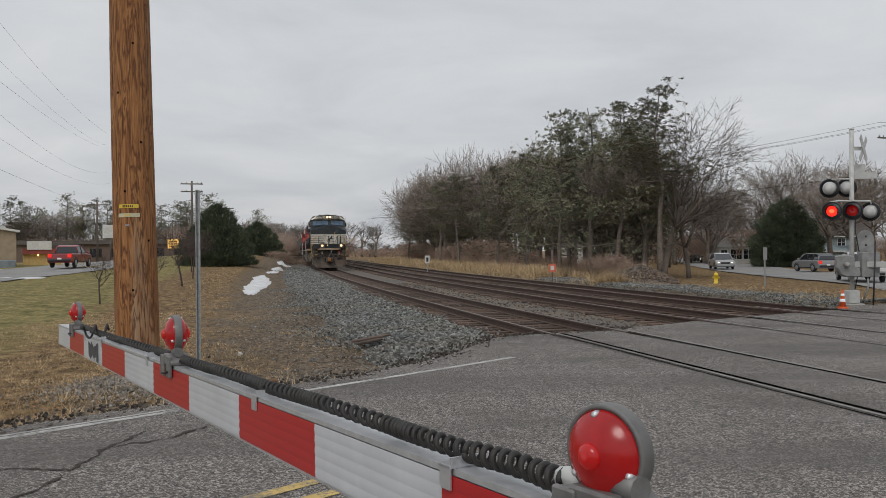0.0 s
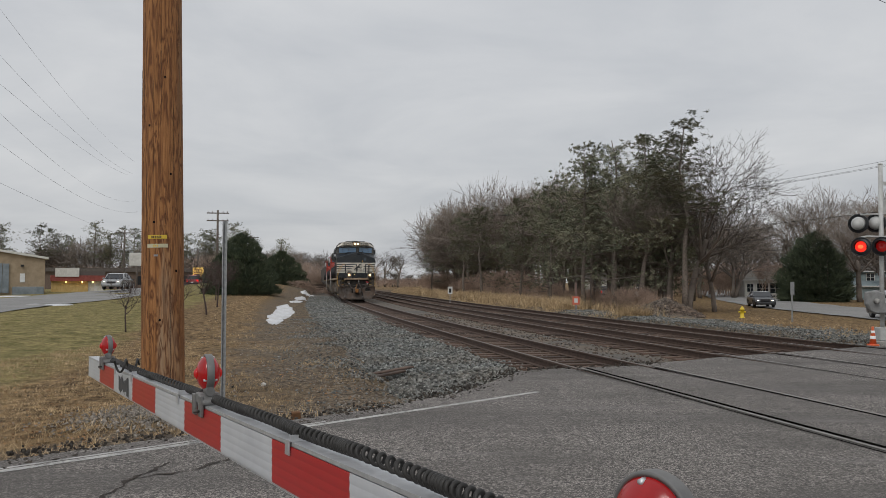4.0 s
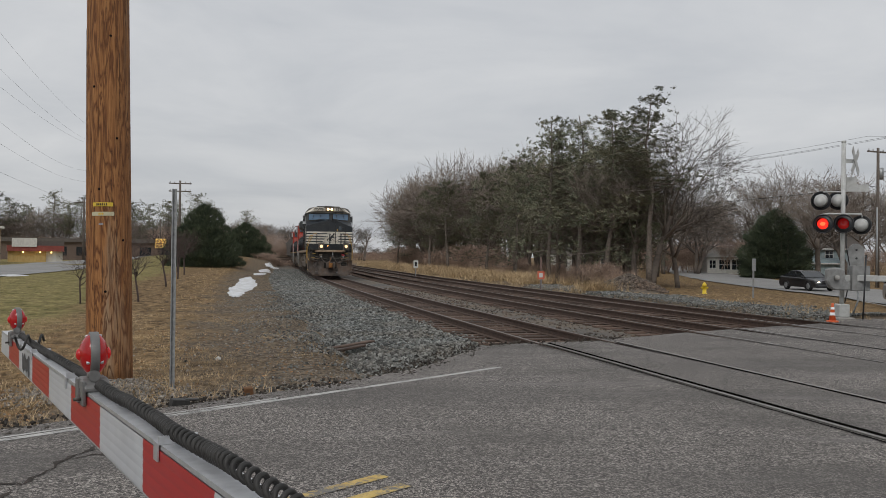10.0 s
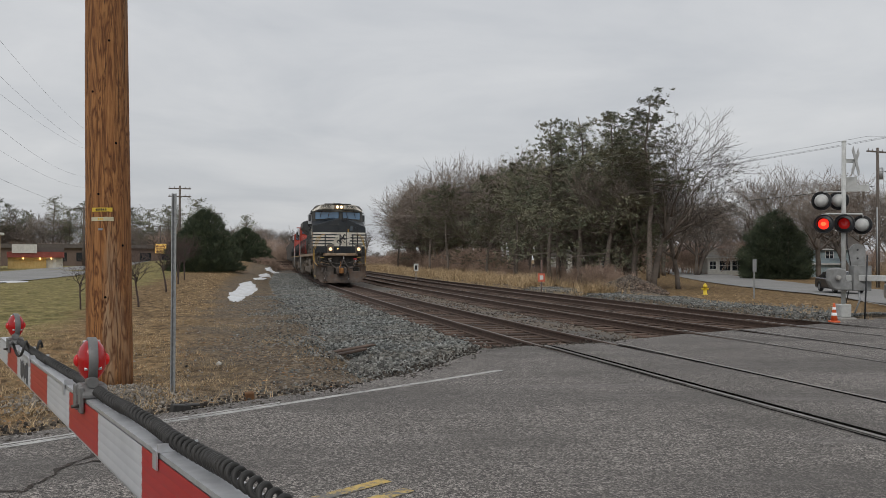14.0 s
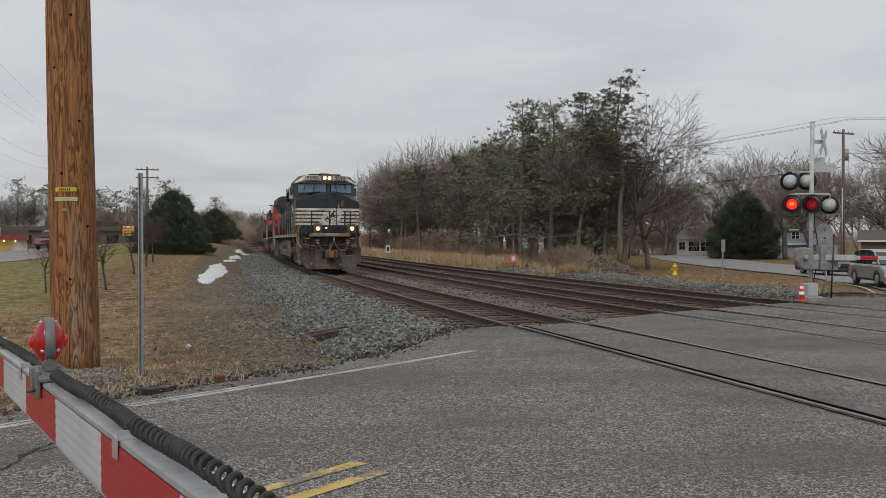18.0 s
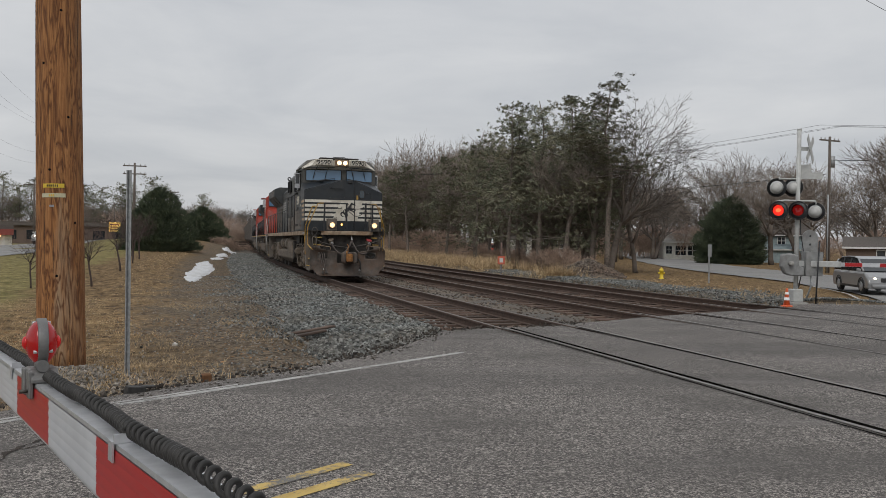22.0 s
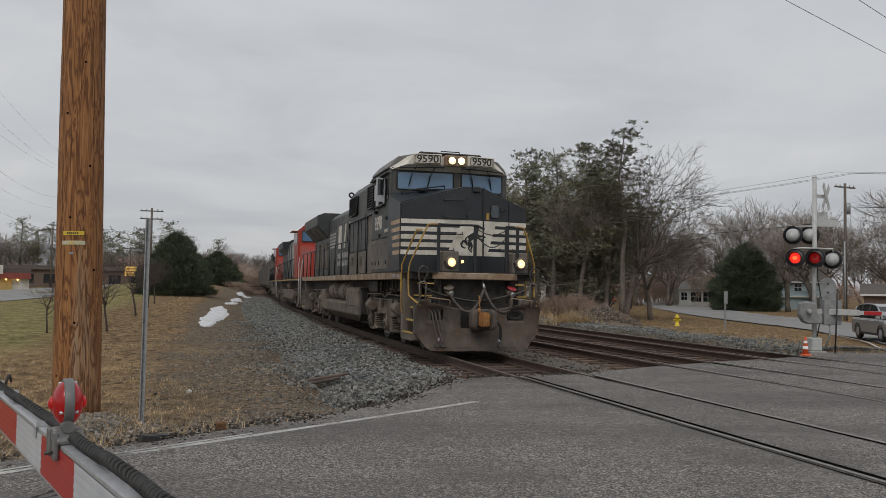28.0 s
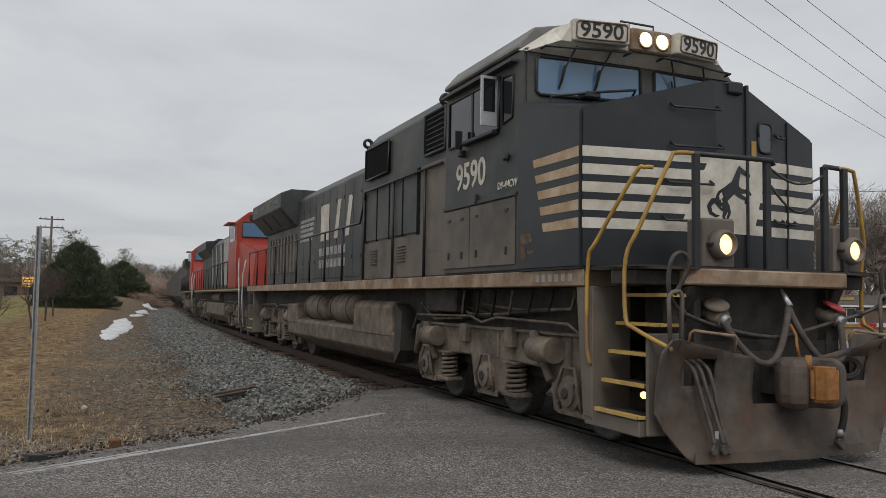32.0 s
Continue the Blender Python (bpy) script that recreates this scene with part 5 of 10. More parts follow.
# the tall pines at the near end
for x, y, h, i, w in ((18.3, 60.4, 14.6, 0, 1.3), (16.2, 63.5, 13.8, 1, 1.25), (14.3, 66, 14.2, 2, 1.3), (12.2, 68, 14.0, 1, 1.15), (13.4, 71, 13.6, 0, 1.3), (17.6, 66, 11.5, 3, 1.0),
                       (10.4, 76, 10.0, 3, 1.1), (8.6, 84, 11.0, 1, 1.2), (10.8, 80, 12.5, 2, 1.2), (5.2, 104, 12.0, 3, 1.2), (3.4, 118, 12.5, 0, 1.2), (-1.5, 160, 13, 3, 1.2)):
    pine(x, y, h, i, w)
# the wide bare trees at the corner
bare(19.0, 61.8, 14.0, 0, 1.14, "woods", "large leafless tree with wide drooping limbs", WIDE_MESH)
bare(21.6, 63.5, 9.6, 1, 1.1, "woods", "large leafless tree with wide drooping limbs", WIDE_MESH)
for k in range(118):
    f = rw.random() ** 0.85
    bx, by = 16.2 + (-3.5 - 16.2) * f, 60 + 140 * f
    r = 2.4 * f + rw.uniform(0, 20) * (0.55 + 0.45 * rw.random())
    x, y = bx + r, by + rw.uniform(-3, 3)
    if x > 0.285 * y:
        x = 0.285 * y - rw.uniform(0, 2.5)
    if rw.random() < (0.34 if f < 0.28 else 0.13):
        pine(x, y, rw.uniform(10.5, 13.8) * (1 + 0.3 * f), rw.randint(0, 3), rw.uniform(0.9, 1.25))
    elif f < 0.28:
        bare(x, y, rw.uniform(8.0, 12.5), rw.choice((0, 1, 2, 4)), rw.uniform(0.75, 1.0))
    else:
        bare(x, y, rw.uniform(11.0, 14.0) * (1 + 0.45 * min(1, 2 * f)) * (1 - 0.22 * max(0, f - 0.5)), rw.randint(0, 5), rw.uniform(0.8, 1.05))
for k in range(120):
    f = (k / 120) ** 1.1
    bx, by = 15.0 + (-5.5 - 15.0) * f, 59 + 145 * f
    brush(bx + 1.5 * f + rw.uniform(0, 5) * min(1, 0.2 + 3 * f), by + rw.uniform(-2, 2), (rw.uniform(1.0, 2.6) if f < 0.3 else rw.uniform(1.6, 4.4)) * (1 + 0.35 * f), k, rw.uniform(0.8, 1.2))
# trees behind the houses and along the side street
for x, y, h, i, w in ((53.2, 112, 15.5, 0, 1.35), (60, 106, 12.5, 3, 1.2), (47, 128, 13, 2, 1.2), (66, 100, 13, 1, 1.2), (38, 118, 10, 4, 1.1), (72, 96, 14, 2, 1.2), (58.5, 82, 15.5, 1, 1.25), (65, 78, 15.0, 3, 1.2), (78, 88, 16, 0, 1.2), (50, 96, 10.5, 4, 1.2), (44, 122, 12, 1, 1.2), (56, 128, 14, 4, 1.3), (75, 72, 13, 3, 1.2),
                       (34, 112, 11, 2, 1.1), (30, 105, 12, 0, 1.1), (84, 104, 15, 1, 1.3), (90, 84, 15, 2, 1.3), (70, 128, 16, 3, 1.3), (98, 120, 17, 0, 1.3)):
    bare(x, y, h * 1.1, i, w, "street trees")
for k in range(26):
    brush(rw.uniform(30, 80), rw.uniform(136, 150), rw.uniform(3, 6), k, 1.2)
for k in range(44):
    bare(rw.uniform(26, 190), rw.uniform(150, 215), rw.uniform(10, 17), k, 1.2, "trees behind the houses", "bare tree in the dense growth behind the houses", FAR_MESH)
for k in range(26):
    brush(rw.uniform(64, 115), rw.uniform(88, 112), rw.uniform(3.5, 5.5), k, 1.3)
for k in range(40):
    brush(rw.uniform(40, 150), rw.uniform(125, 150), rw.uniform(4, 7), k, 1.3)
# far woods closing the view
for k in range(46):
    y = rw.uniform(330, 480)
    bare(-0.35 * y + rw.uniform(-30, 110), y, rw.uniform(12, 20), k, 1.3, "far woods", "distant leafless tree in a hazy wood line", FAR_MESH)
for k in range(46):
    y = rw.uniform(300, 470)
    bare(-0.17 * y + rw.uniform(4, 92), y + 60, rw.uniform(5, 8.5), k, 1.6, "far woods", "distant leafless tree in a hazy wood line", FAR_MESH)
for k in range(46):
    y = rw.uniform(280, 430)
    brush(-0.17 * y + rw.uniform(6, 88), y + 40, rw.uniform(3, 5.5), k, 2.0)
for k in range(40):
    x = -150 + 2.6 * k + rw.uniform(-3, 3)
    y = 178 + rw.uniform(-12, 18) + max(0, (x + 100)) * 0.9
    if rw.random() < 0.42:
        pine(x, y, rw.uniform(11, 15), k, 1.15, "trees beyond the shops")
    else:
        bare(x, y, rw.uniform(9, 13.5), k, 1.2, "trees beyond the shops", meshes=FAR_MESH)
for k in range(44):
    x = -165 + 2.9 * k + rw.uniform(-3, 3)
    y = 150 + rw.uniform(-4, 14) + max(0, (x + 110)) * 0.85
    if k % 2 == 0:
        pine(x, y, rw.uniform(11, 16.5), k, 1.25, "trees beyond the shops")
    else:
        bare(x, y, rw.uniform(8.5, 12.5), k, 1.35, "trees beyond the shops", meshes=BARE_MESH)
for k in range(40):
    x = -160 + 3.0 * k + rw.uniform(-2, 2)
    brush(x, 146 + max(0, (x + 110)) * 0.85 + rw.uniform(-3, 8), rw.uniform(4.0, 6.5), k, 1.7)
for k in range(22):
    brush(-48 + 1.3 * k + rw.uniform(-1, 1), 165 + rw.uniform(-8, 20), rw.uniform(4, 8), k, 1.5)


# evergreens
def evergreen(name, x, y, w, h, seed, label, leaf=0.34, n=1500, dome=1.7):
    plant(name, label, "shrub", bush(seed, w, h, n, leaf, dome), (W, M["dark_needle"]), (x, y), "evergreens", ("stem", "foliage"))


evergreen("evergreen_shrub", -18.9, 77, 6.0, 5.5, 3, "large dense dark green evergreen, branched to the ground", 0.30, 4000, 2.1)
evergreen("evergreen_shrub", -23.4, 119, 7.0, 4.6, 4, "large dense dark green evergreen, branched to the ground", 0.36, 2600)
evergreen("evergreen_shrub", 46.0, 99, 7.5, 8.1, 6, "wide dark evergreen tree in front of the houses", 0.5, 4600, 2.6)
for k in range(14):
    brush(-19.5 + rw.uniform(-3, 4), 112 + rw.uniform(0, 22), rw.uniform(0.9, 1.7), k, 1.6)

# young ornamental trees on the lawn
SMALL = [tuple(s.mesh(n) for s, n in zip(bare_tree(90 + i, 0.34, 0.74, 1, 4, (7, 4, 4, 3), 0.011, 0.0, 0.72, 0.0014), ("trunk", "crown"))) for i in range(3)]
M["young_twig"] = mat("dark_red_twigs", (0.05, 0.035, 0.032), (0.10, 0.07, 0.062), 3, 0.9)
for x, y, h in ((-9.0, 28.4, 2.4), (-10.5, 27.3, 2.0), (-10.6, 37.0, 2.8), (-12.2, 44.5, 3.0), (-13.9, 52, 3.1), (-16.6, 60, 3.2)):
    stand("ornamental_tree", "small bare ornamental tree with spreading dark twigs", "tree", SMALL[int(y) % 3], (M["young_twig"], M["young_twig"]), x, y, h, 0.95, group="lawn trees")


# ---- grass, stones and litter on the ground ----
def blades(s, x, y, z, h, n, rnd, lean=0.5, w=0.006):
    for _ in range(n):
        a = rnd.uniform(0, 6.283)
        l = h * rnd.uniform(0.5, 1.15)
        dx, dy = math.cos(a) * l * lean * rnd.random(), math.sin(a) * l * lean * rnd.random()
        bx, by = x + rnd.gauss(0, 0.035), y + rnd.gauss(0, 0.035)
        cx, cy = -math.sin(a) * w, math.cos(a) * w
        s.add([(bx - cx, by - cy, z), (bx + cx, by + cy, z), (bx + dx + cx * 0.3, by + dy + cy * 0.3, z + l), ], [(0, 1, 2)])


def clear_of_street(x, y):
    r = x * ROAD_N.x + y * ROAD_N.y
    a = x * ROAD_DIR.x + y * ROAD_DIR.y
    return r < street_left(a) - 0.05


def build_grass():
    rnd = random.Random(12)
    near, far = Shape(), Shape()
    n = 0
    while n < 17000:
        y = 6.5 + 17 * rnd.random() ** 1.5
        x = rnd.uniform(-9.5, 0.5)
        o = off_track(x, y)
        if o > -4.7 or not clear_of_street(x, y):
            continue
        dens = noise.noise((x * 0.5, y * 0.5, 3)) + 0.25 * noise.noise((x * 2, y * 2, 1)) + (0.25 if o < -8 else (-0.05 if o < -7 else -0.16))
        if dens < rnd.uniform(-0.25, 0.45):
            n += 0.25
            continue
        r = x * ROAD_N.x + y * ROAD_N.y
        edge = -8.4 - r
        blades(near, x, y, ground_z(x, y) - 0.01, rnd.uniform(0.03, 0.065) * (2.4 if 0.1 < edge < 1.3 and rnd.random() < 0.3 else 1.0), 5, rnd, 1.7, 0.005)
        n += 1
    tagged(solid("grass_tufts", near, M["dry_grass"], "tufts of dead straw-coloured grass on the verge", "grass", kind="stuff"))
    # the tall dry strip in front of the woods and the verge round the signal
    for _ in range(9500):
        y = 38 + 105 * rnd.random() ** 1.3
        o = rnd.uniform(9.7, 13.6) if rnd.random() < 0.6 else rnd.uniform(12, 16)
        if noise.noise((y * 0.35, o * 0.6, 0)) < rnd.uniform(-0.6, 0.25):
            continue
        x, yy = on_track(y, o)
        tall = 0.55 + 0.45 * min(1.0, max(0.0, (o - 10.2) / 1.6)) + 0.35 * noise.noise((y * 0.22, o * 0.5, 7))
        if math.hypot(x - 13.2, yy - 47.0) < 6.6:
            tall = 0.0
        blades(far, x, yy, ground_z(x, yy) - 0.02, rnd.uniform(0.35, 0.98) * max(0.10, tall), 14, rnd, 1.5, 0.0095)
    for _ in range(1500):
        x, y = rnd.uniform(11.8, 22), rnd.uniform(21.5, 52)
        o = off_track(x, y)
        if o < 9.2 or noise.noise((x * 0.4, y * 0.4, 2)) < rnd.uniform(-0.3, 0.5):
            continue
        q = min((Vector((x, y, 0)) - side_point(1 + 0.2 * j)[0]).length for j in range(24))
        if q < 4.6:
            continue
        blades(far, x, y, ground_z(x, y) - 0.01, rnd.uniform(0.06, 0.2), 7, rnd, 0.9, 0.010)
    for _ in range(900):
        y = rnd.uniform(26, 95)
        x, yy = on_track(y, rnd.uniform(-8.4, -6.6) - 0.02 * (y - 26))
        blades(far, x, yy, ground_z(x, yy) - 0.01, rnd.uniform(0.03, 0.085), 9, rnd, 1.6, 0.008)
    tagged(solid("tall_grass", far, M["dry_grass"], "tall dry straw-coloured grass along the railway", "grass", kind="stuff"))


build_grass()


def pebble(s, x, y, z, r, rnd):
    v = [Vector((rnd.uniform(0.6, 1.15) * a, rnd.uniform(0.6, 1.15) * b, rnd.uniform(0.5, 0.95) * c)) * r for a, b, c in ((1, 0, 0), (0, 1, 0), (-1, 0, 0), (0, -1, 0), (0, 0, 1), (0, 0, -1))]
    m = Euler((rnd.uniform(-1, 1), rnd.uniform(-1, 1), rnd.uniform(0, 6.28))).to_matrix()
    s.add([m @ p + Vector((x, y, z)) for p in v], [(0, 1, 4), (1, 2, 4), (2, 3, 4), (3, 0, 4), (1, 0, 5), (2, 1, 5), (3, 2, 5), (0, 3, 5)])


def build_ballast_stones():
    rnd = random.Random(21)
    s, dusty, brown = Shape(), Shape(), Shape()
    for _ in range(30000):
        y = 10.2 + 34 * rnd.random() ** 1.7
        o = rnd.uniform(-4.2, 10.6) if rnd.random() < 0.45 else max(-4.7, rnd.uniform(-4.1, -0.9) - abs(rnd.gauss(0, 0.16)))
        x, yy = on_track(y, o)
        if not clear_of_street(x, yy):
            continue
        d = min(abs(o - t) for t in TRACKS)
        if abs(d - HALF_GAUGE) < 0.1:
            continue
        up = bed_z(o) + 0.02 * noise.noise((x * 1.5, yy * 1.5, 2))
        if d < 1.3 and rnd.random() < 0.5:
            up -= 0.02
        pebble(s if o < -0.9 else brown, x, yy, up + 0.008, rnd.uniform(0.020, 0.058) * (1 + 0.012 * (y - 10)), rnd)
    for _ in range(9000):
        y = 11.5 + 26 * rnd.random() ** 1.4
        o = -4.2 - abs(rnd.gauss(0, 0.9))
        x, yy = on_track(y, o)
        if clear_of_street(x, yy) and noise.noise((x * 0.7, yy * 0.7, 5)) > rnd.uniform(-0.4, 0.6) + 0.16 * (-o - 4.3):
            pebble(s, x, yy, ground_z(x, yy) + 0.006, rnd.uniform(0.014, 0.036) * (1 + 0.01 * (y - 10)), rnd)
    for _ in range(11000):
        y = 40 + 60 * rnd.random() ** 1.3
        o = rnd.uniform(-4.3, -0.9)
        x, yy = on_track(y, o)
        pebble(s, x, yy, bed_z(o) + 0.02 * noise.noise((x * 1.5, yy * 1.5, 2)) + 0.01, rnd.uniform(0.05, 0.09), rnd)
    tagged(solid("ballast_stones", brown, M["brown_stone"], "dusty brown ballast stones between the rails", "ballast", kind="stuff"))
    tagged(solid("ballast_stones", s, M["stone"], "loose grey crushed ballast stones", "ballast", kind="stuff"))
    for _ in range(5200):
        y = 9 + 24 * rnd.random() ** 1.5
        o = -4.3 - abs(rnd.gauss(0, 1.7))
        x, yy = on_track(y, o)
        if not clear_of_street(x, yy) or noise.noise((x * 0.6, yy * 0.6, 7)) < rnd.uniform(-0.5, 0.3):
            continue
        pebble(dusty, x, yy, ground_z(x, yy) + 0.004, rnd.uniform(0.010, 0.028), rnd)
    for _ in range(1500):
        a, e = rnd.uniform(-3, 11), abs(rnd.gauss(0, 0.28))
        x, y, _z = on_road(a, street_left(a) - 0.1 - e)
        pebble(dusty, x, y, ground_z(x, y) + 0.006, rnd.uniform(0.008, 0.024), rnd)
    for _ in range(2200):
        x, y = -3.4 + rnd.gauss(0, 0.55), 10.1 + rnd.gauss(0, 0.38)
        if clear_of_street(x, y):
            pebble(dusty, x, y, ground_z(x, y) + 0.01, rnd.uniform(0.012, 0.03), rnd)
    crumbs = Shape()
    for _ in range(1900):
        a, e = rnd.uniform(2.0, 14.5), rnd.gauss(0.05, 0.20)
        if noise.noise((a * 1.3, 4, 1)) < rnd.uniform(-0.6, 0.3):
            continue
        x, y, _z = on_road(a, street_left(a) - e)
        pebble(crumbs, x, y, max(ground_z(x, y), -0.03) + 0.006, rnd.uniform(0.010, 0.034) * (2.0 if rnd.random() < 0.05 else 1.0), rnd)
    tagged(solid("asphalt_crumbs", crumbs, M["crumb"], "dark broken crumbs along the ragged asphalt edge", "rubble", kind="stuff"))
    tagged(solid("verge_gravel", dusty, M["pale_stone"], "scattered pale gravel and grit on the verge", "gravel", kind="stuff"))
    leaves = Shape()
    for _ in range(5200):
        y = 7.5 + 11 * rnd.random() ** 1.3
        x = rnd.uniform(-7, 1.0)
        if not clear_of_street(x, y) or off_track(x, y) > -4.6 or noise.noise((x * 0.9, y * 0.9, 11)) < rnd.uniform(-0.2, 0.5):
            continue
        z = ground_z(x, y) + 0.012
        a, r = rnd.uniform(0, 6.28), rnd.uniform(0.012, 0.034)
        leaves.add([(x + r * math.cos(a), y + r * math.sin(a), z + rnd.uniform(0, 0.02)), (x - r * 0.5 * math.sin(a), y + r * 0.5 * math.cos(a), z), (x - r * math.cos(a), y - r * math.sin(a), z + rnd.uniform(0, 0.02)), (x + r * 0.5 * math.sin(a), y - r * 0.5 * math.cos(a), z)], [(0, 1, 2, 3)])
    tagged(solid("leaf_litter", leaves, M["leaf_litter"], "dead brown leaves along the verge", "leaves", kind="stuff"))


M["crumb"] = mat("dark_asphalt_crumb", (0.022, 0.018, 0.015), (0.075, 0.062, 0.05), 8, 0.95, island=0.5)
M["pale_stone"] = mat("pale_gravel", (0.135, 0.120, 0.102), (0.30, 0.272, 0.236), 9, 0.95, island=0.4)
build_ballast_stones()


def snow_bed(x, y):
    o = off_track(x, y)
    return max(ground_z(x, y), bed_z(o)) if o > -4.55 else ground_z(x, y)


def build_snow():
    """Old snow in patches along the ditch and on the lawn."""
    def patch(cx, cy, rx, ry, seed, turn):
        s = Shape()
        rings = []
        for k, f in enumerate((1.0, 0.86, 0.6, 0.3, 0.03)):
            ring = []
            for i in range(40):
                a = 2 * math.pi * i / 40
                r = f * (1 + 0.42 * noise.noise((math.cos(a) * 1.6, math.sin(a) * 1.6, seed)) + 0.34 * noise.noise((math.cos(a) * 5, math.sin(a) * 5, seed)))
                px, py = rx * r * math.cos(a), ry * r * math.sin(a)
                x, y = cx + px * math.cos(turn) - py * math.sin(turn), cy + px * math.sin(turn) + py * math.cos(turn)
                ring.append(Vector((x, y, ground_z(x, y) + (-0.03, 0.03, 0.05, 0.06, 0.062)[k])))
            rings.append(ring)
        s.loft(rings, True, True, True)
        solid("snow_patch", s, M["snow"], "patch of old melting snow on the ground", "snow", "snow patches")
    def ribbon(y0, y1, w, seed):
        rings = []
        n = 46
        for i in range(n + 1):
            y = y0 + (y1 - y0) * i / n
            x = -6.6 - 0.175 * (min(y, 55) - 33) - 0.13 * max(0, y - 55) + 0.2 * noise.noise((y * 0.1, seed, 2))
            hw = max(0.04, w * math.sin(math.pi * i / n) ** 0.45 * (0.9 + 0.5 * noise.noise((y * 0.2, seed, 5)) + 0.35 * noise.noise((y * 0.9, seed, 6))))
            rings.append([Vector((x + hw * f, y, snow_bed(x + hw * f, y) + h)) for f, h in ((-1.1, -0.04), (-0.95, 0.025), (-0.4, 0.045), (0.4, 0.045), (0.95, 0.025), (1.1, -0.04))])
        solid("snow_patch", Shape().loft(rings, False, False, True), M["snow"], "long strip of old melting snow in the ditch", "snow", "snow patches")

    ribbon(31.8, 58, 0.60, 1)
    ribbon(64, 71, 0.6, 2)
    ribbon(73, 84, 0.6, 3)
    ribbon(92, 108, 0.8, 4)
    for cx, cy, rx, ry, sd in ((-22.0, 46.5, 1.1, 0.8, 7), (-23.8, 47.5, 0.5, 0.4, 8), (-27.5, 70, 0.5, 0.4, 9)):
        patch(cx, cy, rx, ry, sd, 1.4)
    patch(-38.5, 70.5, 2.6, 1.8, 12, 0.4)


build_snow()


def build_litter():
    # two weathered boards by the ballast
    t = thing("scrap_boards", "two weathered dark boards lying beside the ballast", "scrap wood", m=pose(-1.08, 15.3, -0.13, 0, -1, 56))
    part("board", Shape().box(-1.05, 1.0, -0.06, 0.06, 0.0, 0.04), M["tie"], t, bevel=0.012)
    part("board", Shape().box(-1.05, 0.35, -0.06, 0.05, -0.02, 0.025), M["tie"], t, bevel=0.012).matrix_basis = pose(0.15, -0.19, 0.0, 0, 0, 4)
    # broken black plastic piece near the edge line
    t = thing("plastic_debris", "broken black plastic box lying on the verge", "debris", m=pose(-2.22, 9.05, -0.06, 0, 4, 32) @ Matrix.Diagonal((0.62, 0.7, 0.85, 1)))
    part("shell", Shape().prism([(-0.19, 0.0), (0.14, 0.0), (0.16, 0.05), (0.1, 0.11), (-0.17, 0.12)], -0.09, 0.09, "y"), M["rubber"], t, bevel=0.01)
    part("flap", Shape().box(0.05, 0.28, -0.08, 0.06, 0.1, 0.12), M["rubber"], t, bevel=0.006)
    x, y = -1.72, 10.08
    solid("wood_stake", Shape().box(-0.055, 0.055, -0.05, 0.05, -0.1, 0.13), M["rust_stake"], "short broken rusty brown stake in the grass", "stake", bevel=0.012, m=pose(x, y, ground_z(x, y), 3, -4, 20))
    r = random.Random(4)
    for x, y, sz in ((-0.66, 10.43, 0.07), (0.4, 11.6, 0.09), (0.15, 11.5, 0.12), (-2.9, 13.6, 0.06), (0.75, 12.2, 0.13)):
        s = Shape()
        pebble(s, 0, 0, 0, sz, r)
        pebble(s, sz * 0.3, 0.02, 0, sz * 0.8, r)
        solid("loose_stone", s, M["cream_stone"] if x < -0.5 else M["stone"], "single loose pale stone beside the street", "stone", "loose stones", bevel=0.006, m=pose(x, y, ground_z(x, y) + sz * 0.3))
    # heap of rubble at the edge of the woods
    s = Shape()
    for _ in range(2600):
        a, q = r.uniform(0, 6.283), r.random() ** 0.6
        h = 1.18 * (1 - q) ** 0.8
        pebble(s, q * 2.5 * math.cos(a), q * 1.9 * math.sin(a), h + 0.03, r.uniform(0.06, 0.16), r)
    base = Shape().lathe([(0.0, 1.12), (0.5, 0.90), (1.0, 0.60), (1.6, 0.31), (2.2, 0.05), (2.4, -0.2), (0.0, -0.2)], (0, 0, 0), "z", 20)
    t = thing("rubble_heap", "heap of grey broken ballast and rubble", "rubble", m=pose(14.6, 52.5, ground_z(14.6, 52.5)))
    part("core", base, M["gravel"], t)
    tagged(part("stone_cover", s, M["brown_stone"], t), kind="stuff")
    s = Shape()
    for _ in range(17000):
        y = 20.5 + 26 * r.random() ** 1.3
        x, yy = on_track(y, r.uniform(8.9, 12.2) + abs(r.gauss(0, 0.7)) + (3.5 * r.random() ** 2 if y < 34 else 0))
        pebble(s, x, yy, max(bed_z(10.0), ground_z(x, yy)) + 0.015 + 0.14 * max(0, noise.noise((x * 0.4, yy * 0.4, 0))), r.uniform(0.022, 0.055), r)
    tagged(solid("ballast_windrow", s, M["stone"], "low windrow of dumped ballast beside the tracks", "ballast", kind="stuff"))


M["cream_stone"] = mat("pale_stone", (0.48, 0.46, 0.42), (0.62, 0.6, 0.56), 12, 0.9)
M["rust_stake"] = mat("brown_rust", (0.10, 0.045, 0.018), (0.19, 0.095, 0.04), 7, 0.9)
M["rust"] = mat("orange_rust", (0.24, 0.09, 0.022), (0.40, 0.19, 0.055), 7, 0.85, bump=0.3, dirt=(0.11, 0.06, 0.03), dscale=4, damt=0.6)
build_litter()


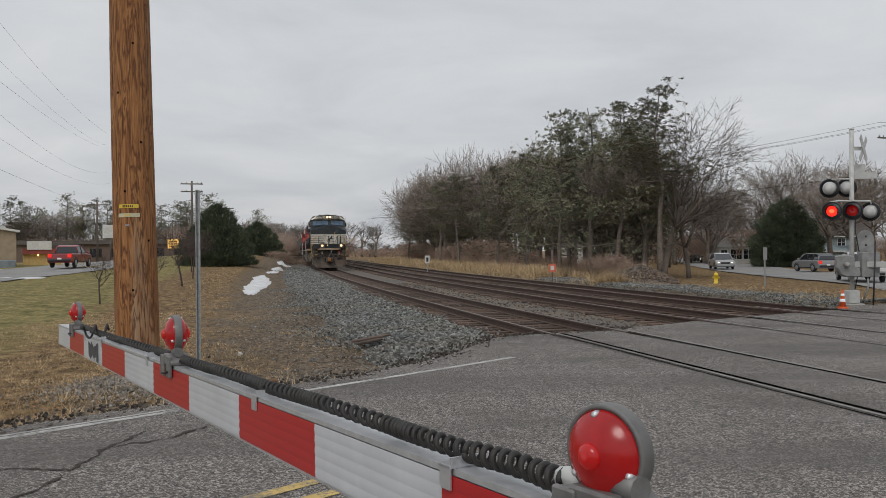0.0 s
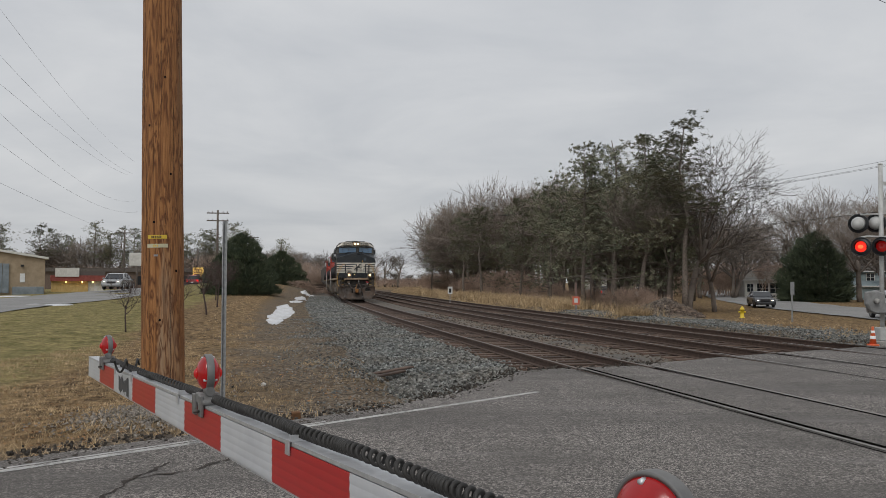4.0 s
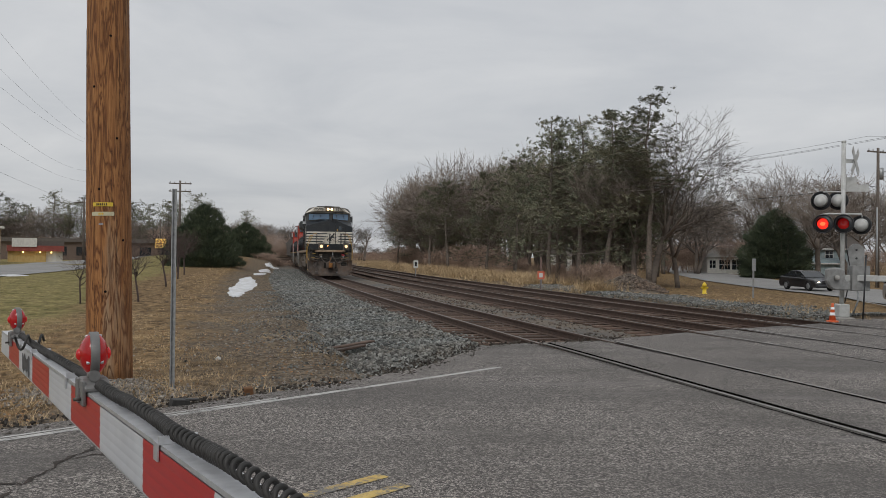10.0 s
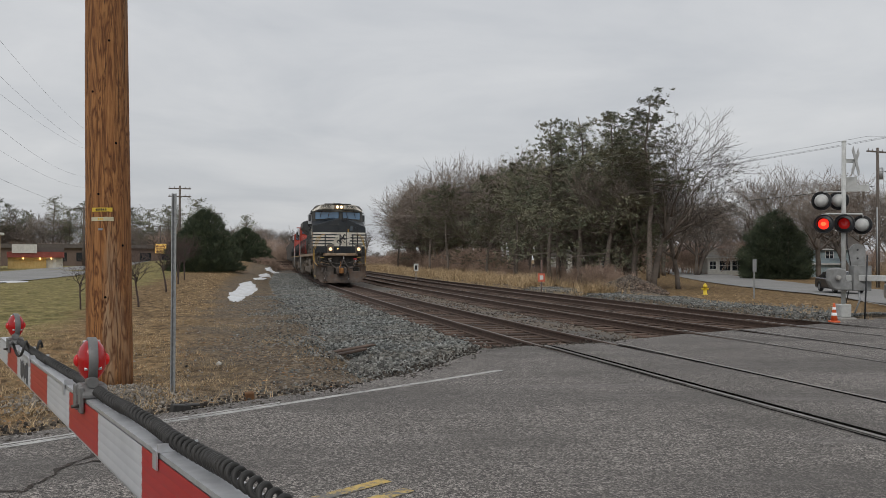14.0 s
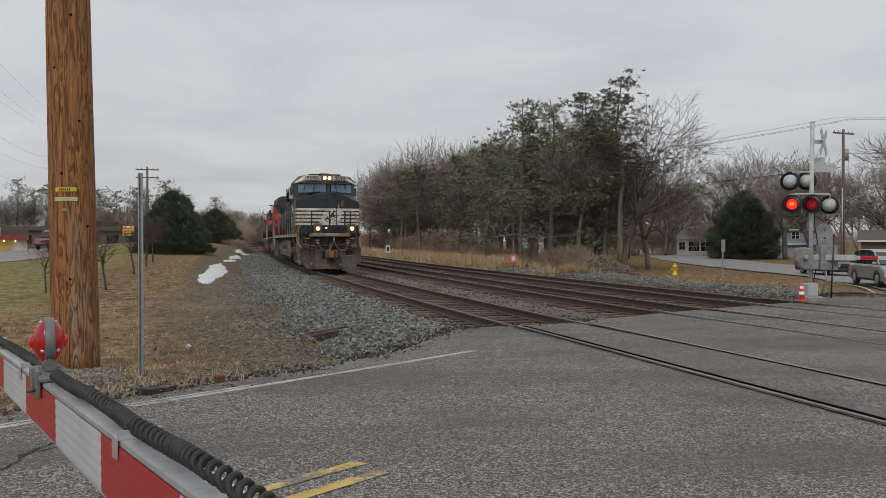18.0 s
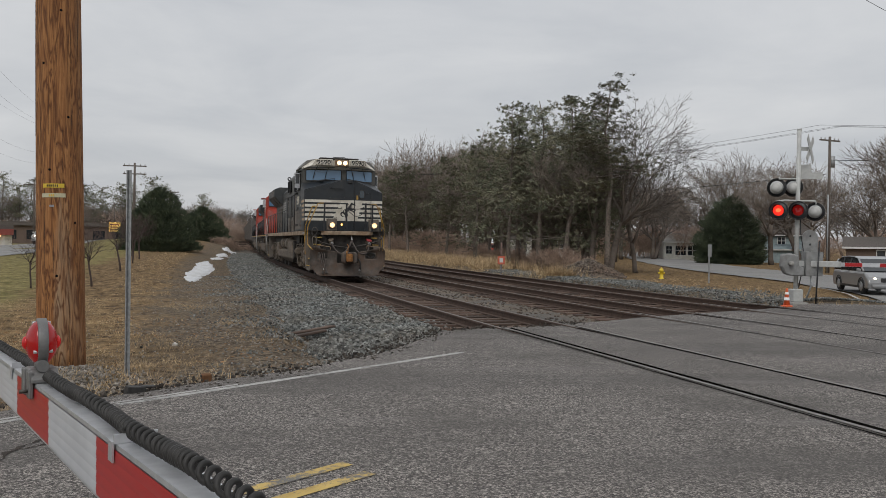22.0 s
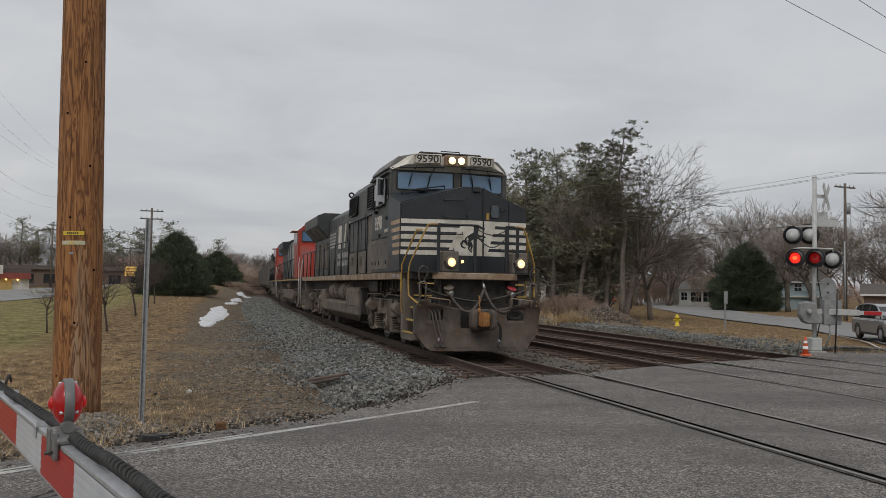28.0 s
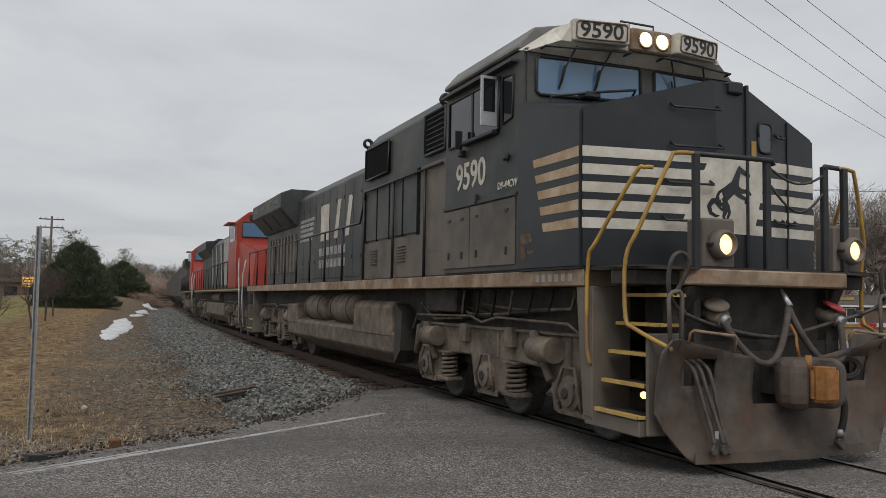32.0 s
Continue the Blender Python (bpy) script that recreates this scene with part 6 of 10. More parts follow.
def build_cracks():
    """Dark sealed cracks in the asphalt of the near lane."""
    r = random.Random(8)
    for pts in (((-2.75, 4.2), (-2.5, 5.2), (-2.42, 6.0), (-2.41, 6.76), (-2.3, 7.35)), ((-2.42, 6.0), (-2.9, 6.1), (-3.5, 5.9)), ((-2.41, 6.7), (-2.05, 6.95), (-1.8, 7.5))):
        L, R = [], []
        for (x0, y0), (x1, y1) in zip(pts, pts[1:]):
            for k in range(9):
                f = k / 9
                x, y = x0 + (x1 - x0) * f + r.gauss(0, 0.018), y0 + (y1 - y0) * f + r.gauss(0, 0.018)
                w = abs(r.gauss(0.008, 0.010)) + 0.003
                nx, ny = -(y1 - y0), (x1 - x0)
                n = math.hypot(nx, ny)
                rr = x * ROAD_N.x + y * ROAD_N.y
                kk = (rr - street_left(4)) / (1.6 - street_left(4))
                z = 0.04 * math.sin(math.pi * min(1, max(0, kk))) - 0.02 + 0.006
                L.append((x + nx / n * w, y + ny / n * w, z)); R.append((x - nx / n * w, y - ny / n * w, z))
        solid("pavement_crack", strip(L, R, 0), M["dark_grime"], "dark crack in the worn asphalt", "crack", kind="structure")


build_cracks()


# ---- poles, wires and buildings ----
M["pole_grey"] = mat("weathered_pole", (0.085, 0.07, 0.06), (0.16, 0.135, 0.115), 6, 0.95)
M["wire"] = mat("dark_wire", (0.02, 0.02, 0.022), (0.03, 0.03, 0.032), 2, 0.7)


def util_pole(x, y, h, arms=1, turn=0.0, box=False):
    t = thing("utility_pole", "grey weathered utility pole with crossarm", "utility pole", "far utility poles", m=pose(x, y, ground_z(x, y) - 0.3, 0, 0, turn))
    part("shaft", Shape().rod((0, 0, 0), (0, 0, h + 0.3), 0.17, 0.11, 10), M["pole_grey"], t)
    for k in range(arms):
        z = h - 0.1 - 0.9 * k
        c = part("crossarm", Shape().box(-1.25, 1.25, -0.06, 0.06, z, z + 0.12), M["pole_grey"], t)
        for q in (-1.1, -0.6, 0.6, 1.1):
            part("insulator", Shape().rod((q, 0, z + 0.12), (q, 0, z + 0.3), 0.05, 0.035, 6), M["concrete"], c)
    if box:
        part("transformer", Shape().rod((0.32, 0, h - 2.4), (0.32, 0, h - 1.4), 0.24, 0.24, 14), M["galv"], t, "grey can transformer")
        part("riser_pipe", Shape().rod((-0.2, -0.1, 0), (-0.2, -0.1, h * 0.6), 0.06), M["galv"], t)
    return t


util_pole(-26.2, 95, 8.8, 2, 10)
util_pole(-30.5, 130, 8.3, 1, 10)
util_pole(-43.0, 110, 8.2, 1, 15)
util_pole(40.5, 68, 12.0, 1, 20, True)
util_pole(-48, 160, 8.0, 1, 12)
util_pole(31.5, 100, 8.5, 0, 0)
util_pole(-5.2, -2.0, 10.2, 1, 15)
util_pole(46.8, 47.0, 9.6, 1, 40)


def wire(a, b, sag, r=0.012):
    a, b = Vector(a), Vector(b)
    pts = [a.lerp(b, i / 20) - Vector((0, 0, sag * 4 * (i / 20) * (1 - i / 20))) for i in range(21)]
    solid("overhead_wire", Shape().tube(pts, r, 5), M["wire"], "thin dark overhead wire between poles", "wire", "overhead wires")


# the fan of wires along the far side of the lawn
for p, q, sag in (((-20.83, 38, 14.43), (-38.24, 100, 16.65), 0.74), ((-20.75, 38, 12.18), (-38.34, 100, 15.03), 0.74), ((-20.71, 38, 10.83), (-39.03, 100, 14.88), 0.46),
                  ((-20.66, 38, 9.4), (-38.1, 100, 11.51), 1.19), ((-20.61, 38, 7.96), (-37.86, 100, 10.18), 0.98), ((-20.55, 38, 6.14), (-37.42, 100, 6.88), 0.3)):
    pts = []
    for i in range(25):
        k = -0.45 + 1.5 * i / 24
        pts.append(Vector(p).lerp(Vector(q), k) - Vector((0, 0, 4 * sag * k * (1 - k))))
    solid("overhead_wire", Shape().tube(pts, 0.006, 5), M["wire"], "thin dark overhead wire between poles", "wire", "overhead wires")
for dx in (-1.1, 0.6, 1.1):
    wire((40.5 + dx, 68 + 0.3 * dx, 12.2), (-26 + dx, 95, 9.0) if dx > 5 else (4 + dx, 110, 10.5), 0.9)
    wire((40.5 + dx, 68 + 0.3 * dx, 12.2), (90 + dx, 42, 12.4), 0.9)
wire((40.5, 68, 9.2), (90, 44, 9.0), 0.6, 0.02)
wire((40.5, 68, 8.0), (12, 112, 7.5), 0.6, 0.02)
# the wires that cross over the street and tracks
for k, (p, q) in enumerate((((9.1, 20.0, 9.5), (25.8, 31.8, 9.0)), ((10.9, 19.6, 9.5), (23.1, 28.5, 9.0)), ((12.0, 19.3, 9.5), (20.0, 24.8, 9.0)), ((13.1, 19.1, 9.5), (17.7, 21.9, 9.0)))):
    a, b = Vector(p), Vector(q)
    ends = [Vector((-6.0 + 0.5 * k, -2.0, 10.0)), a, b, Vector((46 + 0.5 * k, 47, 9.4))]
    solid("overhead_wire", Shape().tube([p.lerp(q, i / 8) for p, q in zip(ends, ends[1:]) for i in range(8)] + [ends[-1]], 0.008, 5), M["wire"], "thin dark overhead wire between poles", "wire", "overhead wires")
wire((-26.2, 95, 8.8), (-30.5, 130, 8.3), 0.4)
wire((-43, 110, 8.1), (-48, 160, 8.0), 0.5)

M["clapboard"] = mat("pale_siding", (0.54, 0.53, 0.49), (0.66, 0.65, 0.60), 3, 0.7)
M["teal_siding"] = mat("grey_teal_siding", (0.24, 0.31, 0.33), (0.33, 0.40, 0.42), 3, 0.7)
M["brick"] = mat("brown_brick", (0.10, 0.07, 0.055), (0.17, 0.125, 0.10), 14, 0.9)
M["shingle"] = mat("dark_shingles", (0.075, 0.065, 0.058), (0.14, 0.122, 0.11), 9, 0.95)
M["pale_roof"] = mat("pale_grey_shingles", (0.26, 0.25, 0.23), (0.38, 0.37, 0.34), 9, 0.95)
M["tan_wall"] = mat("tan_metal_wall", (0.27, 0.205, 0.13), (0.36, 0.28, 0.19), 1.5, 0.7)
M["yellow_wall"] = mat("yellow_shop_wall", (0.46, 0.32, 0.12), (0.56, 0.41, 0.18), 1.5, 0.8)
M["red_fascia"] = mat("dark_red_fascia", (0.20, 0.045, 0.035), (0.27, 0.07, 0.055), 2, 0.7)
M["window_dark"] = glass("window_glass", (0.02, 0.025, 0.03), 0.08)
M["trim"] = mat("white_trim", (0.62, 0.62, 0.6), (0.72, 0.72, 0.7), 5, 0.6)
M["red_wood"] = mat("red_porch_wood", (0.22, 0.06, 0.04), (0.30, 0.09, 0.06), 4, 0.7)
M["grey_door"] = mat("grey_blue_metal", (0.15, 0.18, 0.20), (0.22, 0.25, 0.275), 2, 0.6)
M["lit_sign"] = mat("lit_yellow_sign", (0.6, 0.4, 0.1), rough=0.5, glow=(1.0, 0.55, 0.12), power=0.35)
M["porch_lamp"] = mat("lit_wall_lamp", (1, 0.7, 0.3), rough=0.4, glow=(1.0, 0.6, 0.2), power=6)


def house(name, label, x, y, turn, w, d, h, rise, wall, roof, windows, doors=(), porch=False, over=0.35):
    """A gabled house; the front is the side at -y. windows and doors: x, z, width, height on the front."""
    t = thing(name, label, "house", "houses", m=pose(x, y, ground_z(x, y) - 0.1, 0, 0, turn))
    part("wall", Shape().prism([(-w / 2, 0), (w / 2, 0), (w / 2, h), (-w / 2, h)], 0, d, "y"), wall, t)
    part("gable", Shape().prism([(0, h), (d, h), (d / 2, h + rise)], -w / 2, w / 2, "x"), wall, t)
    for k, (y0, y1) in enumerate(((-over, d / 2), (d + over, d / 2))):
        z0 = h - over * rise / (d / 2)
        part("roof", Shape().add([(-w / 2 - over, y0, z0), (w / 2 + over, y0, z0), (w / 2 + over, y1, h + rise), (-w / 2 - over, y1, h + rise), (-w / 2 - over, y0, z0 + 0.12), (w / 2 + over, y0, z0 + 0.12), (w / 2 + over, y1, h + rise + 0.12), (-w / 2 - over, y1, h + rise + 0.12)],
                                 [(0, 1, 2, 3), (4, 5, 6, 7), (0, 1, 5, 4), (1, 2, 6, 5), (2, 3, 7, 6), (3, 0, 4, 7)]), roof, t)
    part("fascia", Shape().box(-w / 2 - over, w / 2 + over, -over - 0.03, -over, h - over * rise / (d / 2) - 0.05, h - over * rise / (d / 2) + 0.13), M["trim"], t)
    for wx, wz, ww, wh in windows:
        wi = part("window", Shape().box(wx - ww / 2 - 0.08, wx + ww / 2 + 0.08, -0.05, 0.0, wz - 0.08, wz + wh + 0.08), M["trim"], t)
        part("pane", Shape().box(wx - ww / 2, wx + ww / 2, -0.065, -0.05, wz, wz + wh), M["window_dark"], wi)
        part("mullion", Shape().box(wx - 0.03, wx + 0.03, -0.075, -0.065, wz, wz + wh), M["trim"], wi)
        part("sash", Shape().box(wx - ww / 2, wx + ww / 2, -0.075, -0.066, wz + wh / 2 - 0.03, wz + wh / 2 + 0.03), M["trim"], wi)
    for dx, dw, dh, dm in doors:
        part("door", Shape().box(dx - dw / 2, dx + dw / 2, -0.06, 0.0, 0.1, dh), dm, t)
    if porch:
        part("porch_roof", Shape().box(w / 2 - 3.4, w / 2 + 1.6, -2.0, 0.1, h - 0.15, h + 0.05), roof, t)
        for px in (w / 2 - 3.2, w / 2 + 1.4):
            part("porch_post", Shape().box(px - 0.08, px + 0.08, -1.95, -1.79, 0, h - 0.15), M["trim"], t)
        part("porch_rail", Shape().box(w / 2 - 0.6, w / 2 + 1.5, -1.95, -1.8, 0.3, 1.5), M["red_wood"], t)
    return t


house("house", "small pale-sided bungalow with porch and dark windows", 51.6, 124, -14, 9, 8, 2.9, 1.3, M["clapboard"], M["pale_roof"], ((-3.7, 1.0, 0.9, 1.2), (-1.9, 0.8, 1.6, 1.5), (-0.1, 0.8, 1.4, 1.5), (3.0, 0.9, 1.2, 1.3)), ((1.3, 1.0, 2.2, M["red_wood"]),), True)
house("house", "grey-teal sided house behind the evergreen", 63.0, 118, -20, 9, 8, 4.2, 1.8, M["teal_siding"], M["shingle"], ((-2.5, 1.0, 1.0, 1.3), (0.0, 2.7, 1.0, 1.1), (2.2, 1.0, 1.0, 1.3)), ((0.5, 1.0, 2.2, M["trim"]),))
house("shed", "low grey-teal outbuilding with small windows", 58.5, 108, -20, 6, 4, 2.0, 0.6, M["teal_siding"], M["teal_siding"], ((1.4, 0.5, 0.5, 1.1), (2.3, 0.5, 0.5, 1.1)))
house("house", "low brown brick ranch house with dark roof", 54.4, 73.4, -32, 15, 9, 2.4, 1.0, M["brick"], M["shingle"], ((-4.0, 0.4, 1.5, 1.7), (0.5, 0.4, 1.5, 1.7), (5.4, 0.7, 1.1, 1.2)), ((3.2, 1.0, 2.1, M["brick"]),))
house("house", "low brown brick ranch house with dark roof", 69.5, 61.5, -40, 15, 9, 2.5, 1.0, M["brick"], M["shingle"], ((-4.5, 0.7, 1.3, 1.2), (-1.0, 0.7, 1.3, 1.2), (4.0, 0.7, 1.8, 1.3)), ((1.2, 1.0, 2.1, M["trim"]),))
house("house", "white two-storey house beyond the street", 60.0, 47, -58, 10, 8, 5.0, 1.8, M["clapboard"], M["shingle"], ((-3.0, 0.9, 1.1, 1.4), (0.2, 0.9, 1.1, 1.4), (-3.0, 3.3, 1.1, 1.3), (2.8, 3.3, 1.1, 1.3)), ((3.0, 1.0, 2.2, M["grey_door"]),))
house("house", "pale-sided house half hidden behind the trees", 28, 128, 0, 11, 8, 2.8, 1.6, M["clapboard"], M["shingle"], ((-3, 0.9, 1.3, 1.3), (0, 0.9, 1.3, 1.3), (3, 0.9, 1.3, 1.3)))


def build_shops():
    t = thing("warehouse", "tan metal warehouse with sloping roof and grey doors", "building", m=pose(-41.0, 84, ground_z(-41, 84) - 0.1, 0, 0, 31))
    part("wall", Shape().prism([(0, 0), (0, 3.7), (-9, 5.2), (-20, 5.0), (-20, 0)], 0, 26, "y"), M["tan_wall"], t)
    part("roof", Shape().prism([(0.3, 3.68), (0.3, 3.9), (-9, 5.42), (-20, 5.2), (-20, 5.0), (-9, 5.2)], -0.3, 26.3, "y"), M["clapboard"], t)
    for k in range(7):
        part("dock_panel", Shape().box(-3.3 - 0.62 * k - 0.58, -3.3 - 0.62 * k, -0.14, 0.0, 0.2, 3.2 + 0.02 * k), M["grey_door"], t)
    part("window", Shape().box(-2.3, -1.85, -0.06, 0.0, 1.3, 2.2), M["trim"], t)
    part("unit", Shape().box(-3.0, -0.2, -1.6, -0.2, 0, 0.85), M["grey_door"], t, bevel=0.05)
    part("wall_lamp", Shape().cbox((-2.1, -0.15, 3.0), (0.3, 0.25, 0.2)), M["black"], t)
    t = thing("shop", "low yellow shop with dark red fascia and lit wall lamps", "building", m=pose(-48.6, 106, ground_z(-47.5, 106) - 0.1, 0, 0, 26) @ Matrix.Diagonal((0.46, 1, 0.86, 1)))
    part("wall", Shape().box(-4.5, 5.0, 0, 12, 0, 1.75), M["yellow_wall"], t)
    part("fascia", Shape().box(-4.8, 9.5, -0.4, 12.2, 1.75, 2.6), M["red_fascia"], t)
    part("sign_panel", Shape().box(-3.6, 2.6, -0.5, -0.4, 2.4, 3.7), M["clapboard"], t, "blank pale sign panel")
    part("side_wall", Shape().box(5.0, 9.2, 0.2, 12, 0, 1.75), M["clapboard"], t)
    part("roof", Shape().box(2.6, 9.5, 0, 12, 2.6, 3.3), M["shingle"], t)
    for x in (-0.8, 3.4, 6.2):
        part("wall_lamp", Shape().ball((x, -0.5, 1.6), 0.14), M["porch_lamp"], t)
    part("door", Shape().box(6.6, 7.5, 0.1, 0.2, 0.1, 1.6), M["trim"], t)
    t = thing("shop", "long low dark shop row beyond the street", "building", m=pose(-52, 150, ground_z(-52, 150), 0, 0, 10))
    part("wall", Shape().box(-24, 12, 0, 14, 0, 3.2), M["brick"], t)
    part("roof", Shape().box(-24.5, 12.5, -0.5, 14.5, 3.2, 3.9), M["shingle"], t)
    for k in range(9):
        part("window", Shape().box(-22 + 3.6 * k, -20 + 3.6 * k, -0.05, 0, 0.8, 2.4), M["window_dark"], t)
    t = thing("pole_sign", "lit yellow roadside sign with dark bars", "sign", m=pose(-44.6, 149, ground_z(-44.6, 149), 0, 0, 12))
    part("post", Shape().box(-0.15, 0.15, -0.1, 0.1, 0, 3.0), M["pole_grey"], t)
    p = part("panel", Shape().box(-0.95, 0.95, -0.2, 0.2, 2.3, 4.0), M["lit_sign"], t, "lit yellow panel", bevel=0.05)
    for k in range(3):
        part("letter_bar", Shape().box(-0.75, 0.5 + 0.1 * k, -0.22, -0.2, 2.6 + 0.45 * k, 2.75 + 0.45 * k), M["red_fascia"], p)
    t = thing("pole_sign", "pale roadside sign on a tall post", "sign", m=pose(-42.0, 112, ground_z(-42, 112), 0, 0, 12))
    part("post", Shape().rod((0, 0, 0), (0, 0, 4), 0.12), M["pole_grey"], t)
    part("panel", Shape().box(-1.0, 1.0, -0.15, 0.15, 3.4, 5.2), M["clapboard"], t, bevel=0.05)
    # stacked ties and a bin by the mound
    t = thing("tie_stack", "stack of old dark railway ties on the mound", "timber stack", m=pose(-19.0, 128, ground_z(-19, 128), 0, 0, 12))
    for k in range(5):
        for q in range(3):
            part("stacked_tie", Shape().box(-1.3, 1.3, 0.28 * q, 0.28 * q + 0.25, 0.35 * k, 0.35 * k + 0.25), M["tie"], t)


build_shops()


# ---- vehicles ----
M["tyre"] = mat("tyre_rubber", (0.018, 0.018, 0.018), (0.03, 0.03, 0.03), 10, 0.85)
M["wheel_alloy"] = mat("alloy_wheel", (0.30, 0.31, 0.32), (0.42, 0.43, 0.44), 10, 0.4, metal=0.6)
M["car_glass"] = glass("car_glass", (0.02, 0.024, 0.028), 0.04)
M["car_lamp"] = mat("lit_car_headlamp", (1, 0.95, 0.8), rough=0.2, glow=(1.0, 0.86, 0.58), power=7)
M["lamp_clear"] = mat("clear_lamp_cover", (0.30, 0.31, 0.32), (0.42, 0.43, 0.44), 9, 0.12)
M["car_tail"] = mat("red_tail_lamp", (0.35, 0.01, 0.01), (0.45, 0.02, 0.02), 5, 0.2, glow=(1, 0.03, 0.02), power=0.6)
M["car_trim"] = mat("black_trim", (0.015, 0.015, 0.016), (0.025, 0.025, 0.027), 6, 0.5)


def paint_mat(name, c):
    m = mat(name, [v * 0.92 for v in c], c, 2, 0.28, dirt=[v * 0.6 + 0.05 for v in c], dscale=1.5, damt=0.35)
    m.node_tree.nodes["Principled BSDF"].inputs["Coat Weight"].default_value = 0.6
    return m


# body outlines (y to the front, z up), roof line and half width
CARS = {
    "minivan": dict(l=5.1, w=1.0, h=1.76, hood=0.98, cowl=1.86, base=0.26, belt=1.04, roof=((1.66, 1.07), (0.62, 1.64), (0.0, 1.75), (-0.8, 1.76), (-1.8, 1.72), (-2.3, 1.58), (-2.5, 1.06)), wr=0.36),
    "sedan": dict(l=4.8, w=0.92, h=1.44, hood=0.86, cowl=1.15, base=0.24, belt=0.92, roof=((1.0, 0.94), (0.25, 1.38), (-0.4, 1.44), (-1.1, 1.38), (-1.95, 1.02), (-2.0, 0.95)), wr=0.33),
    "suv": dict(l=4.7, w=0.96, h=1.70, hood=1.05, cowl=1.2, base=0.32, belt=1.08, roof=((1.05, 1.10), (0.4, 1.62), (-0.4, 1.70), (-1.6, 1.66), (-2.1, 1.45), (-2.25, 1.10)), wr=0.37),
    "jeep": dict(l=4.4, w=0.94, h=1.86, hood=1.16, cowl=0.75, base=0.45, belt=1.2, roof=((0.75, 1.2), (0.45, 1.80), (-0.3, 1.86), (-1.9, 1.86), (-2.05, 1.8), (-2.1, 1.2)), wr=0.42),
    "pickup": dict(l=5.7, w=1.0, h=1.90, hood=1.16, cowl=1.2, base=0.42, belt=1.2, roof=((1.15, 1.22), (0.6, 1.80), (0.1, 1.90), (-0.6, 1.88), (-0.95, 1.78), (-1.05, 1.22)), wr=0.40),
}


